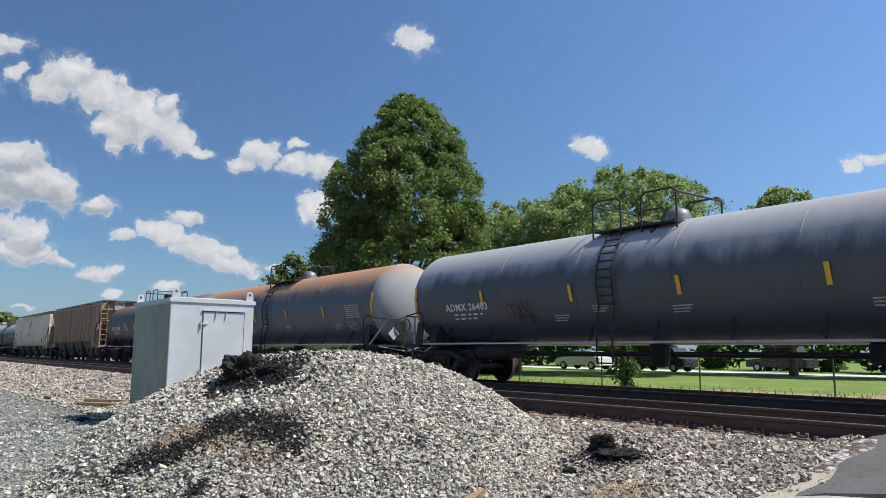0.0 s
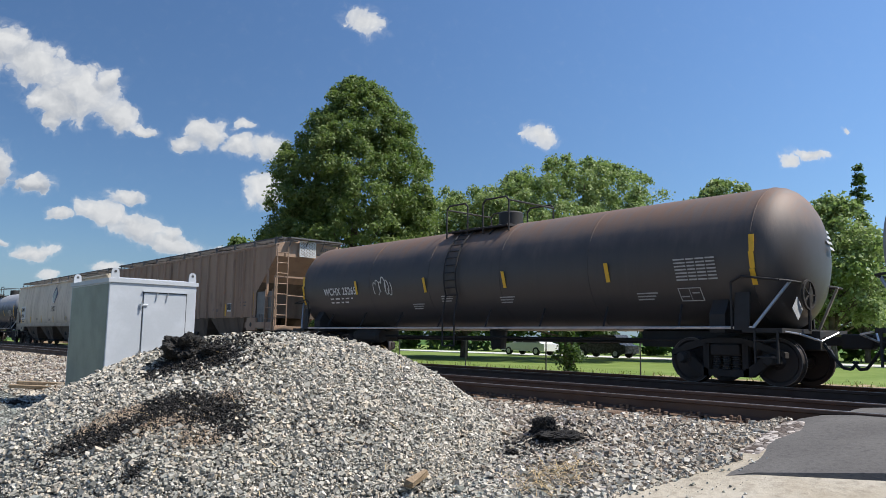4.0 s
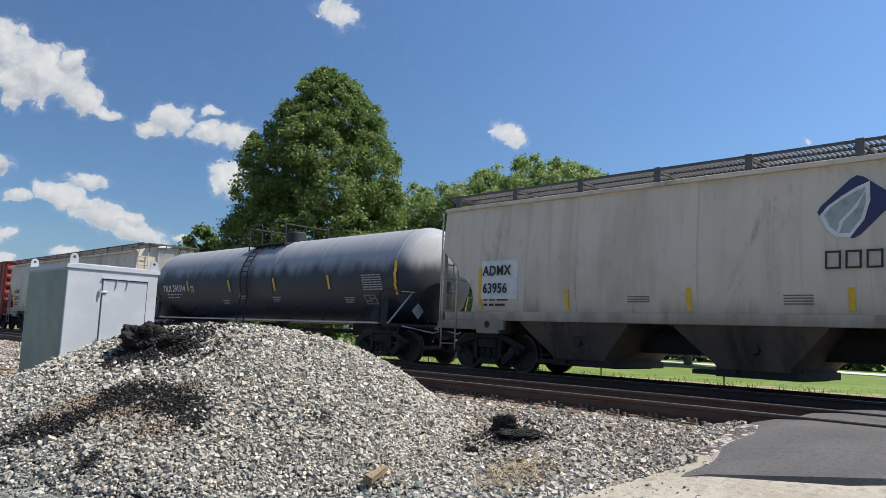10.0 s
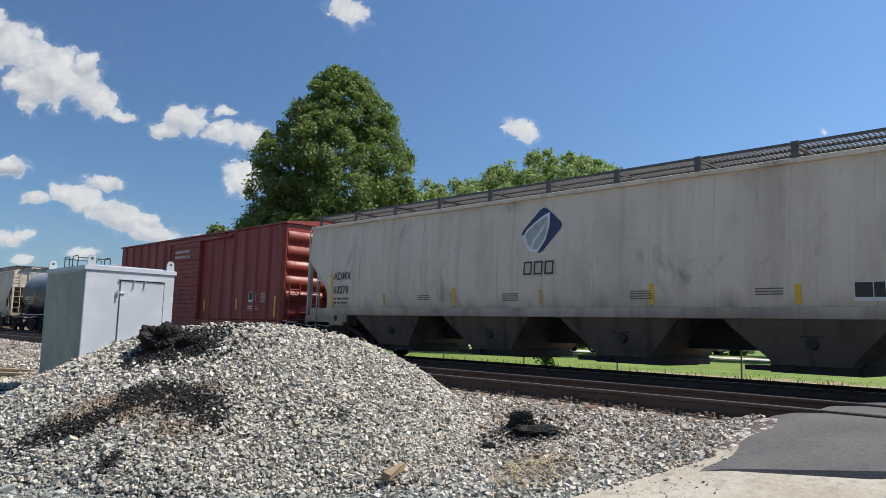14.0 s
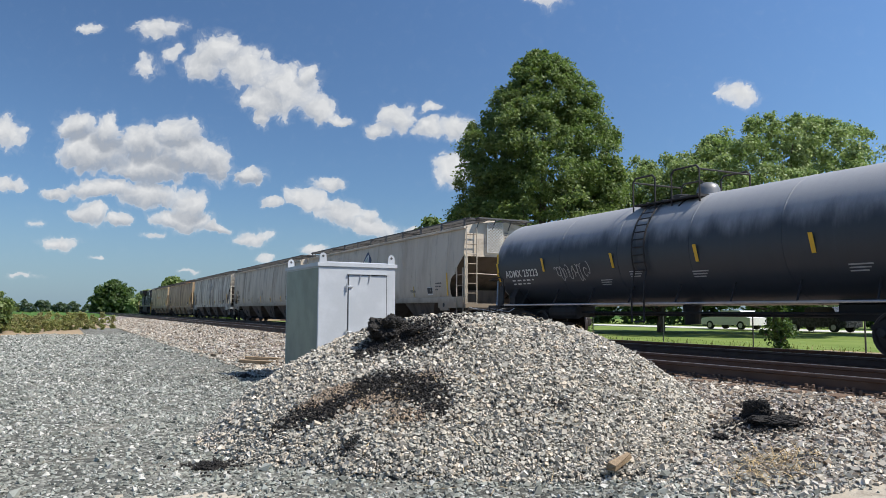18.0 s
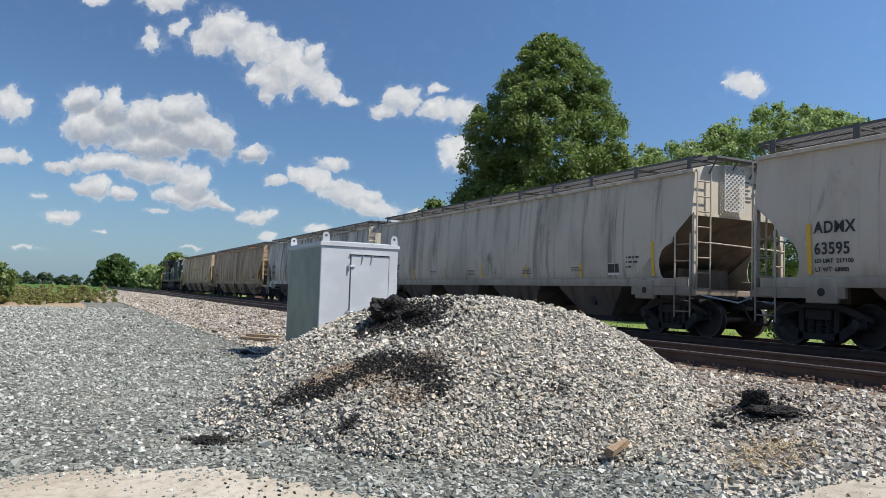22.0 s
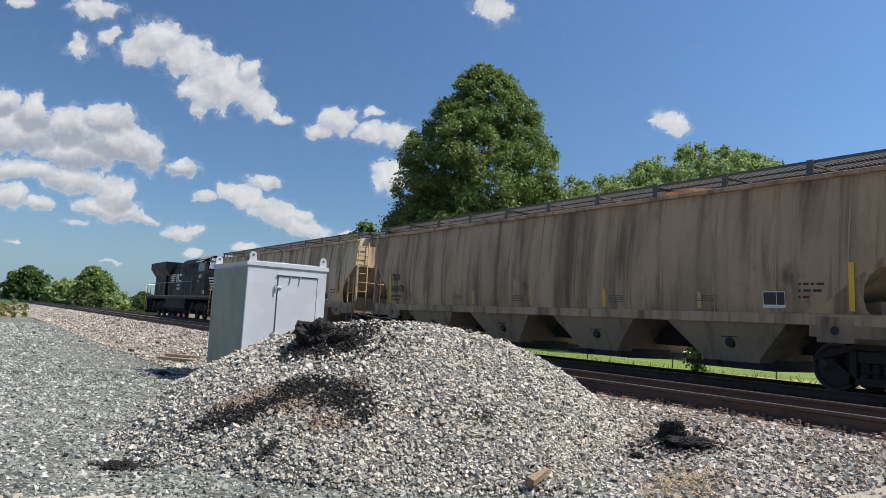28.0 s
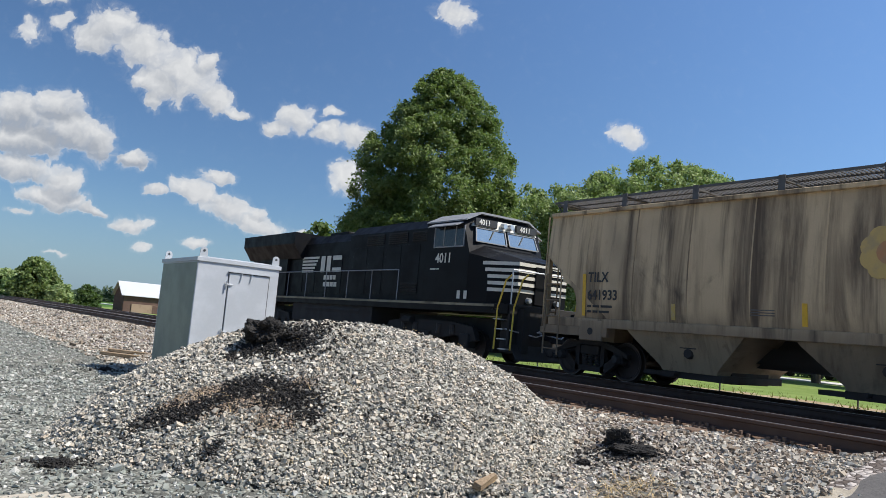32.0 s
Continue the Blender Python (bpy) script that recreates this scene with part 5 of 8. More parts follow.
def add_truck(car, y):
    a, tread, frame_ob, cap, springs, bolster, beams = GEAR
    for dy in (-0.889, 0.889):
        w = again("wheelset", a, car, pose(0, y + dy, WHEEL_R))
        again("tread_rim", tread, w, pose(0.72, 0, 0))
        again("tread_rim", tread, w, pose(-0.72, 0, 0, 0, 0, 180))
        WHEELS.append((w, y + dy))
    for s in (-1, 1):
        f = again("side_frame", frame_ob, car, pose(s * 1.0, y, 0, 0, 0, 0 if s < 0 else 180))
        for dy in (-0.889, 0.889):
            again("bearing_cap", cap, f, pose(-0.08, dy, 0.5))
        for dy in (-0.2, 0.0, 0.2):
            again("coil_spring", springs, f, pose(0, dy, 0))
    again("bolster", bolster, car, pose(0, y, 0))
    again("brake_beam", beams, car, pose(0, y, 0))


def add_coupler(car, y, s):
    """Draft gear, knuckle, air hose and uncoupling lever at one end; s is the end's direction along the track."""
    bm = box(fresh(), -0.19, 0.19, min(y, y - s * 0.9), max(y, y - s * 0.9), 0.68, 1.02, 0.02)
    part("draft_sill", bm, M_STEEL, car)
    bm = box(fresh(), -0.09, 0.09, min(y, y + s * 0.62), max(y, y + s * 0.62), 0.78, 0.95, 0.02)
    box(bm, -0.17, 0.12, min(y + s * 0.35, y + s * 0.66), max(y + s * 0.35, y + s * 0.66), 0.72, 1.0, 0.04)
    part("coupler", bm, M_TRUCK, car)
    pts = [(-0.3, y + s * 0.1, 0.82), (-0.32, y + s * 0.25, 0.6), (-0.3, y + s * 0.42, 0.38), (-0.27, y + s * 0.55, 0.36), (-0.25, y + s * 0.66, 0.5)]
    part("air_hose", pipe(fresh(), pts, 0.028, 6), M_STEEL, car)
    pts = [(-1.45, y - s * 0.1, 1.02), (-1.4, y + s * 0.12, 0.98), (-0.5, y + s * 0.14, 0.86), (-0.1, y + s * 0.3, 1.02)]
    part("uncoupling_lever", pipe(fresh(), pts, 0.018, 6), M_ZINC, car)


def ladder(car, material, x, y, z0, z1, width=0.46, rungs=6, along="y", name="ladder", r=0.018, label=""):
    """Two stiles and their rungs; the first stile carries the rest."""
    d = Vector((0, width / 2, 0)) if along == "y" else Vector((width / 2, 0, 0))
    base = Vector((x, y, 0))
    a = base - d
    first = part(name, rod(fresh(), (a.x, a.y, z0), (a.x, a.y, z1), r * 1.35, 6), material, car, label)
    again("stile", first, first, Matrix.Translation(2 * d))
    rung = None
    for i in range(rungs):
        z = z0 + (z1 - z0) * (i + 0.35) / rungs
        if rung is None:
            rung, low = part("rung", rod(fresh(), (*(base - d).xy, z), (*(base + d).xy, z), r, 6), material, first), z
        else:
            again("rung", rung, first, Matrix.Translation((0, 0, z - low)))
    return first


def start_car(name, label, category, gap_low, length):
    root = tagged(new(name), label, category, "cars of the freight train" if category != "locomotive" else "")
    root.location = (FAR_X, gap_low + length / 2, FAR_Z)
    CARS.append((root, gap_low + length / 2))
    return root


def stencil_bars(car, x, y, z, widths, height, gap, material, tilt=0.0, name="stencil_bar"):
    """Small writing that cannot be read: bars of its size."""
    bm = fresh()
    for row, w in enumerate(widths):
        yy = 0.0
        for piece in w:
            box(bm, yy, yy + piece, -row * (height + gap) - height, -row * (height + gap), 0, 0.004)
            yy += piece + 0.05
    ob = part(name, bm, material, car)
    ob.matrix_basis = side(x, y, z, tilt)
    return ob


def strip_mark(car, x, y, z, h=0.45, w=0.085, tilt=0.0, material=None):
    ob = part("reflector_strip", box(fresh(), 0, w, 0, h, 0, 0.006), material or M_YELLOW, car)
    ob.matrix_basis = side(x, y, z, tilt)
    return ob


def scrawl(car, x, y, z, width, height, material, seed, tilt=0.0, strokes=7, r=0.012):
    """Sprayed loops that spell nothing."""
    rng = random.Random(seed)
    bm = fresh()
    for k in range(strokes):
        cx, cz = width * (k + 0.5) / strokes, height * rng.uniform(0.35, 0.65)
        rx, rz = width / strokes * rng.uniform(0.4, 0.9), height * rng.uniform(0.25, 0.5)
        a0, span = rng.uniform(0, 6.28), rng.uniform(3.5, 7.0)
        pts = [(cx + rx * math.cos(a0 + span * i / 11) * (1 - 0.03 * i), cz + rz * math.sin(a0 + span * i / 11), 0.004) for i in range(12)]
        for p, q in zip(pts, pts[1:]):
            dx, dz = q[0] - p[0], q[1] - p[1]
            ln = math.hypot(dx, dz) or 1
            nx, nz = -dz / ln * r, dx / ln * r
            v = [bm.verts.new(c) for c in ((p[0] + nx, p[1] + nz, 0.005), (p[0] - nx, p[1] - nz, 0.005), (q[0] - nx, q[1] - nz, 0.005), (q[0] + nx, q[1] + nz, 0.005))]
            bm.faces.new(v[::-1])
    ob = part("graffiti", bm, material, car, "sprayed graffiti scrawl")
    ob.matrix_basis = side(x, y, z, tilt)
    return ob


def emblem(car, m, size, material, inner):
    """A diamond emblem with a pale leaf in it and a row of plain bars below."""
    corners = [(0.06, 1.04), (1.14, 0.16), (-0.04, -1.04), (-1.14, -0.08)]
    outline = []
    for i, c in enumerate(corners):
        a, b = corners[i - 1], corners[(i + 1) % 4]
        for t in (0.0, 0.5, 1.0):
            w = ((1 - t) ** 2 * 0.16, (t ** 2) * 0.16)
            outline.append(tuple(c[k] + w[0] * (a[k] - c[k]) + w[1] * (b[k] - c[k]) for k in (0, 1)))
    ob = part("emblem", loft(fresh(), [[(px * size, pz * size, d) for px, pz in outline] for d in (0, 0.006)]), material, car, "dark diamond emblem with a pale leaf")
    ob.matrix_basis = m
    shape = [(0.40, 0.74), (0.05, 0.60), (-0.36, 0.36), (-0.76, 0.08), (-0.98, -0.20), (-0.78, -0.62), (-0.50, -0.90), (-0.12, -0.92), (0.26, -0.40), (0.42, 0.18)]
    part("emblem_leaf", loft(fresh(), [[(px * size, pz * size, d) for px, pz in shape] for d in (0.004, 0.010)]), inner, ob, "pale leaf")
    part("emblem_leaf", loft(fresh(), [[((px * 0.82 - 0.04) * size, (pz * 0.82 - 0.03) * size, d) for px, pz in shape] for d in (0.008, 0.013)]), M_LEAFGREY if material is M_NAVY else material, ob, "grey-green leaf")
    part("emblem_vein", loft(fresh(), [[(px * size, pz * size, d) for px, pz in ((0.30, 0.50), (-0.02, 0.0), (-0.40, -0.40), (-0.52, -0.84), (-0.44, -0.84), (-0.30, -0.42), (0.06, -0.04))] for d in (0.010, 0.016)]), inner, ob)
    bm = fresh()
    for i in range(3):
        a, b, c, d, e = (-0.8 + i * 0.56) * size, (-0.36 + i * 0.56) * size, -1.85 * size, -1.3 * size, 0.035
        for r in ((a, b, c, c + e), (a, b, d - e, d), (a, a + e, c + e, d - e), (b - e, b, c + e, d - e)):
            box(bm, *r, 0, 0.005)
    bars = part("name_bars", bm, M_BLACKPAINT, car, "dark hollow bars under the emblem")
    bars.matrix_basis = m @ pose(0, 0, 0.015)


def hopper(label, low, length, paint, grime_shade, mark, number, style="smooth", text_mat=None, end_paint=None, plate=False, logo=None, seed=1, weights=None):
    """A covered hopper: curved or ribbed flanks, sloped end sheets, bays with outlet gates, roof walk and end ladders."""
    car = start_car("covered_hopper", label, "hopper car", low, length)
    rng = random.Random(seed)
    text_mat = text_mat or M_BLACKPAINT
    ribbed = style == "ribbed"
    half = length / 2 - (0.56 if ribbed else 0.90)
    w = 1.58 if ribbed else 1.60
    sill, eave, crown = (1.50, 4.10, 4.30) if ribbed else (1.40, 4.00, 4.27)

    def flank(z):
        """Half the car's width at a height."""
        u = min(1.0, max(0.0, (z - sill) / (eave - sill)))
        return w - 0.05 if ribbed else w - 0.06 + 0.09 * math.sin(math.pi * u ** 0.75) - 0.04 * u

    def on(y, z, h=0.3, out=0.006):
        """A pose on the flank for a flat mark of height h with its foot at z."""
        a, b = flank(z), flank(z + h)
        bow = max(0.0, flank(z + h / 2) - (a + b) / 2)
        return side(-(a + bow + out), y, z, math.degrees(math.atan2(a - b, h)))

    def section(y, low_z):
        pts = [(flank(z), z) for z in np.linspace(low_z, eave, 13)]
        pts += [(w - 0.12, eave + 0.07), (w - 0.42, eave + 0.16), (0.62, crown - 0.04), (0.35, crown)]
        return [(-x, y, z) for x, z in pts] + [(x, y, z) for x, z in reversed(pts)]

    if ribbed:
        steps = [(1.40, sill), (1.39, 1.9), (1.38, 2.42), (1.0, 2.78), (0.5, 3.25), (0.04, 3.69), (0.0, 3.71)]
    else:
        steps = [(2.03, sill), (1.36, 1.91), (0.80, 2.34), (0.42, 2.64), (0.02, 2.94), (0.0, 2.96)]
    order = sorted(steps, key=lambda p: p[1])
    stations = [(-half + d, z) for d, z in reversed(order)] + [(half - d, z) for d, z in order]
    bm = fresh()
    loft(bm, [section(y, z) for y, z in stations])
    body = part("body", bm, paint, car, smooth=True)
    # faces under the sloped ends take a grimy paint with shade mixed in
    body.data.materials.append(grime_shade)
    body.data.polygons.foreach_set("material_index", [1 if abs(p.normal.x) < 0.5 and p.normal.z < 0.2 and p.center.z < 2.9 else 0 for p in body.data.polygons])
    if not ribbed:
        # side sheets run on past the slope to a rounded cut-out
        cut = [(0.98, sill), (1.06, 1.52), (1.10, 1.72), (1.08, 1.92), (0.98, 2.12), (0.84, 2.22), (0.62, 2.30), (0.60, 2.42), (0.44, 2.60), (0.22, 2.78), (0.02, 2.95)]
        for s in (-1, 1):
            for sx in (-1, 1):
                bm = loft(fresh(), [[(sx * flank(z), s * (half - d), z), (sx * flank(z), s * (half - max(d, (2.96 - z) * 1.3) - 0.06), z), (sx * (flank(z) - 0.014), s * (half - max(d, (2.96 - z) * 1.3) - 0.06), z), (sx * (flank(z) - 0.014), s * (half - d), z)] for d, z in cut])
                part("side_sheet", bm, paint, car)
            bm = loft(fresh(), [[(x, s * (half - 1.75), 0.9), (x, s * (half - 1.15), 0.9), (x, s * (half - 1.15), 1.7), (x, s * (half - 1.75), 1.62)] for x in (-0.9, 0.9)])
            part("bolster_web", bm, grime_shade, car)
    # flank seams and ribs
    if ribbed:
        count = 19
        for i in range(count):
            y = 7.32 - i * 14.23 / (count - 1)
            for s in (-1, 1):
                bm = loft(fresh(), [[(s * (w - 0.06), y - 0.07, z), (s * (w + 0.02), y - 0.035, z), (s * (w + 0.02), y + 0.035, z), (s * (w - 0.06), y + 0.07, z)] for z in (sill - 0.02, eave)])
                part("side_post", bm, paint, car)
    else:
        count = 13
        zs = np.linspace(sill + 0.02, eave - 0.02, 11)
        for i in range(count):
            y = (half - 1.35) * (2 * i / (count - 1) - 1)
            bm = loft(fresh(), [[(-(flank(z) - 0.004), y + o, z) for z in zs] + [(-(flank(z) + 0.007), y + o, z) for z in zs[::-1]] for o in (-0.014, 0.014)])
            part("weld_seam", bm, paint, car)
    for s in (-1, 1):
        if not ribbed:
            bm = box(fresh(), min(s * (w - 0.14), s * (w - 0.01)), max(s * (w - 0.14), s * (w - 0.01)), -half + 0.15, half - 0.15, sill - 0.19, sill + 0.02, 0.012)
            part("side_sill", bm, paint, car)
        bm = box(fresh(), min(s * (w - 0.16), s * (w - 0.02)), max(s * (w - 0.16), s * (w - 0.02)), -half, half, eave - 0.03, eave + 0.06, 0.012)
        part("eave_rail", bm, paint, car)
    # bays: wide at the sill, narrow at the gate, dark between
    bays = 4
    pitch = 3.2 * length / 18.35 if ribbed else 3.84 * length / 21.24
    top, foot = (1.49, 0.62) if ribbed else (1.46, 0.66)
    zt = sill - 0.01 if ribbed else sill - 0.17
    for i in range(bays):
        yc = pitch * (i - 1.5)
        bm = loft(fresh(), [[(-x, yc - h, z), (x, yc - h, z), (x, yc + h, z), (-x, yc + h, z)] for x, h, z in ((flank(sill) - 0.03, top, zt), (flank(sill) - 0.06, top - 0.10, zt - 0.12), (1.22, foot + 0.06, 0.50), (1.18, foot, 0.40))])
        bay = part("hopper_bay", bm, grime_shade, car)
        bm = box(fresh(), -1.15, 1.15, yc - foot - 0.10, yc + foot + 0.06, 0.26, 0.41, 0.01)
        box(bm, -1.12, -0.75, yc + foot + 0.06, yc + foot + 0.55, 0.28, 0.37)
        box(bm, -0.7, 0.7, yc - foot - 0.05, yc + foot + 0.05, 0.24, 0.62, 0.02)
        rod(bm, (-1.32, yc + 0.3, 0.36), (-1.0, yc + 0.3, 0.36), 0.05, 8)
        part("outlet_gate", bm, M_TRUCK, bay)
        bm = lathe(fresh(), [(-1.40, 0.0), (-1.40, 0.10), (-1.26, 0.13), (-1.20, 0.0)], "x", 9, (0, yc - 0.1, 0.80))
        box(bm, -1.40, -1.22, yc - 0.30, yc + 0.10, 0.90, 0.94)
        part("vibrator_bracket", bm, M_STEEL, bay)
    part("centre_sill", box(fresh(), -0.22, 0.22, -half, half, 0.72, 1.05), M_STEEL, car)
    # dark sheet added down the middle to stand for shade between the bays
    part("ridge_sheet", box(fresh(), -0.03, 0.03, -pitch * 2, pitch * 2, 0.62, zt), M_STEEL, car)
    # roof walk, hatch and stanchions
    zr = crown + 0.12
    for s in (-1, 1):
        bm = fresh()
        x0, x1 = (0.42, 1.36) if s > 0 else (-1.36, -0.42)
        for x in (x0, (x0 + x1) / 2, x1):
            box(bm, x - 0.012, x + 0.012, -half - 0.1, half + 0.1, zr - 0.045, zr + 0.01)
        n = int(2 * half / 0.085)
        for i in range(n + 1):
            y = -half + 2 * half * i / n
            box(bm, x0, x1, y - 0.013, y + 0.013, zr - 0.03, zr)
        part("roof_walk", bm, M_GRATE, car, "steel grating walkway on the roof")
        posts = 11
        for i in range(posts):
            y = -half + 0.3 + (2 * half - 0.6) * i / (posts - 1)
            bm = box(fresh(), s * 1.39 - 0.012, s * 1.39 + 0.012, y - 0.07, y + 0.07, eave + 0.04, zr + 0.02)
            box(bm, min(s * 0.5, s * 1.38), max(s * 0.5, s * 1.38), y - 0.03, y + 0.03, zr - 0.09, zr - 0.046)
            part("walk_bracket", bm, M_GRATE, car)
    bm = box(fresh(), -0.3, 0.3, -half + 0.8, half - 0.8, crown - 0.02, crown + 0.17, 0.03)
    part("hatch_cover", bm, paint, car, "long trough hatch on the roof")
    for s in (-1, 1):
        bm = fresh()
        box(bm, -1.1, 1.1, min(s * half, s * (half + 0.28)), max(s * half, s * (half + 0.28)), zr - 0.05, zr, 0)
        for x in (-1.05, -0.35, 0.35, 1.05):
            rod(bm, (x, s * half, crown - 0.3), (x, s * (half + 0.27), zr - 0.05), 0.02, 4)
        part("end_walk", bm, M_GRATE, car)
    # ends
    for s in (-1, 1):
        end = s * half
        ep = end_paint or paint
        bm = box(fresh(), -1.58, 1.58, min(end - s * 0.55, end + s * 0.12), max(end - s * 0.55, end + s * 0.12), 1.0, 1.16, 0.01)
        part("end_platform", bm, ep, car)
        for sx in (-1, 1):
            bm = box(fresh(), min(sx * 1.44, sx * 1.56), max(sx * 1.44, sx * 1.56), end - 0.035, end + 0.035, 1.1, eave if sx > 0 else 3.0)
            part("corner_post", bm, ep, car)
            bm = box(fresh(), min(sx * 1.5, sx * 1.585), max(sx * 1.5, sx * 1.585), min(end - s * 2.1, end), max(end - s * 2.1, end), sill - 0.40, sill - 0.19)
            part("end_sill_side", bm, ep, car)
            # bolster web with its lifting hole
            y0, y1 = sorted((end - s * 1.95, end - s * 1.25))
            bm = box(fresh(), min(sx * 1.50, sx * 1.60), max(sx * 1.50, sx * 1.60), y0, y1, sill - 0.50, sill - 0.02, 0.02)
            pad = part("jacking_pad", bm, ep, car)
            part("lifting_hole", lathe(fresh(), [(sx * 1.56, 0.0), (sx * 1.56, 0.085), (sx * 1.603, 0.085), (sx * 1.603, 0.0)], "x", 12, (0, (y0 + y1) / 2, sill - 0.28)), M_STEEL, pad)
            if ribbed and s < 0 and sx < 0:
                y0, y1 = sorted((end - s * 1.42, end - s * 0.06))
                part("end_web", box(fresh(), min(sx * 1.44, sx * 1.48), max(sx * 1.44, sx * 1.48), y0, y1, 1.06, 2.44), M_GREYWEB, car, "grey steel end web")
                for f in (0.75, 0.95, 1.15):
                    part("web_stiffener", loft(fresh(), [[(sx * 1.48, end - s * f - h, z), (sx * 1.53, end - s * f - h * 0.4, z), (sx * 1.53, end - s * f + h * 0.4, z), (sx * 1.48, end - s * f + h, z)] for h, z in ((0.07, 1.1), (0.02, 1.6))]), M_GREYWEB, car)
        if ribbed:
            part("ladder_stile", box(fresh(), -1.57, -1.50, end - s * 0.55 - 0.03, end - s * 0.55 + 0.03, 1.0, 3.24), ep, car)
        ladder(car, ep, -1.60, end - s * 0.29, 0.48, 2.50, 0.50, 5, "y", "side_ladder", 0.017)
        ladder(car, ep, -1.31, end + s * 0.10, 1.05, eave - 0.02, 0.44, 8, "x", "end_ladder", 0.017)
        ladder(car, ep, 1.33, end + s * 0.09, 0.6, 2.4, 0.36, 5, "x", "end_ladder")
        part("hand_rail", pipe(fresh(), [(-1.1, end + s * 0.11, 2.28), (0.9, end + s * 0.13, 2.22), (1.5, end + s * 0.11, 2.2)], 0.016), ep, car)
        part("rail_post", rod(fresh(), (1.12, end + s * 0.10, 1.1), (1.12, end + s * 0.10, 2.72), 0.03, 5), ep, car)
        part("end_beam", box(fresh(), -1.5, 1.5, min(end, end + s * 0.14), max(end, end + s * 0.14), 0.92, 1.02, 0.01), M_TRUCK, car)
        part("end_lip", box(fresh(), -1.52, 1.52, end - 0.02, end + 0.02, 2.93, 2.99), ep, car)
        add_coupler(car, s * (length / 2 - 0.62), s)
        add_truck(car, s * (length / 2 - 2.06))
        if s < 0:
            # folded crossing board of expanded metal
            bm = fresh()
            gx0, gx1, gz0, gz1, gy = -0.62, 0.06, 3.75 if ribbed else 3.10, eave + 0.22, end - 0.10
            k = 11
            for i in range(k):
                for a, b in ((i, i - 5), (i, i + 5)):
                    za, zb = gz0 + (gz1 - gz0) * i / (k - 1), gz0 + (gz1 - gz0) * b / (k - 1)
                    t = 1.0
                    if zb < gz0:
                        t = (za - gz0) / (za - zb)
                    elif zb > gz1:
                        t = (gz1 - za) / (zb - za)
                    if t > 0.02:
                        rod(bm, (gx0, gy, za), (gx0 + (gx1 - gx0) * t, gy - 0.002 * (b > a), za + (zb - za) * t), 0.014, 4)
            for i in range(5):
                x = gx0 + (gx1 - gx0) * (i + 1) / 5
                f = (i + 1) / 5
                rod(bm, (x, gy, gz0), (gx1, gy, gz0 + (gz1 - gz0) * (1 - f) * 0.5), 0.014, 4) if f < 1 else None
                rod(bm, (x, gy - 0.002, gz1), (gx1, gy - 0.002, gz1 - (gz1 - gz0) * (1 - f) * 0.5), 0.014, 4) if f < 1 else None
            pipe(bm, [(gx0, gy, gz0), (gx1, gy, gz0), (gx1, gy, gz1), (gx0, gy, gz1), (gx0, gy, gz0)], 0.014, 4)
            tagged(part("crossing_board", bm, M_MESH, car, "pale expanded metal board on the end"), kind="stuff")
            if mark:
                for i, txt in enumerate((mark, number)):
                    writing(txt, 0.13, text_mat, car, pose(0.42, end - 0.012, (4.02 if ribbed else 3.74) - i * 0.21, 90, 0, 0), "lettering")
            bm = fresh()
            for i, wd in enumerate((0.26, 0.22, 0.3, 0.18, 0.42, 0.36)):
                box(bm, 0.12, 0.12 + wd * 0.6, -i * 0.095, 0.035 - i * 0.095, 0, 0.004)
            part("stencil_bar", bm, M_FADED, car).matrix_basis = pose(0.06, end - 0.010, 3.86, 90, 0, 0)
        else:
            bm = lathe(fresh(), [(end + 0.22, 0.25), (end + 0.22, 0.29), (end + 0.26, 0.29), (end + 0.26, 0.25)], "y", 18, (0.55, 0, 1.95), True)
            for a in range(5):
                t = 2 * math.pi * a / 5
                rod(bm, (0.55, end + 0.24, 1.95), (0.55 + 0.26 * math.cos(t), end + 0.24, 1.95 + 0.26 * math.sin(t)), 0.015, 4)
            rod(bm, (0.55, end + 0.24, 1.95), (0.55, end - 0.1, 1.95), 0.03, 6)
            box(bm, 0.40, 0.70, end - 0.12, end + 0.14, 1.80, 2.12, 0.02)
            rod(bm, (0.55, end + 0.05, 1.1), (0.55, end + 0.05, 1.85), 0.03, 5)
            part("brake_wheel", bm, M_TRUCK, car)
    # markings on the flank that faces the lot
    ml = length / 2
    y_text = ml - 2.36
    small = M_FADED if ribbed else text_mat
    if mark and ribbed:
        for i, (a, b) in enumerate(zip((mark[:2], number[:2]), (mark[2:], number[2:]))):
            for j, txt in enumerate((a, b)):
                writing(txt, 0.235, text_mat, car, on(6.24 - j * 0.79, 2.53 - i * 0.445), "lettering")
    elif mark:
        if plate:
            p = part("white_number_panel", box(fresh(), 0, 1.14, 0, 0.92, 0, 0.004), M_WHITE, car)
            p.matrix_basis = on(y_text + 0.07, 1.72, 0.92, 0.004)
        writing(mark, 0.235, text_mat, car, on(y_text, 2.29, 0.23, 0.04 if plate else 0.012) @ Matrix.Diagonal((0.88, 1, 1, 1)), "lettering", "", 1.08)
        writing(number, 0.235, text_mat, car, on(y_text, 1.87, 0.23, 0.04 if plate else 0.012) @ Matrix.Diagonal((0.88, 1, 1, 1)), "lettering", "", 1.08)
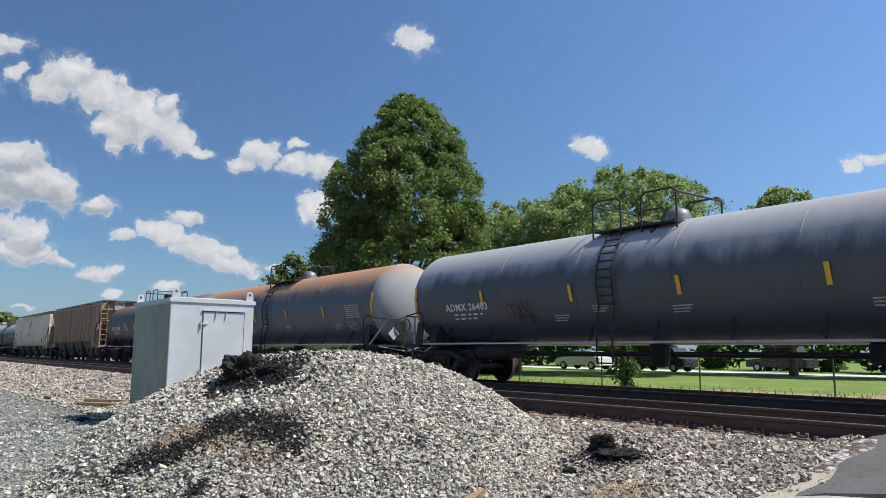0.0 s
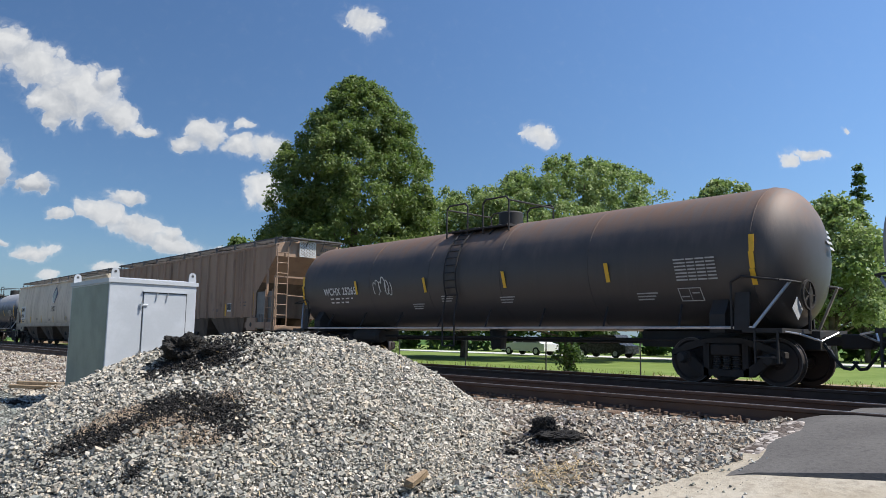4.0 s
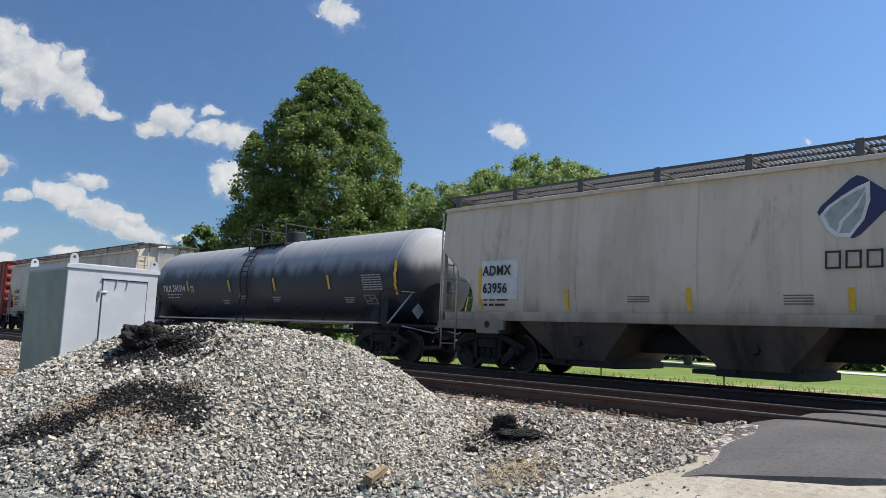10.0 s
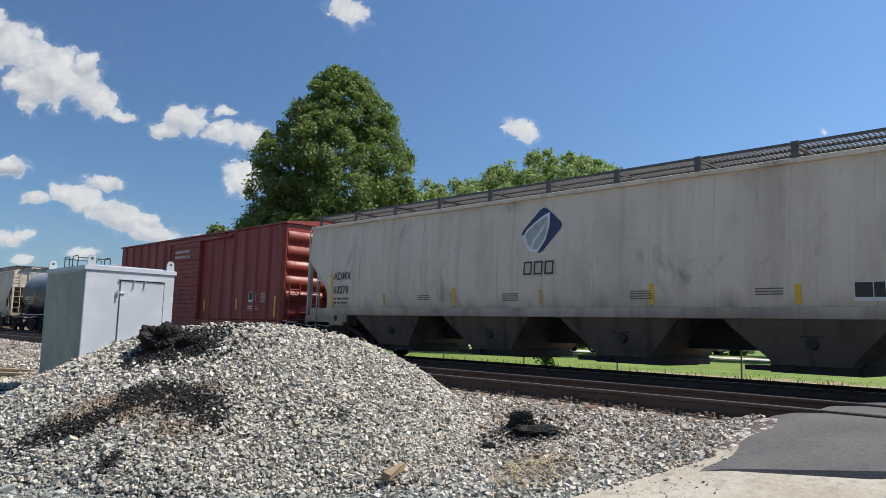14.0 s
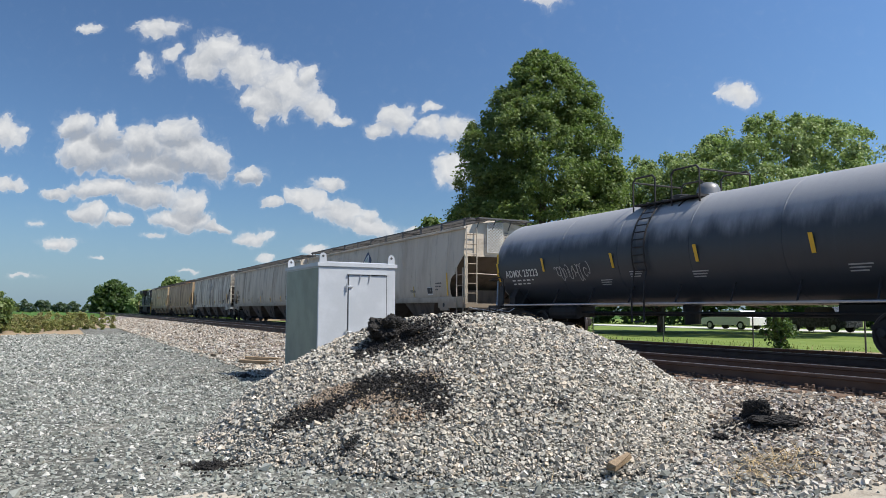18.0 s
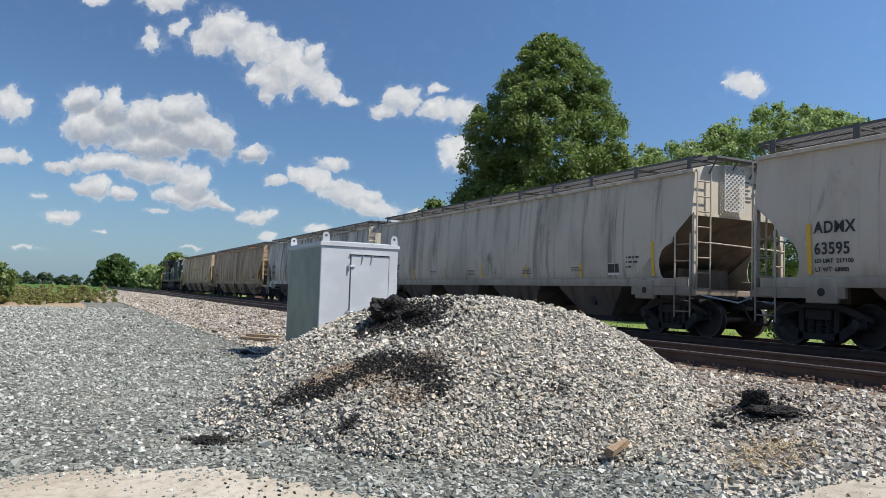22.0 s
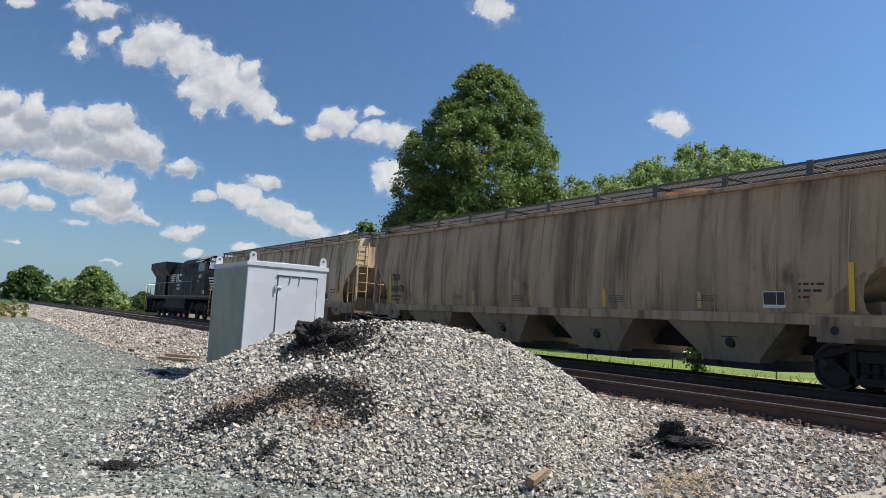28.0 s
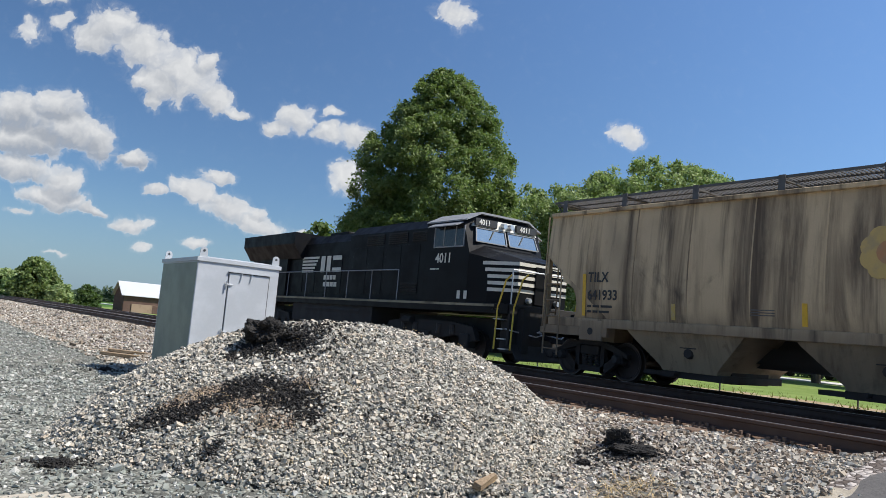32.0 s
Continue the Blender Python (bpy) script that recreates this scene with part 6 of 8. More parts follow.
    if weights:
        for i, (a, b) in enumerate(zip(("LD LMT", "LT WT"), weights)):
            writing(a + "  " + b, 0.085, small, car, on(y_text, 1.70 - i * 0.17, 0.1, 0.009), "lettering")
    else:
        stencil_bars(car, 0, 0, 0, [(0.12, 0.2, 0.34), (0.12, 0.15, 0.3)], 0.055, 0.07, small).matrix_basis = on(y_text, 1.74, 0.1)
    if not mark:
        for z in (1.87, 2.29):
            stencil_bars(car, 0, 0, 0, [(0.16, 0.16, 0.16, 0.16)], 0.22, 0.05, text_mat).matrix_basis = on(y_text, z + 0.22, 0.1)
    if ribbed:
        strips = [(7.26, 0.94), (4.86, 0.49), (1.70, 0.45), (-1.46, 0.45), (-4.62, 0.45), (-6.88, 0.88)]
    else:
        strips = [(ml - 2.20, 1.0)] + [(ml - 4.76 - i * 2.85, rng.uniform(0.33, 0.46)) for i in range(5)] + [(-ml + 2.24, 0.88)]
    for i, (y, h) in enumerate(strips):
        worn = not ribbed and 0 < i < len(strips) - 1 and rng.random() < 0.45
        strip_mark(car, 0, 0, 0, h, 0.10, 0, M_OLDYELLOW if worn else M_YELLOW).matrix_basis = on(y, sill + 0.08, h)
    q = part("data_panel", box(fresh(), 0, 0.48, 0, 0.32, 0, 0.004), M_WHITE, car, "white-edged inspection panel")
    q.matrix_basis = on(-4.82 if ribbed else -ml + 3.96, sill + (0.24 if ribbed else 0.12), 0.32)
    bm = fresh()
    for a, b in ((0.015, 0.285), (0.30, 0.465)):
        box(bm, a, b, 0.06, 0.305, 0.004, 0.007)
    part("dark_square", bm, M_BLACKPAINT, q)
    stencil_bars(car, 0, 0, 0, [(0.05, 0.1, 0.06, 0.14), (0.05, 0.14, 0.16), (0.04, 0.12)], 0.045, 0.08, small).matrix_basis = on(-ml + 3.2, sill + 0.60, 0.3)
    for y, n in ((-ml + 5.6, 3), (-ml + 8.2, 4), (1.2, 4), (4.3, 3)):
        stencil_bars(car, 0, 0, 0, [(0.5,)] * n, 0.02, 0.03, M_FADED).matrix_basis = on(y, sill + 0.36, 0.2)
    if logo == "diamond":
        emblem(car, on(0.04, 2.63, 1.16, 0.01) @ pose(0, 0.58, 0), 0.56, M_NAVY, M_WHITE)
    if logo == "faded":
        emblem(car, on(-0.5, 2.52, 1.16, 0.01) @ pose(0, 0.58, 0), 0.55, M_OLDGREY, M_PANEL)
    if logo == "sun":
        bm = fresh()
        for k in range(9):
            a = 2 * math.pi * k / 9
            lathe(bm, [(0, 0.0), (0, 0.2), (0.005, 0.2), (0.005, 0.0)], "z", 14, (0.30 * math.cos(a), 0.30 * math.sin(a), 0.0004 * k))
        ob = part("sun_emblem", bm, M_SUNYELLOW, car, "faded yellow sun emblem")
        ob.matrix_basis = on(1.8, 2.35, 0.9) @ pose(0, 0.45, 0)
        bm = lathe(fresh(), [(0.012, 0.0), (0.012, 0.21), (0.016, 0.21), (0.016, 0.0)], "z", 20)
        part("sun_disc", bm, M_SUNORANGE, ob, "orange disc")
        bm = fresh()
        yy = 0.6
        for ww, hh in ((0.26, 0.36), (0.2, 0.25), (0.16, 0.25), (0.2, 0.25), (0.26, 0.36), (0.2, 0.25), (0.2, 0.25)):
            box(bm, yy, yy + ww, -0.2, -0.2 + hh, 0.0, 0.005)
            yy += ww + 0.07
        yy += 0.25
        for k in range(6):
            box(bm, yy, yy + 0.2, -0.2, 0.1, 0.0, 0.005)
            yy += 0.28
        nb = part("name_bars", bm, M_SUNORANGE, car, "faded orange bars beside the sun")
        nb.matrix_basis = on(1.8, 2.35, 0.9) @ pose(0, 0.45, 0)
    return car


M_SUNYELLOW = plain("faded_yellow_paint", (0.58, 0.40, 0.13), 0.6, 0.0, 0.85, 3.0, (0.34, 0.28, 0.18))
M_SUNORANGE = plain("faded_orange_paint", (0.50, 0.24, 0.10), 0.6, 0.0, 0.85, 3.0, (0.34, 0.28, 0.18))


def tank_car(label, low, length, paint, mark, number, seed=1, style="hoops", radius=1.44, dome="round", graffiti=None, panel=True, head_paint=None, inset=0.62, fit=(6.9, 2.16, 0.23, 2.1)):
    """A tank car: shell with dished heads, saddle, side walk, centre platform with rails, ladder, end rails."""
    car = start_car("tank_car", label, "tank car", low, length)
    half = length / 2 - inset
    zc = radius + 1.04
    head = 0.72
    prof = [(-half, 0.02)]
    for i in range(1, 9):
        a = math.pi / 2 * i / 8
        prof.append((-half + head * (1 - math.cos(a)), radius * math.sin(a) ** 0.9))
    prof += [(-half + head + 0.02, radius)]
    prof += [(-p[0], p[1]) for p in reversed(prof)]
    bm = lathe(fresh(), prof, "y", 56, (0, 0, zc))
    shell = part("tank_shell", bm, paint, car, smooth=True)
    shell.data.materials.append(head_paint or paint)
    shell.data.polygons.foreach_set("material_index", [1 if abs(p.center.y) > half - head - 0.01 else 0 for p in shell.data.polygons])
    for y in (-half + head, -half * 0.48, -half * 0.16, half * 0.16, half * 0.48, half - head):
        bm = lathe(fresh(), [(y - 0.02, radius - 0.02), (y - 0.012, radius + 0.007), (y + 0.012, radius + 0.007), (y + 0.02, radius - 0.02)], "y", 56, (0, 0, zc))
        part("weld_hoop", bm, paint, car, smooth=True)
    # heads' saddles and sills
    for s in (-1, 1):
        yb = s * (length / 2 - 2.06)
        bm = loft(fresh(), [[(-1.35, yb + o, 1.0), (1.35, yb + o, 1.0), (1.35, yb + o, 1.35), (1.1, yb + o, 1.75), (-1.1, yb + o, 1.75), (-1.35, yb + o, 1.35)] for o in (-0.16, 0.16)])
        part("saddle", bm, M_STEEL, car)
        bm = box(fresh(), -0.24, 0.24, min(yb - s * 2.4, s * (length / 2 - 0.6)), max(yb - s * 2.4, s * (length / 2 - 0.6)), 0.70, 1.05, 0.01)
        part("stub_sill", bm, M_STEEL, car)
        ye = s * (length / 2 - 0.75)
        bm = box(fresh(), -1.5, 1.5, min(ye - s * 0.75, ye), max(ye - s * 0.75, ye), 1.0, 1.08)
        part("end_platform", bm, M_STEEL, car)
        rail = [(-1.48, ye - s * 0.95, 1.05), (-1.48, ye - s * 0.95, 1.95), (-1.48, ye - s * 0.75, 2.05), (-1.48, ye - s * 0.05, 1.95), (-1.2, ye, 1.95), (1.2, ye, 1.95), (1.48, ye - s * 0.05, 1.95), (1.48, ye - s * 0.95, 2.0), (1.48, ye - s * 0.95, 1.05)]
        part("end_rail", pipe(fresh(), rail, 0.022, 8), M_STEEL if style != "grey" else M_ZINC, car)
        part("rail_stay", pipe(fresh(), [(-1.48, ye - s * 0.55, 1.08), (-1.1, ye, 1.95)], 0.03, 6), M_ZINC, car)
        part("rail_stay", pipe(fresh(), [(1.48, ye - s * 0.55, 1.08), (1.1, ye, 1.95)], 0.03, 6), M_ZINC, car)
        ladder(car, M_STEEL, -1.5, ye - s * 0.3, 0.45, 1.05, 0.42, 2, "y", "sill_step")
        for sx in (-1, 1):
            bm = loft(fresh(), [[(sx * 1.45, yb + s * 0.55 + o, 1.05), (sx * 1.5, yb + s * 0.55 + o, 1.05), (sx * 1.42, yb + s * 0.55 + o, 1.75), (sx * 1.36, yb + s * 0.55 + o, 1.75)] for o in (-0.14, 0.14)])
            part("saddle_web", bm, M_STEEL, car)
        add_coupler(car, s * (length / 2 - 0.62), s)
        add_truck(car, s * (length / 2 - 2.06))
        if s < 0:
            bm = lathe(fresh(), [(ye - 0.12, 0.25), (ye - 0.12, 0.29), (ye - 0.08, 0.29), (ye - 0.08, 0.25)], "y", 18, (-0.55, 0, 1.72), True)
            for a in range(5):
                t = 2 * math.pi * a / 5
                rod(bm, (-0.55, ye - 0.1, 1.72), (-0.55 + 0.26 * math.cos(t), ye - 0.1, 1.72 + 0.26 * math.sin(t)), 0.015, 4)
            rod(bm, (-0.55, ye - 0.1, 1.72), (-0.55, ye - 0.1, 1.05), 0.03, 6)
            part("brake_wheel", bm, M_TRUCK, car)
    # side walk and its brackets
    for sx in (-1, 1):
        part("side_rail", rod(fresh(), (sx * 1.46, -length / 2 + 1.3, 1.09), (sx * 1.46, length / 2 - 1.3, 1.09), 0.028, 6), M_ZINC if sx < 0 else M_STEEL, car)
        for k in range(8):
            y = -half + 2.2 + k * (2 * half - 4.4) / 7
            part("rail_bracket", rod(fresh(), (sx * 1.46, y, 1.09), (sx * (radius * 0.78), y + 0.12, zc - radius * 0.64), 0.022, 5), M_STEEL, car)
    bm = fresh()
    rod(bm, (-0.5, -half + 2, 0.86), (-0.5, half - 2, 0.86), 0.03, 6)
    rod(bm, (0.25, -half + 2, 0.80), (0.25, half - 2, 0.80), 0.04, 6)
    lathe(bm, [(-0.75, 0.0), (-0.75, 0.18), (-0.6, 0.22), (0.5, 0.22), (0.65, 0.18), (0.65, 0.0)], "y", 14, (-0.62, half - 3.4, 0.86))
    part("brake_rigging", bm, M_STEEL, car)
    bm = lathe(fresh(), [(0.55, 0.0), (0.55, 0.2), (1.12, 0.26), (1.2, 0.0)], "z", 12)
    part("bottom_outlet", bm, M_STEEL, car)
    # top fittings
    zt = zc + radius
    if dome == "round":
        bm = lathe(fresh(), [(zt - 0.15, 0.30), (zt + 0.16, 0.30), (zt + 0.28, 0.24), (zt + 0.34, 0.12), (zt + 0.36, 0.0)], "z", 18, (0.1, -0.55, 0))
        part("manway", bm, M_FITTING, car, "domed fitting cover", True)
        bm = lathe(fresh(), [(zt - 0.15, 0.26), (zt + 0.12, 0.26), (zt + 0.14, 0.22), (zt + 0.14, 0.0)], "z", 16, (0.1, 0.4, 0))
        part("manway_cover", bm, M_STEEL, car, "", True)
    else:
        bm = lathe(fresh(), [(zt - 0.15, 0.34), (zt + 0.36, 0.34), (zt + 0.40, 0.30), (zt + 0.40, 0.0)], "z", 18, (0.1, -0.35, 0))
        part("manway", bm, M_STEEL, car, "drum-shaped fitting cover", True)
    bm = fresh()
    for x in (-0.62, 0.62):
        box(bm, x - 0.3, x + 0.3, -1.15, 1.15, zt - 0.16, zt - 0.12)
        for k in range(8):
            box(bm, x - 0.3, x + 0.3, -1.15 + k * 0.3, -1.12 + k * 0.3, zt - 0.12, zt - 0.09)
    part("platform", bm, M_STEEL, car, "grated platform round the fittings")
    for x in (-0.9, 0.9):
        for y0, y1 in ((-1.2, -0.25), (0.35, 1.2)):
            top = zt + 0.62
            part("guard_rail", pipe(fresh(), [(x, y0, zt - 0.3), (x, y0, top - 0.1), (x, y0 + 0.1, top), (x, y1 - 0.1, top), (x, y1, top - 0.1), (x, y1, zt - 0.3)], 0.026, 6), M_STEEL, car)
    for y in (-1.2, 1.2):
        part("guard_rail", pipe(fresh(), [(-0.9, y, zt + 0.52), (0.9, y, zt + 0.52)], 0.024, 6), M_STEEL, car)
    # ladder bowed over the shell
    bm = fresh()
    lad = 0.4
    arc = [(-(radius + 0.07) * math.cos(a), zc + (radius + 0.07) * math.sin(a)) for a in np.linspace(-0.35, 1.15, 12)]
    pts_z = [(-1.52, 0.62), (-1.53, 1.4)] + arc
    for dy in (-0.23, 0.23):
        pipe(bm, [(x, lad + dy, z) for x, z in pts_z], 0.024, 5)
    for x, z in pts_z[0:1] + arc:
        rod(bm, (x, lad - 0.23, z), (x, lad + 0.23, z), 0.018, 5)
    part("ladder", bm, M_STEEL, car, "bowed side ladder")
    for y in (-0.55, 0.75):
        bm = pipe(fresh(), [(-(radius + 0.02) * math.cos(a), y + 0.0, zc + (radius + 0.02) * math.sin(a)) for a in np.linspace(0.85, 1.3, 5)], 0.02, 5)
        part("hose_rail", bm, M_STEEL, car)
    # markings

    def on_shell(y, phi):
        a = radians(phi)
        return side(-(radius + 0.008) * math.cos(a), y, zc + (radius + 0.008) * math.sin(a), phi)

    def flat_on(name, bm, material, y, phi, lbl=""):
        ob = part(name, bm, material, car, lbl)
        ob.matrix_basis = on_shell(y, phi)
        return ob

    for y, phi, h in ((half - 0.62, -24, 0.95), (4.84, -14, 0.42), (1.55, -16, 0.42), (-1.5, -16, 0.42), (-4.6, -16, 0.42), (-half + 0.72, -24, 0.95)):
        steps = max(1, int(h / 0.3))
        for k in range(steps):
            ph = phi + math.degrees(h / radius) * (k + 0.0) / steps
            flat_on("reflector_strip", box(fresh(), 0, 0.10, 0, h / steps + 0.005, 0, 0.006), M_YELLOW, y, ph)
    # fit: where the reporting mark begins, its foot's height, its letters' height and the length of the line
    ty, tz, th, tl = fit
    t_phi = math.degrees(math.asin((tz - zc) / radius))
    ob = writing(mark + " " + number, th, M_WHITE, car, Matrix(), "lettering", "", 1.12)
    ob.matrix_basis = on_shell(ty, t_phi) @ Matrix.Diagonal((tl / ob.dimensions.x if ob.dimensions.x else tl / 2.0, 1, 1, 1))
    for k, ws in enumerate([(0.3, 0.35, 0.2, 0.3, 0.15), (0.25, 0.32, 0.2, 0.3)]):
        bm = fresh()
        x = 0.12
        for wd in ws:
            wd *= 0.8
            box(bm, x, x + wd * 0.8, -0.045, 0.0, 0, 0.003)
            x += wd + 0.06
        flat_on("stencil_bar", bm, M_WHITE, ty - 0.2, t_phi - 4 - k * 5)
    if not graffiti:
        bm = fresh()
        for a in ((0, 0.25, 0, 0.018), (0, 0.25, 0.232, 0.25), (0, 0.018, 0, 0.25), (0.232, 0.25, 0, 0.25), (0.06, 0.19, 0.18, 0.21)):
            box(bm, a[0], a[1], a[2], a[3], 0, 0.004)
        sq = flat_on("plate_square", bm, M_WHITE, 4.56, t_phi - 2)
        writing("C", 0.09, M_WHITE, sq, pose(0.085, 0.05, 0.001), "lettering")
    if panel:
        bm = fresh()
        for r in range(7):
            for a, b in ((0, 0.28), (0.31, 0.5), (0.53, 0.74), (0.77, 0.98)):
                box(bm, a * 0.9, b * 0.9, r * 0.07, r * 0.07 + 0.03, 0, 0.004)
        tagged(flat_on("data_panel", bm, M_PANEL, -6.3, -18, "white ruled data panel"), "white ruled data panel", kind="stuff")
        bm = fresh()
        for a in ((0, 0.5, 0, 0.02), (0, 0.5, 0.30, 0.32), (0, 0.02, 0, 0.32), (0.48, 0.5, 0, 0.32), (0.24, 0.25, 0, 0.32), (0.04, 0.2, 0.1, 0.13), (0.29, 0.45, 0.18, 0.21)):
            box(bm, a[0], a[1], a[2], a[3], 0, 0.004)
        flat_on("plate_square", bm, M_PANEL, -6.3, -36)
    for y, phi in ((0.9, -22), (-1.3, -26), (-5.3, -28), (2.2, -30)):
        bm = fresh()
        for r in range(3):
            box(bm, 0, 0.5 - 0.06 * r, -r * 0.07, -r * 0.07 + 0.03, 0, 0.003)
        flat_on("stencil_bar", bm, M_PANEL, y, phi)
    if graffiti:
        gm, gy, gphi, gw, gh = graffiti
        g = scrawl(car, 0, 0, 0, gw, gh, gm, seed, 0, max(5, int(gw / 0.14)), 0.014)
        g.matrix_basis = on_shell(gy, gphi)
    # head lettering on the leading end
    m = pose(0, -half + 0.30, zc + 0.45, 90, 0, 0) @ pose(0.25, 0, 0.06)
    hd = fresh()
    for r in range(4):
        box(hd, 0, 0.6 - 0.1 * r, -r * 0.14, -r * 0.14 + 0.07, 0, 0.01)
    h = part("head_stencil", hd, M_PANEL, car)
    h.matrix_basis = pose(0.35, -half + 0.11, zc + 0.55, 68, 0, 8)
    bm = loft(fresh(), [[(0.22 * a, o, 0.22 * b) for a, b in ((0, 1), (1, 0), (0, -1), (-1, 0))] for o in (-0.006, 0.006)])
    pl = part("placard", bm, M_PANEL, car, "diamond hazard placard")
    pl.location = (-0.9, -length / 2 + 0.72, 1.45)
    return car


M_PANEL = plain("grey_white_stencil", (0.45, 0.45, 0.44), 0.65, 0.0, 0.4, 8.0, (0.2, 0.2, 0.2))
M_FITTING = plain("grey_fitting_cover", (0.2, 0.2, 0.2), 0.5, 0.3)


def box_car(label, low, length, paint):
    """A ribbed box car with a sliding door and corrugated ends."""
    car = start_car("box_car", label, "box car", low, length)
    half = length / 2 - 0.78
    w, z0, z1 = 1.46, 1.02, 4.36
    part("body", box(fresh(), -w, w, -half, half, z0, z1, 0.02), paint, car)
    part("roof", loft(fresh(), [[(-w - 0.06, y, z1), (w + 0.06, y, z1), (w + 0.06, y, z1 + 0.06), (0, y, z1 + 0.22), (-w - 0.06, y, z1 + 0.06)] for y in (-half - 0.08, half + 0.08)]), paint, car)
    door_y0, door_y1 = -1.25, 1.68
    for y in [2.51 + 0.886 * i for i in range(6)] + [-2.10 - 0.875 * i for i in range(7)]:
        for s in (-1, 1):
            bm = loft(fresh(), [[(s * w, y - 0.09, z), (s * (w + 0.06), y - 0.04, z), (s * (w + 0.06), y + 0.04, z), (s * w, y + 0.09, z)] for z in (z0 - 0.02, z1 - 0.02)])
            part("side_post", bm, paint, car)
    for s in (-1, 1):
        bm = box(fresh(), min(s * w, s * (w + 0.08)), max(s * w, s * (w + 0.08)), -half, half, z0 - 0.34, z0 - 0.02, 0.01)
        part("side_sill", bm, paint, car)
        bm = box(fresh(), min(s * w, s * (w + 0.10)), max(s * w, s * (w + 0.10)), door_y0, door_y1, z0 - 0.02, z1 - 0.22, 0.01)
        door = part("door", bm, paint, car)
        for i in range(17):
            z = z0 + 0.12 + i * 0.175
            bm = loft(fresh(), [[(s * (w + 0.10), y, z - 0.05), (s * (w + 0.135), y, z - 0.015), (s * (w + 0.135), y, z + 0.015), (s * (w + 0.10), y, z + 0.05)] for y in (door_y0 + 0.15, door_y1 - 0.15)])
            part("door_rib", bm, paint, door)
        for yy in (door_y0 + 0.06, door_y1 - 0.06):
            part("door_post", box(fresh(), min(s * (w + 0.1), s * (w + 0.15)), max(s * (w + 0.1), s * (w + 0.15)), yy - 0.05, yy + 0.05, z0 - 0.02, z1 - 0.22), paint, door)
        bm = box(fresh(), min(s * w, s * (w + 0.17)), max(s * w, s * (w + 0.17)), door_y0 - 2.6, door_y1 + 0.2, z1 - 0.22, z1 - 0.14)
        part("door_track", bm, paint, car)
        end = s * half
        for i in range(6):
            z = z0 + 0.28 + i * 0.52
            bm = loft(fresh(), [[(x, end, z - 0.20), (x, end + s * k, z - 0.10), (x, end + s * k * 1.25, z), (x, end + s * k, z + 0.10), (x, end, z + 0.20)] for x, k in ((-w + 0.06, 0.02), (-w + 0.2, 0.10), (w - 0.2, 0.10), (w - 0.06, 0.02))])
            part("end_rib", bm, paint, car, smooth=True)
        if s < 0:
            bm = lathe(fresh(), [(end - 0.34, 0.25), (end - 0.34, 0.29), (end - 0.30, 0.29), (end - 0.30, 0.25)], "y", 18, (0.35, 0, 2.0), True)
            for a in range(5):
                t = 2 * math.pi * a / 5
                rod(bm, (0.35, end - 0.32, 2.0), (0.35 + 0.26 * math.cos(t), end - 0.32, 2.0 + 0.26 * math.sin(t)), 0.016, 4)
            rod(bm, (0.35, end - 0.32, 2.0), (0.35, end, 2.0), 0.04, 6)
            part("brake_wheel", bm, paint, car)
            part("brake_housing", box(fresh(), 0.15, 0.55, end - 0.26, end, 1.62, 2.16, 0.03), paint, car)
            part("end_grab", pipe(fresh(), [(-0.9, end, 1.9), (-0.9, end - 0.22, 1.9), (0.05, end - 0.22, 1.9), (0.05, end, 1.9)], 0.018), paint, car)
            part("end_grab", pipe(fresh(), [(-0.9, end, 1.45), (-0.9, end - 0.22, 1.45), (0.05, end - 0.22, 1.45), (0.05, end, 1.45)], 0.018), paint, car)
            for i, wd in enumerate((0.55, 0.42, 0.36)):
                part("stencil_bar", box(fresh(), -0.15, -0.15 + wd, end - 0.145, end - 0.135, 3.82 - i * 0.52, 3.87 - i * 0.52), M_WHITE, car)
        ladder(car, paint, -w - 0.09, end - s * 0.38, 0.5, 0.72, 0.40, 1, "y", "side_step")
        ladder(car, paint, -w + 0.35, end + s * 0.12, 0.9, 2.3, 0.42, 4, "x", "end_ladder")
        part("end_platform", box(fresh(), -1.0, 1.0, min(end, end + s * 0.3), max(end, end + s * 0.3), 1.05, 1.09), M_GRATE, car)
        add_coupler(car, s * (length / 2 - 0.62), s)
        add_truck(car, s * (length / 2 - 2.06))
    part("centre_sill", box(fresh(), -0.3, 0.3, -half, half, 0.72, 1.0), M_STEEL, car)
    bm = rod(fresh(), (-0.7, -half + 3.6, 0.78), (-0.7, half - 3.6, 0.78), 0.035)
    lathe(bm, [(-0.6, 0.0), (-0.6, 0.17), (0.4, 0.19), (0.4, 0.0)], "y", 12, (-0.8, 2.2, 0.8))
    part("brake_rigging", bm, M_STEEL, car)
    xs = -w - 0.012
    for j, (a, b) in enumerate((("AT", "71"), ("W", "88"))):
        writing(a, 0.28, M_WHITE, car, side(xs, 6.66 - j * 0.90, 2.16), "lettering")
        writing(b, 0.28, M_WHITE, car, side(xs, 6.62 - j * 0.86, 1.73), "lettering")
    for j, (a, b) in enumerate((("LD LMT", "LT WT"), ("158000", "62000"))):
        writing(a, 0.075, M_WHITE, car, side(xs, 6.62 - j * 0.88, 1.50), "lettering")
        writing(b, 0.075, M_WHITE, car, side(xs, 6.62 - j * 0.88, 1.36), "lettering")
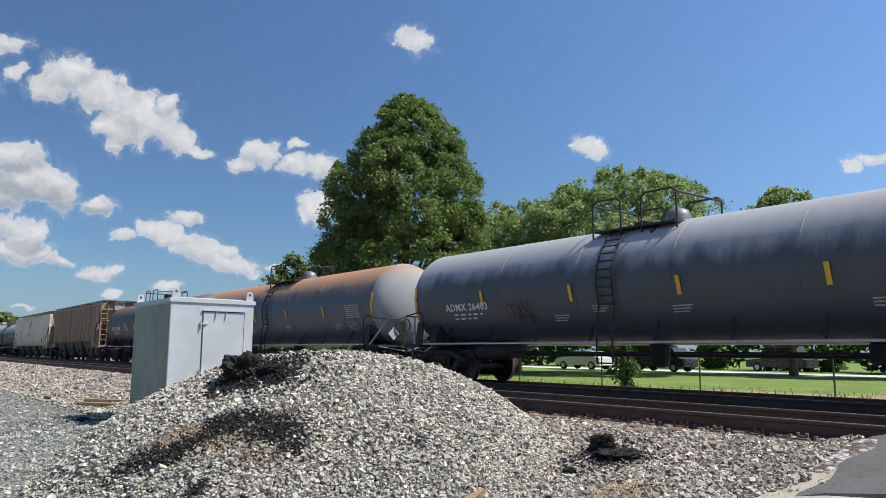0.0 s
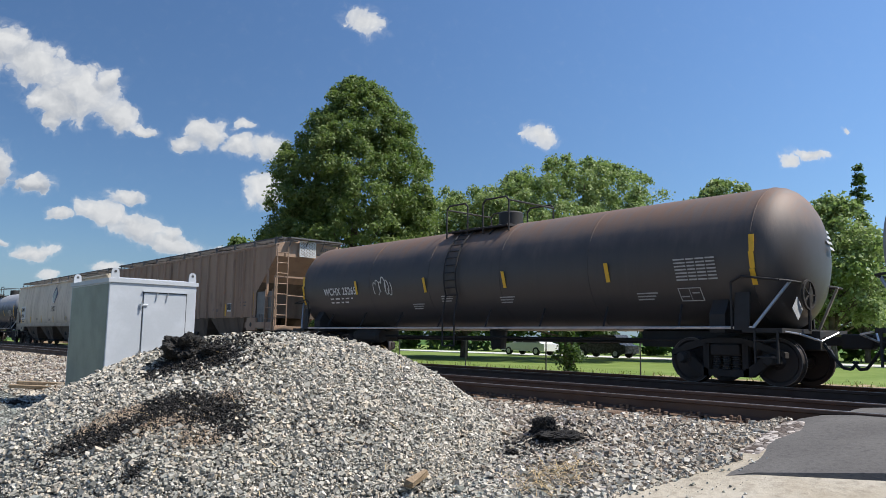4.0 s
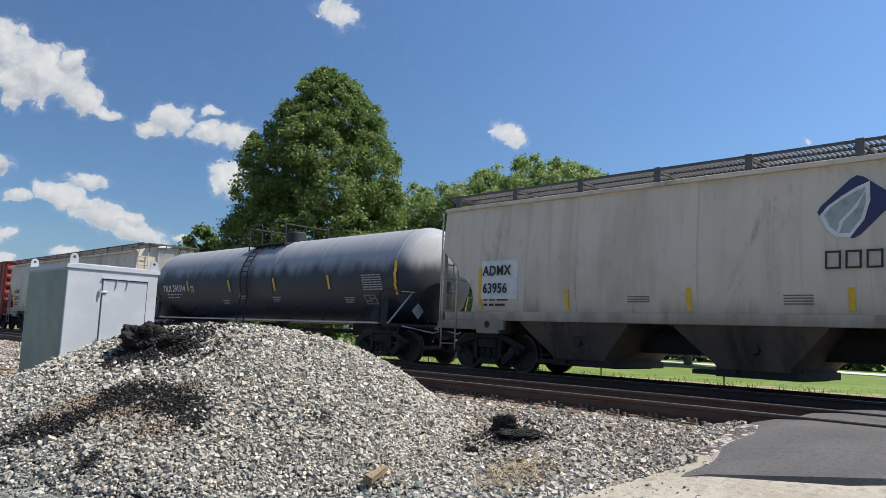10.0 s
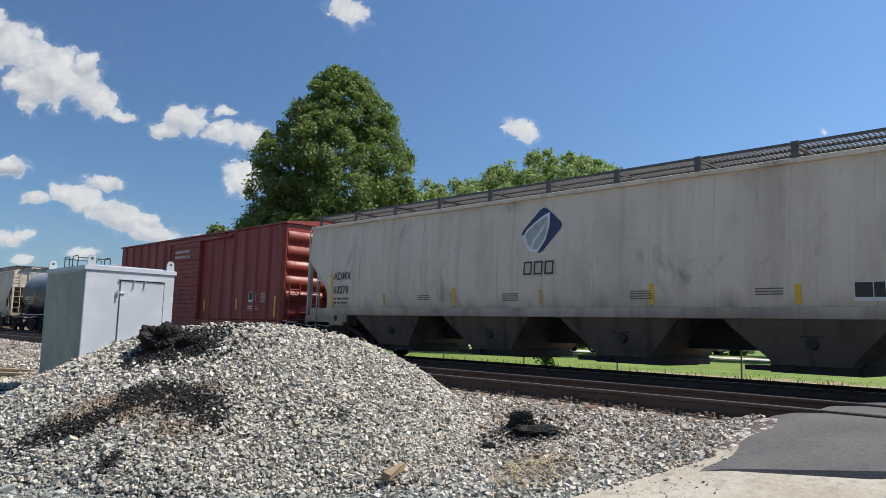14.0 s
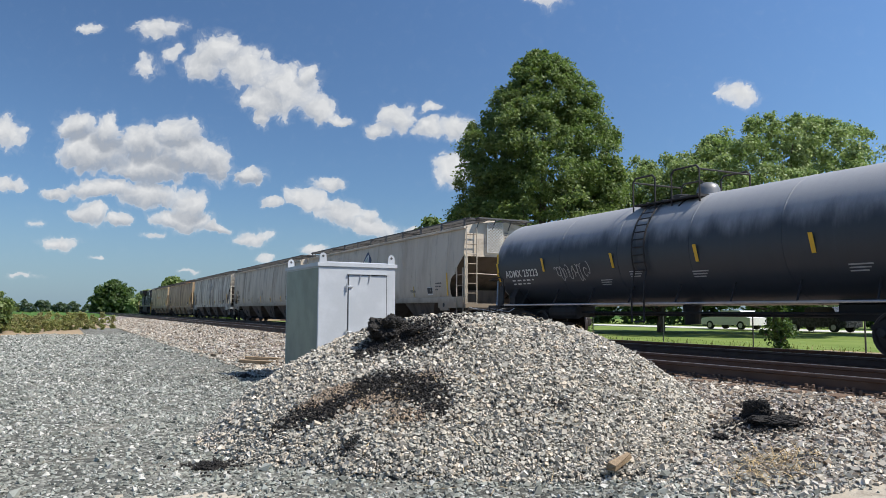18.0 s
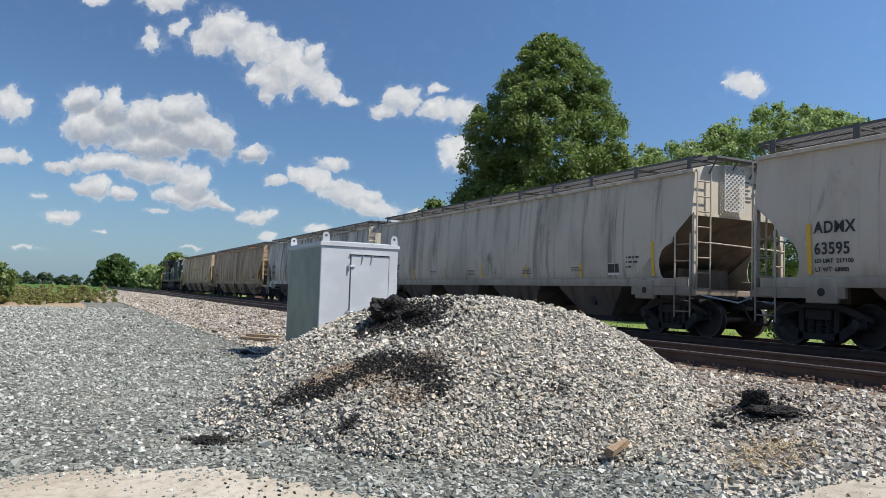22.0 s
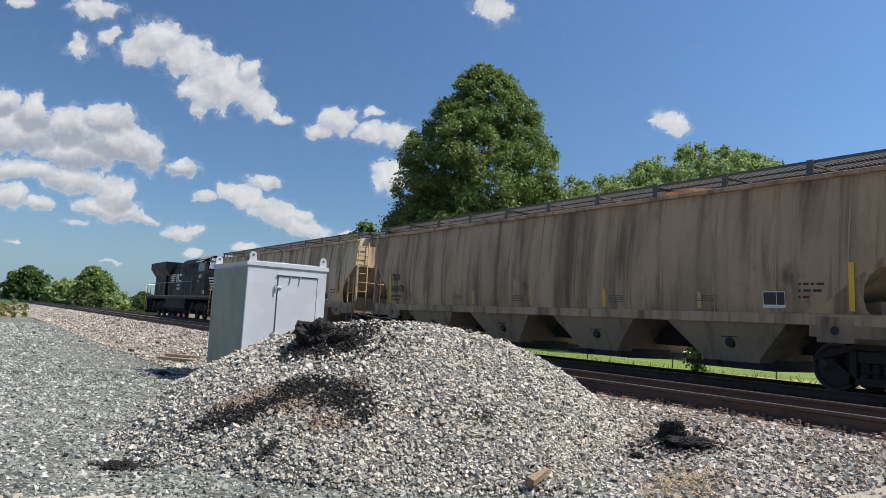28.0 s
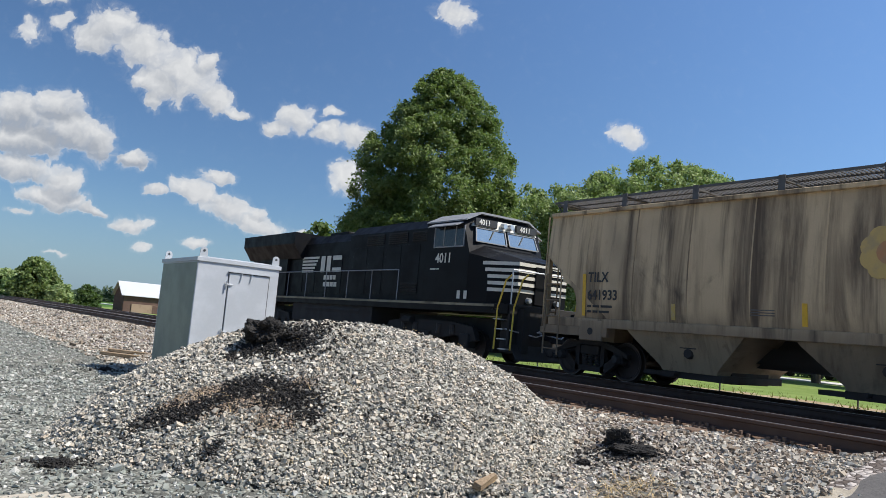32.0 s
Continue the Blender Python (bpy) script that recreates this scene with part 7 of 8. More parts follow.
    for y, z, h in ((7.36, 1.05, 0.9), (5.0, 1.17, 0.45), (2.36, 1.16, 0.45), (-1.62, 1.35, 0.45), (-4.24, 1.40, 0.42), (-6.97, 1.14, 0.72)):
        strip_mark(car, xs - 0.005, y, z, h, 0.10)
    q = part("data_panel", box(fresh(), 0, 0.52, 0, 0.36, 0, 0.004), M_WHITE, car, "white-edged inspection panel")
    q.matrix_basis = side(xs, -5.17, 1.67)
    bm = fresh()
    for a, b in ((0.02, 0.29), (0.31, 0.50)):
        box(bm, a, b, 0.07, 0.34, 0.004, 0.007)
    part("dark_square", bm, M_BLACKPAINT, q)
    stencil_bars(car, xs, -5.15, 1.52, [(0.6,), (0.3, 0.35)], 0.035, 0.05, M_WHITE)
    stencil_bars(car, xs, -6.05, 1.97, [(0.14, 0.1), (0.14, 0.06), (0.1, 0.1), (0.12, 0.1)], 0.04, 0.05, M_WHITE)
    writing("SECURE BOTH HASPS", 0.10, M_WHITE, car, side(-w - 0.142, 1.05, 3.74), "lettering")
    writing("BEFORE MOVING CAR", 0.10, M_WHITE, car, side(-w - 0.142, 1.05, 3.52), "lettering")
    stencil_bars(car, -w - 0.14, 1.2, 2.7, [(0.25,)], 0.14, 0.05, M_WHITE)
    # strips of white tape, an outlined plate and painted-out patches
    for k, (yy, zz, wd, lean) in enumerate(((2.21, 2.86, 0.26, -4), (2.17, 2.70, 0.32, 3), (2.08, 2.54, 0.30, -5), (1.86, 2.44, 0.10, 60))):
        tape = part("tape_strip", box(fresh(), 0, wd, 0, 0.11, 0, 0.004), M_WHITE, car)
        tape.matrix_basis = side(xs - 0.005, yy, zz) @ pose(0, 0, 0, 0, 0, lean)
    bm = fresh()
    for a in ((0, 0.24, 0, 0.016), (0, 0.24, 0.264, 0.28), (0, 0.016, 0, 0.28), (0.224, 0.24, 0, 0.28), (0.05, 0.19, 0.19, 0.22)):
        box(bm, *a, 0, 0.004)
    plate = part("plate_square", bm, M_WHITE, car)
    plate.matrix_basis = side(xs, 3.93, 1.64)
    writing("C", 0.10, M_WHITE, plate, pose(0.08, 0.05, 0.001), "lettering")
    writing("50K", 0.11, M_WHITE, car, side(xs, 2.0, 1.08), "lettering")
    for yy, zz, wd, hh in ((3.19, 1.11, 0.55, 0.42), (3.92, 1.12, 0.25, 0.23)):
        ob = part("patch_plate", box(fresh(), 0, wd, 0, hh, 0, 0.004), M_OLDGREY, car, "grey painted-out patch")
        ob.matrix_basis = side(xs - 0.005, yy, zz)
    return car


M_LOCO = plain("black_locomotive_paint", (0.009, 0.009, 0.010), 0.5, 0.0, 0.2, 2.0, (0.022, 0.02, 0.017), 0.08)
M_LOCO_DIRTY = plain("dusty_black_underframe", (0.022, 0.02, 0.018), 0.85, 0.0, 0.5, 2.0, (0.045, 0.037, 0.03), 0.3)
M_LOCO.node_tree.nodes["Principled BSDF"].inputs["Specular IOR Level"].default_value = 0.10
M_GLASS = plain("dark_cab_glass", (0.35, 0.42, 0.45), 0.06, 0.85, 0.05)
M_CABGLASS_DARK = plain("black_side_glass", (0.02, 0.022, 0.024), 0.06)
M_RAILYELLOW = plain("yellow_grab_iron", (0.72, 0.50, 0.06), 0.5, 0.0, 0.3)
M_CREAM = plain("cream_white_paint", (0.70, 0.67, 0.58), 0.5, 0.0, 0.3, 4.0, (0.4, 0.36, 0.3))
M_SILL = plain("dusty_yellowed_stripe", (0.30, 0.26, 0.17), 0.8, 0.0, 0.8, 1.5, (0.06, 0.05, 0.04))
M_GREYROOF = plain("grey_cab_roof", (0.28, 0.28, 0.28), 0.6, 0.0, 0.3)


def locomotive(label, low, length):
    """A wide-nosed freight locomotive, its cab end leading, with long hood and winged radiator."""
    car = start_car("diesel_locomotive", label, "locomotive", low, length)
    f = -length / 2

    def y(d):
        return f + d

    def hull(name, rows, material, lbl="", smooth=False):
        return part(name, loft(fresh(), rows), material, car, lbl, smooth)

    part("frame", box(fresh(), -1.5, 1.5, y(0.62), y(length - 0.62), 1.42, 1.70, 0.02), M_LOCO, car)
    for s in (-1, 1):
        part("frame_stripe", box(fresh(), s * 1.502 - 0.004, s * 1.502 + 0.004, y(1.2), y(length - 1.2), 1.61, 1.68), M_SILL, car, "dusty yellowed sill stripe")
    def c(d):
        return f + d - 0.85

    # wide nose that tapers forward, cab and windshield
    hull("nose", [[(-w, c(d), 1.7), (w, c(d), 1.7), (w, c(d), zs), (w * 0.66, c(d), zt), (-w * 0.66, c(d), zt), (-w, c(d), zs)] for d, w, zs, zt in ((1.75, 0.95, 2.84, 2.98), (2.6, 1.35, 3.0, 3.20), (3.4, 1.5, 3.16, 3.42))], M_LOCO)
    hull("cab", [[(-1.5, c(d), 1.7), (1.5, c(d), 1.7), (1.5, c(d), z1), (0.95, c(d), z2), (-0.95, c(d), z2), (-1.5, c(d), z1)] for d, z1, z2 in ((3.38, 3.18, 3.44), (3.74, 4.14, 4.42), (5.65, 4.17, 4.46))], M_LOCO)
    hull("cab_roof", [[(-1.52, c(d), 4.16), (-0.96, c(d), 4.43), (0.96, c(d), 4.43), (1.52, c(d), 4.16), (1.52, c(d), 4.20), (0.96, c(d), 4.49), (-0.96, c(d), 4.49), (-1.52, c(d), 4.20)] for d in (3.60, 5.68)], M_GREYROOF, "grey cab roof")
    for x0, x1 in ((-1.26, -0.06), (0.06, 1.26)):
        bm = loft(fresh(), [[(x0, c(3.40), 3.55), (x1, c(3.40), 3.55), (x1 * 0.94, c(3.55), 3.98), (x0 * 0.94, c(3.55), 3.98)], [(x0, c(3.50), 3.55), (x1, c(3.50), 3.55), (x1 * 0.94, c(3.66), 3.98), (x0 * 0.94, c(3.66), 3.98)]])
        pane = part("windshield", bm, M_GLASS, car, "slanted windshield that mirrors the sky")
        rim = [(x0, c(3.39), 3.55), (x1, c(3.39), 3.55), (x1 * 0.94, c(3.54), 3.98), (x0 * 0.94, c(3.54), 3.98)]
        part("windshield_rim", pipe(fresh(), rim + rim[:1], 0.022, 4), M_GREYROOF, pane)
    bm = loft(fresh(), [[(-1.3, c(3.56), 4.02), (1.3, c(3.56), 4.02), (1.1, c(3.66), 4.30), (-1.1, c(3.66), 4.30)], [(-1.3, c(3.66), 4.02), (1.3, c(3.66), 4.02), (1.1, c(3.76), 4.30), (-1.1, c(3.76), 4.30)]])
    brow = part("number_brow", bm, M_CREAM, car, "cream panel above the windshield")
    for x in (-0.82, 0.82):
        b = part("number_board", box(fresh(), x - 0.42, x + 0.42, c(3.50), c(3.60), 4.05, 4.27), M_BLACKPAINT, car)
        writing("4011", 0.16, M_CREAM, b, pose(x - 0.30, c(3.495), 4.09, 90, 0, 0), "lettering")
    for x in (-0.14, 0.14):
        bm = lathe(fresh(), [(c(3.42), 0.0), (c(3.42), 0.085), (c(3.56), 0.1), (c(3.56), 0.0)], "y", 14, (x, 0, 4.16))
        part("headlight", bm, M_ZINC, car, "twin headlight", True)
    for x in (-0.6, 0.6):
        part("wiper", rod(fresh(), (x + 0.1, c(3.50), 3.96), (x - 0.12, c(3.41), 3.66), 0.014), M_BLACKPAINT, car)
    # side windows with visor
    for s in (-1, 1):
        xx = s * 1.504
        for a, b in ((3.70, 4.06), (4.12, 4.66), (4.72, 5.16)):
            part("side_window", box(fresh(), xx - 0.006, xx + 0.006, c(a), c(b), 3.40, 3.98), M_CABGLASS_DARK, car, "cab side window")
        bm = fresh()
        for a in (3.67, 4.09, 4.69, 5.19):
            box(bm, xx - 0.014, xx + 0.014, c(a) - 0.022, c(a) + 0.022, 3.37, 4.0)
        box(bm, xx - 0.014, xx + 0.014, c(3.67), c(5.19), 3.36, 3.40)
        part("window_frame", bm, M_GREYROOF, car)
        bm = loft(fresh(), [[(xx, c(d), 4.08), (xx, c(d), 4.13), (xx + s * 0.26, c(d), 4.0), (xx + s * 0.26, c(d), 3.97)] for d in (3.78, 5.25)])
        part("sun_visor", bm, M_GREYROOF, car)
    writing("4011", 0.30, M_CREAM, car, side(-1.515, c(5.05), 2.90), "lettering")
    stencil_bars(car, -1.512, c(5.3), 2.72, [(0.3, 0.12)], 0.04, 0.03, M_CREAM)
    for d in (2.62, 2.95):
        stencil_bars(car, -1.512, c(d + 0.85), 2.04, [(0.15,)], 0.24, 0.03, M_CREAM)
    # cream bars round the nose, their rear ends on a slant
    def nose_w(d):
        return float(np.interp(d, [1.75, 2.6, 3.4], [0.95, 1.35, 1.5])) + 0.006

    for k in range(5):
        z, h = 2.06 + k * 0.19, 0.10
        for sx in (-1, 1):
            stations = [1.745, 2.2, 2.6, 2.42 + 0.10 * k + 0.02] if k < 2 else [1.745, 2.2, 2.6, 2.42 + 0.10 * k]
            bm = loft(fresh(), [[(sx * nose_w(d), c(d), z), (sx * nose_w(d), c(d), z + h), (sx * (nose_w(d) - 0.01), c(d), z + h), (sx * (nose_w(d) - 0.01), c(d), z)] for d in sorted(stations)])
            part("nose_bar", bm, M_CREAM, car, "cream horizontal bar")
        part("nose_bar", box(fresh(), -0.95, 0.95, c(1.735), c(1.748), z, z + h), M_CREAM, car)
    part("nose_door", box(fresh(), -0.32, 0.32, c(1.70), c(1.745), 1.75, 2.85, 0.02), M_LOCO, car)
    for x in (-0.55, 0.55):
        part("ditch_light", lathe(fresh(), [(c(1.62), 0.0), (c(1.62), 0.07), (c(1.74), 0.09), (c(1.74), 0.0)], "y", 12, (x, 0, 1.86)), M_ZINC, car, "", True)
    # hoods
    hull("blower_hood", [[(-1.2, c(d), 1.7), (1.2, c(d), 1.7), (1.2, c(d), 4.1), (0.9, c(d), 4.42), (-0.9, c(d), 4.42), (-1.2, c(d), 4.1)] for d in (5.65, 11.2)], M_LOCO)
    hull("engine_hood", [[(-0.95, c(d), 1.7), (0.95, c(d), 1.7), (0.95, c(d), 3.95), (0.7, c(d), 4.3), (-0.7, c(d), 4.3), (-0.95, c(d), 3.95)] for d in (11.2, 17.0)], M_LOCO)
    hull("radiator_hood", [[(-1.1, c(d), 1.7), (1.1, c(d), 1.7), (1.1, c(d), 3.3), (1.1, c(d), 3.4), (-1.1, c(d), 3.4), (-1.1, c(d), 3.3)] for d in (17.0, 21.0)], M_LOCO)
    hull("radiator_wing", [[(-1.1, c(d), 3.35), (1.1, c(d), 3.35), (1.5, c(d), 3.95), (1.5, c(d), 4.45), (-1.5, c(d), 4.45), (-1.5, c(d), 3.95)] for d in (15.6, 21.4)], M_LOCO, "overhanging radiator")
    for k in range(9):
        part("hood_door", box(fresh(), -1.21 if k < 4 else -0.965, -1.19 if k < 4 else -0.945, c(6.4 + k * 1.15), c(7.4 + k * 1.15), 1.9, 3.6 if k < 4 else 3.3, 0.008), M_LOCO, car)
    for a, b, z0, z1 in ((6.0, 6.9, 3.70, 4.02), (7.2, 8.4, 3.66, 4.04), (8.7, 9.9, 3.66, 4.04), (6.4, 7.4, 2.0, 2.3)):
        grille = part("grille", box(fresh(), -1.225, -1.20, c(a), c(b), z0, z1), M_LOCO_DIRTY, car, "dark louvred grille")
        for i in range(5):
            part("louvre", box(fresh(), -1.245, -1.222, c(a) + 0.03, c(b) - 0.03, z0 + 0.03 + i * (z1 - z0 - 0.04) / 5, z0 + 0.05 + i * (z1 - z0 - 0.04) / 5), M_LOCO, grille)
    part("roof_hatch", box(fresh(), -0.5, 0.5, c(8.0), c(9.6), 4.4, 4.56, 0.03), M_LOCO, car)
    part("exhaust_stack", box(fresh(), -0.35, 0.35, c(13), c(14.6), 4.28, 4.5, 0.03), M_LOCO, car)
    # white emblem bars on the hood
    bm = fresh()
    for k in range(5):
        box(bm, 0, 1.1 - 0.08 * k, -0.13 * k, -0.13 * k + 0.08, 0, 0.006)
    box(bm, 1.25, 1.5, -0.52, 0.08, 0, 0.006)
    box(bm, 1.62, 1.86, -0.52, 0.08, 0, 0.006)
    box(bm, 1.98, 2.5, -0.52, -0.36, 0, 0.006)
    box(bm, 1.98, 2.5, -0.08, 0.08, 0, 0.006)
    e = part("hood_emblem", bm, M_CREAM, car, "white barred emblem on the hood")
    e.matrix_basis = side(-0.975, c(15.7), 3.32) @ Matrix.Diagonal((1.4, 1.1, 1, 1))
    stencil_bars(car, -0.972, c(13.6), 2.62, [(0.22, 0.22, 0.22, 0.22), (0.25, 0.25, 0.25, 0.25)], 0.18, 0.1, M_CREAM)
    # walkways, rails and steps
    for s in (-1, 1):
        bm = fresh()
        xx = s * 1.42
        posts = [6.4 + i * 1.75 for i in range(9)]
        for d in posts:
            rod(bm, (xx, y(d), 1.7), (xx, y(d), 2.72), 0.02, 5)
        pipe(bm, [(xx, y(posts[0]), 2.72), (xx, y(posts[-1]), 2.72)], 0.02, 5)
        part("hand_rail", bm, M_GREYROOF, car)
        for d0, sg in ((0.75, 1), (length - 0.85, -1)):
            for j in range(5):
                part("step", box(fresh(), min(s * 1.15, s * 1.5), max(s * 1.15, s * 1.5), y(d0 + sg * 0.1 * j) - 0.16, y(d0 + sg * 0.1 * j) + 0.16, 0.45 + j * 0.27, 0.48 + j * 0.27), M_ZINC, car)
            for o in (-0.34, 0.34):
                part("step_rail", pipe(fresh(), [(s * 1.5, y(d0) + o, 0.45), (s * 1.5, y(d0) + o - sg * 0.05, 1.6), (s * 1.48, y(d0) + o - sg * 0.30, 2.35), (s * 1.42, y(d0) + o - sg * 0.45, 2.5)], 0.026, 6), M_RAILYELLOW, car, "yellow grab rail")
            part("step_well", box(fresh(), min(s * 0.9, s * 1.15), max(s * 0.9, s * 1.15), y(d0) - 0.4, y(d0) + 0.5, 0.4, 1.6), M_LOCO_DIRTY, car)
    for d, sg in ((0.62, -1), (length - 0.62, 1)):
        part("end_sheet", box(fresh(), -1.45, 1.45, y(d) - 0.05, y(d) + 0.05, 0.55, 1.7, 0.02), M_LOCO_DIRTY, car)
        bm = pipe(fresh(), [(-1.4, y(d), 1.7), (-1.4, y(d), 2.65), (1.4, y(d), 2.65), (1.4, y(d), 1.7)], 0.022, 5)
        part("end_rail", bm, M_ZINC, car)
        part("plow", loft(fresh(), [[(-1.4, y(d) + sg * 0.1, 0.55), (1.4, y(d) + sg * 0.1, 0.55), (1.4, y(d) + sg * 0.1, 0.6), (-1.4, y(d) + sg * 0.1, 0.6)], [(-1.4, y(d) + sg * 0.35, 0.18), (1.4, y(d) + sg * 0.35, 0.18), (1.4, y(d) + sg * 0.35, 0.23), (-1.4, y(d) + sg * 0.35, 0.23)]]), M_LOCO_DIRTY, car)
        add_coupler(car, y(d), sg)
    # fuel tank and trucks
    part("fuel_tank", loft(fresh(), [[(-1.1, y(d), 0.45), (1.1, y(d), 0.45), (1.42, y(d), 0.75), (1.42, y(d), 1.42), (-1.42, y(d), 1.42), (-1.42, y(d), 0.75)] for d in (7.9, 14.4)]), M_LOCO_DIRTY, car)
    part("air_reservoir", lathe(fresh(), [(y(8.8), 0.0), (y(8.8), 0.2), (y(13.2), 0.2), (y(13.2), 0.0)], "y", 12, (-1.25, 0, 1.25)), M_LOCO_DIRTY, car)
    for c in (4.75, length - 4.75):
        part("traction_motor", box(fresh(), -0.62, 0.62, y(c) - 2.6, y(c) + 2.6, 0.30, 1.30, 0.03), M_LOCO_DIRTY, car)
        for s in (-1, 1):
            bm = fresh()
            pts = [(-2.5, 0.62), (-2.3, 1.0), (-1.2, 1.12), (1.2, 1.12), (2.3, 1.0), (2.5, 0.62), (2.2, 0.55), (1.5, 0.72), (0.6, 0.6), (-0.6, 0.6), (-1.5, 0.72), (-2.2, 0.55)]
            loft(bm, [[(s * 1.12 + o, y(c) + a, b) for a, b in pts] for o in (-0.09, 0.09)])
            for d in (-2.0, 0.0, 2.0):
                box(bm, s * 1.12 - 0.17, s * 1.12 + 0.17, y(c) + d - 0.22, y(c) + d + 0.22, 0.38, 0.78, 0.03)
            fr = part("truck_frame", bm, M_LOCO_DIRTY, car)
            for d in (-1.35, -0.65, 0.65, 1.35):
                rod_b = lathe(fresh(), [(0.72, 0.0), (0.72, 0.11), (1.02, 0.11), (1.02, 0.0)], "z", 10, (s * 1.2, y(c) + d, 0))
                part("coil_spring", rod_b, M_SPRING, fr)
            part("brake_cylinder", lathe(fresh(), [(-0.25, 0.0), (-0.25, 0.12), (0.25, 0.12), (0.25, 0.0)], "y", 12, (s * 1.3, y(c) + 1.0, 1.08)), M_LOCO_DIRTY, fr)
        for d in (-2.0, 0.0, 2.0):
            wset = again("wheelset", GEAR[0], car, pose(0, y(c) + d, 0.457))
            again("tread_rim", GEAR[1], wset, pose(0.72, 0, 0))
            again("tread_rim", GEAR[1], wset, pose(-0.72, 0, 0, 0, 0, 180))
            WHEELS.append((wset, y(c) + d))
    return car


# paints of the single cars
# pale tops of the slate, blue-black and grey tanks include the sunlit band
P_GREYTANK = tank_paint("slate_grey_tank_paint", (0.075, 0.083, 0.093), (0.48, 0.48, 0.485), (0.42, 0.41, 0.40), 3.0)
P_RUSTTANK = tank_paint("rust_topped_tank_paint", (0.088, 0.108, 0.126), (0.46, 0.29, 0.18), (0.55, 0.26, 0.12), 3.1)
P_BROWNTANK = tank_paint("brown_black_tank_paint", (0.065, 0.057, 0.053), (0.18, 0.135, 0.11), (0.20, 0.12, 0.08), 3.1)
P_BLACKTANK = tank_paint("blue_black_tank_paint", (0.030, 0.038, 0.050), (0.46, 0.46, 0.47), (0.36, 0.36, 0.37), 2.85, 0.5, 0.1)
P_TANK_I = tank_paint("dusty_sunlit_tank_paint", (0.038, 0.044, 0.053), (0.38, 0.38, 0.39), (0.36, 0.36, 0.365), 2.95)
P_HEAD = tank_paint("dusty_pale_tank_head", (0.30, 0.31, 0.32), (0.34, 0.30, 0.26), (0.36, 0.23, 0.15), 3.4, 0.6)
P_BROWNHOP = car_paint("brown_hopper_paint", (0.35, 0.235, 0.155), (0.17, 0.115, 0.08), (0.36, 0.15, 0.065), 0.6, 0.16, 0.6)
P_BEIGE = car_paint("grey_beige_hopper_paint", (0.70, 0.61, 0.48), (0.38, 0.31, 0.225), (0.26, 0.14, 0.07), 0.45, 0.07, 0.5, 0.0, ((0.20, 0.15, 0.10), 1.42))
P_PALE = car_paint("pale_grey_hopper_paint", (0.60, 0.52, 0.41), (0.38, 0.31, 0.23), (0.28, 0.15, 0.07), 0.42, 0.06, 0.5, 0.0, ((0.22, 0.165, 0.11), 1.40))
P_STREAK = car_paint("streaked_grey_hopper_paint", (0.60, 0.53, 0.42), (0.13, 0.105, 0.08), (0.24, 0.13, 0.07), 0.85, 0.04, 0.5, -0.02, ((0.22, 0.165, 0.11), 1.38))
P_WHITESTREAK = car_paint("white_streaked_hopper_paint", (0.66, 0.61, 0.51), (0.085, 0.071, 0.058), (0.22, 0.12, 0.07), 0.95, 0.03, 0.5, 0.04)
P_TAN = car_paint("dusty_tan_hopper_paint", (0.46, 0.32, 0.185), (0.12, 0.08, 0.047), (0.24, 0.11, 0.05), 0.9, 0.06, 0.55, 0.03)
P_TANSTREAK = car_paint("cream_streaked_hopper_paint", (0.61, 0.455, 0.265), (0.11, 0.075, 0.045), (0.27, 0.14, 0.07), 1.0, 0.07, 0.55, 0.03, ((0.20, 0.14, 0.085), 1.38))
P_RED = car_paint("oxide_red_boxcar_paint", (0.25, 0.034, 0.022), (0.18, 0.028, 0.019), (0.10, 0.03, 0.02), 0.35, 0.03, 0.5)
# brown bay dust, deepened to stand for the shade beneath the cars
P_GRIME_SHADE = car_paint("shaded_dusty_bay_paint", (0.125, 0.096, 0.07), (0.05, 0.038, 0.03), (0.10, 0.05, 0.03), 0.8, 0.15, 0.8)
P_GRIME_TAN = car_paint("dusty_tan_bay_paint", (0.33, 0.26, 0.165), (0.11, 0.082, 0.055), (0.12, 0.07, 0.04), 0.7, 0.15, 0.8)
M_SPILL = soil("orange_brown_spill", (0.46, 0.20, 0.075), (0.34, 0.15, 0.06), 4.0, (0.18, 0.09, 0.04))
M_BLUESCRAWL = plain("blue_grey_spray_paint", (0.16, 0.17, 0.24), 0.7, 0.0, 0.5, 5.0, (0.35, 0.31, 0.27))
M_REDSCRAWL = plain("pink_red_spray_paint", (0.30, 0.17, 0.145), 0.7, 0.0, 0.6, 5.0, (0.35, 0.29, 0.24))

GAPS = dict(A=20.03, B=38.62, C=57.00, D=75.23, E=96.47, F=114.24, G=135.30, H=151.95, I=169.52, J=191.00, K=212.36, L=233.86, M=255.56, N=277.32)


def span(a, b):
    return GAPS[a], GAPS[b] - GAPS[a]


tank_car("slate grey tank car with a dusty, sunlit-coloured top and dark scrawl", GAPS["A"] - 18.4, 18.4, P_GREYTANK, "ADMX", "26403", 2, "hoops", graffiti=(M_BLACKPAINT, 3.7, -38, 0.95, 0.75), fit=(6.45, 2.03, 0.21, 1.85))
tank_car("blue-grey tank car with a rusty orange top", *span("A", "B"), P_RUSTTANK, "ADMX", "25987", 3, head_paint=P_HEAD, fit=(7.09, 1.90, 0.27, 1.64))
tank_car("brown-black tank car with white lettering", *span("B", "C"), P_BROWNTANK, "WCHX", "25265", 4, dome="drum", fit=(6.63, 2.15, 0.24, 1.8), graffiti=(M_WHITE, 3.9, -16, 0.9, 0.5))
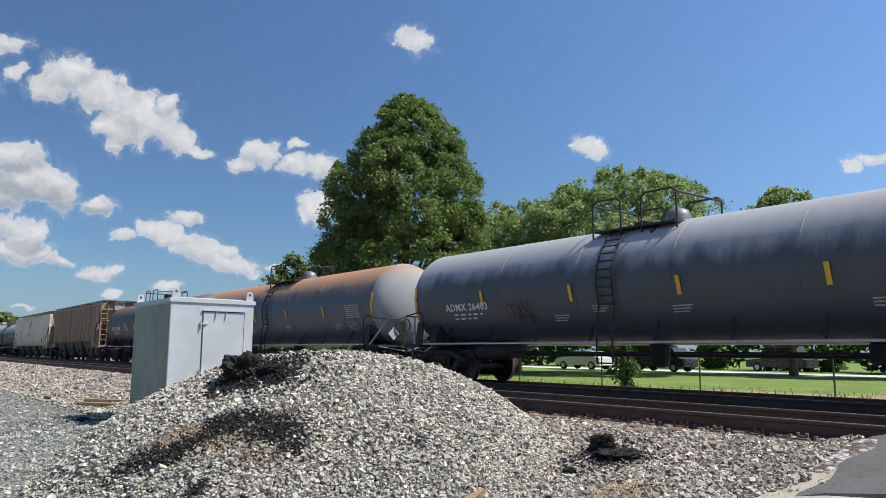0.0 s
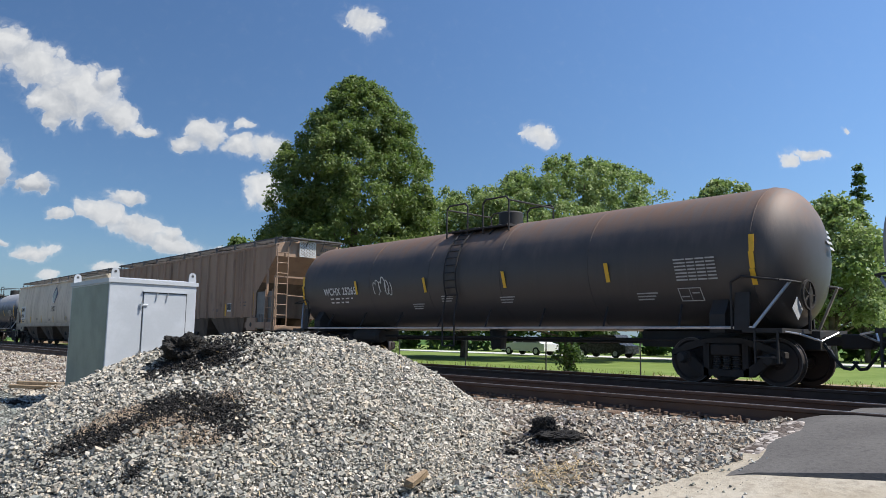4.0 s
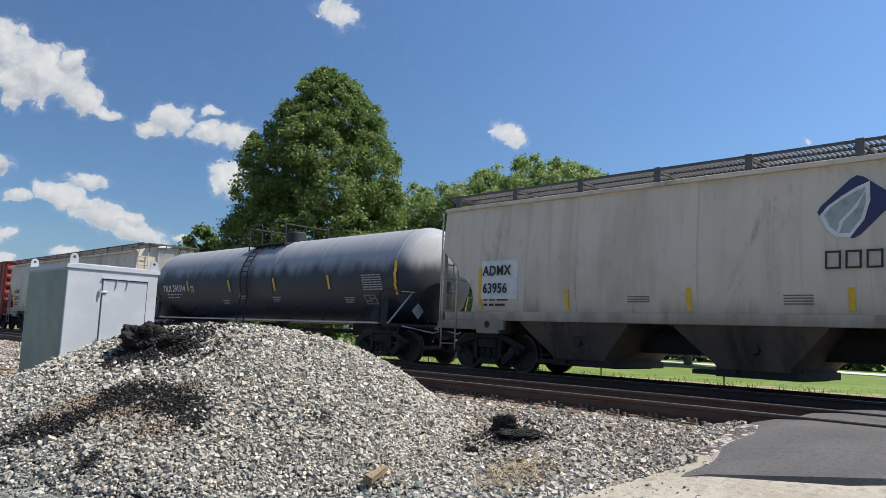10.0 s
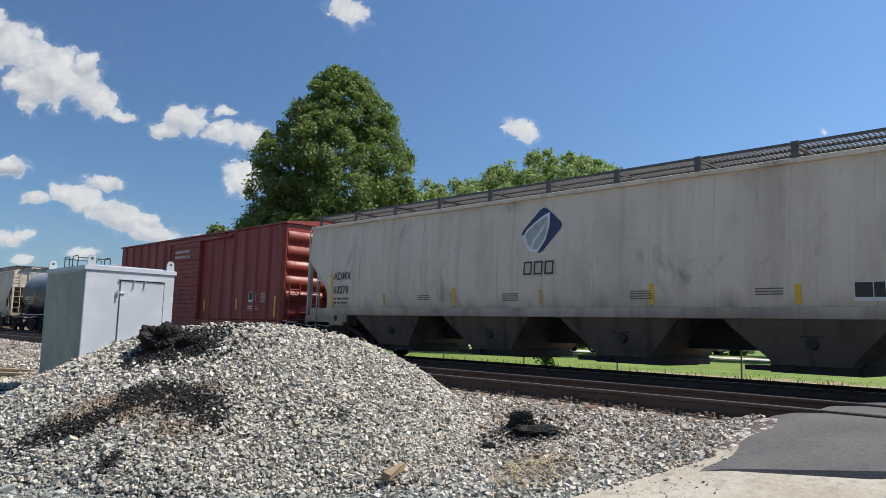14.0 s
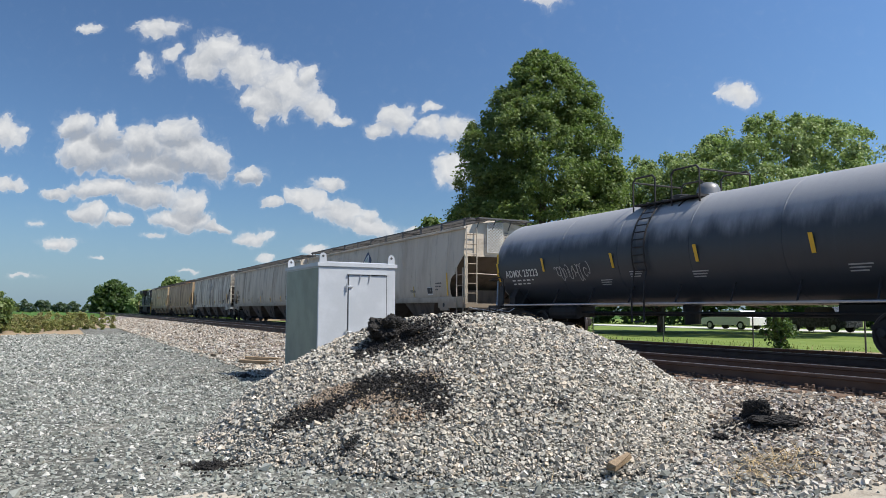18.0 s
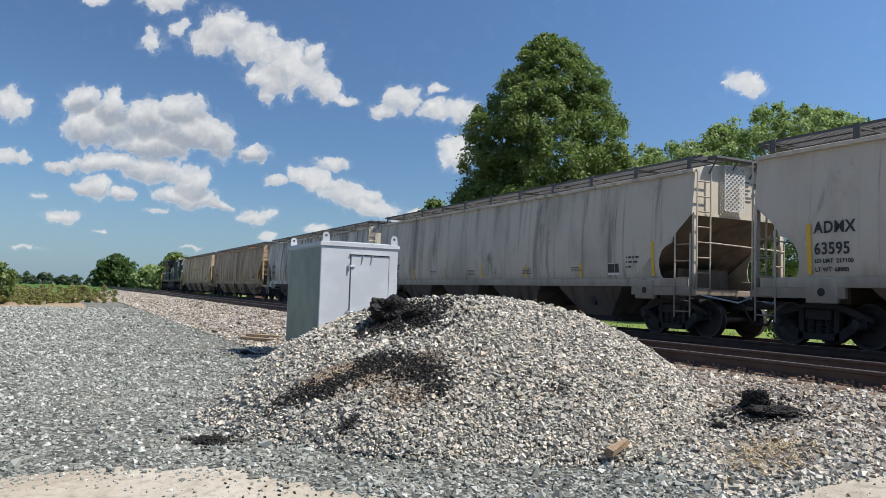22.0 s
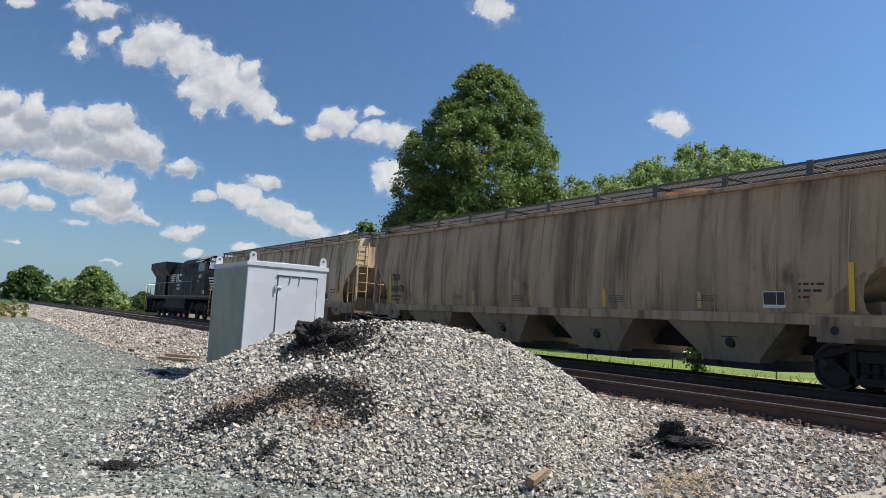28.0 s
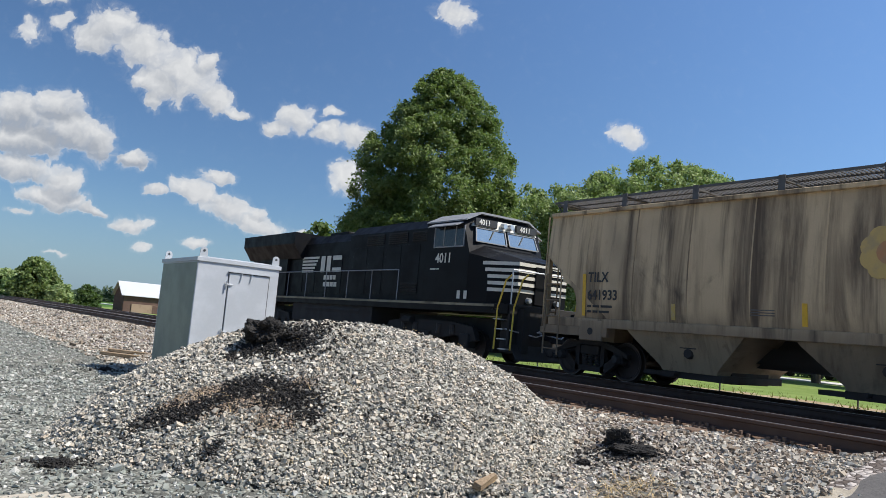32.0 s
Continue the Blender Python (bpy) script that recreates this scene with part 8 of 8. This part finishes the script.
hopper("brown ribbed covered hopper with weathered paint", *span("C", "D"), P_BROWNHOP, P_GRIME_SHADE, "STLX", "5402", "ribbed", M_FADED, seed=5)
hopper("grey-beige covered hopper with a diamond emblem and white number panel", *span("D", "E"), P_BEIGE, P_GRIME_SHADE, "ADMX", "63956", plate=True, logo="diamond", seed=6)
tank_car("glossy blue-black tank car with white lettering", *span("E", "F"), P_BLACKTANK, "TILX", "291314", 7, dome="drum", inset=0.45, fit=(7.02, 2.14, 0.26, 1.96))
hopper("grey covered hopper with a diamond emblem and cream end", *span("F", "G"), P_BEIGE, P_GRIME_SHADE, "ADMX", "63278", "smooth", M_FADED, P_PALE, logo="diamond", seed=8)
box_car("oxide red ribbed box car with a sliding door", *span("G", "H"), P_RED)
tank_car("grey tank car with a dusty, sunlit-coloured top and white graffiti", *span("H", "I"), P_TANK_I, "ADMX", "25223", 9, graffiti=(M_PANEL, 4.19, -26, 1.7, 0.55), fit=(7.04, 2.02, 0.24, 1.9))
CAR_J = hopper("pale grey covered hopper with a diamond emblem and pink graffiti", *span("I", "J"), P_PALE, P_GRIME_SHADE, "ADMX", "63595", logo="diamond", seed=10, weights=("217100", "68900"))
scrawl(CAR_J, -1.64, 5.25, 1.38, 3.0, 0.75, M_REDSCRAWL, 5, 0, 13, 0.045)
scrawl(CAR_J, -1.62, 6.5, 1.44, 1.0, 0.36, M_BLUESCRAWL, 7, 0, 6, 0.014)
hopper("grey covered hopper with dark run-down streaks", *span("J", "K"), P_STREAK, P_GRIME_SHADE, "TILX", "641497", seed=11)
hopper("whitish streaked covered hopper with a faded emblem", *span("K", "L"), P_WHITESTREAK, P_GRIME_SHADE, "", "", "smooth", M_FADED, logo="faded", seed=12)
CAR_L = hopper("dusty tan covered hopper with brown streaks", *span("L", "M"), P_TAN, P_GRIME_TAN, "TILX", "642478", "smooth", M_BLACKPAINT, P_TANSTREAK, seed=13)
bm = fresh()
rows = []
for i in range(15):
    u = i / 14
    lift = 0.07 * math.sin(math.pi * u) + 0.012 * math.sin(i * 2.7)
    rows.append([(-1.52, -5.25 + 1.45 * u, 4.03), (-1.34 + 0.03 * math.sin(i), -5.25 + 1.45 * u, 4.12 + lift), (-1.05, -5.25 + 1.45 * u, 4.19 + lift), (-0.80, -5.25 + 1.45 * u, 4.20), (-1.05, -5.25 + 1.45 * u, 4.13), (-1.34, -5.25 + 1.45 * u, 4.06)])
part("rust_spill", loft(bm, rows), M_SPILL, CAR_L, "orange-brown spilled load on the roof")
hopper("cream streaked covered hopper with a sun emblem", *span("M", "N"), P_TANSTREAK, P_GRIME_TAN, "TILX", "641933", logo="sun", seed=14)
locomotive("black diesel locomotive with cream nose bars and yellow grab rails", GAPS["N"], 22.3)
for source in GEAR:
    bpy.data.objects.remove(source)


# ---- movement ----
def run(t):
    """Metres that the train has rolled towards the crossing after t seconds."""
    u = t / 10
    return 85.662 * u - 5.567 * u ** 2 + 2.1478 * u ** 3 - 0.238 * u ** 4


def motions():
    for car, y in CARS:
        walk(car, [(t, pose(FAR_X, y - run(t), FAR_Z)) for t in [0.5 * i for i in range(65)]])
    ticks = [i / 15 for i in range(481)]
    turns = [math.degrees(run(t) / WHEEL_R) for t in ticks]
    for w, y in WHEELS:
        walk(w, [(t, pose(0, y, WHEEL_R, a)) for t, a in zip(ticks, turns)])


motions()
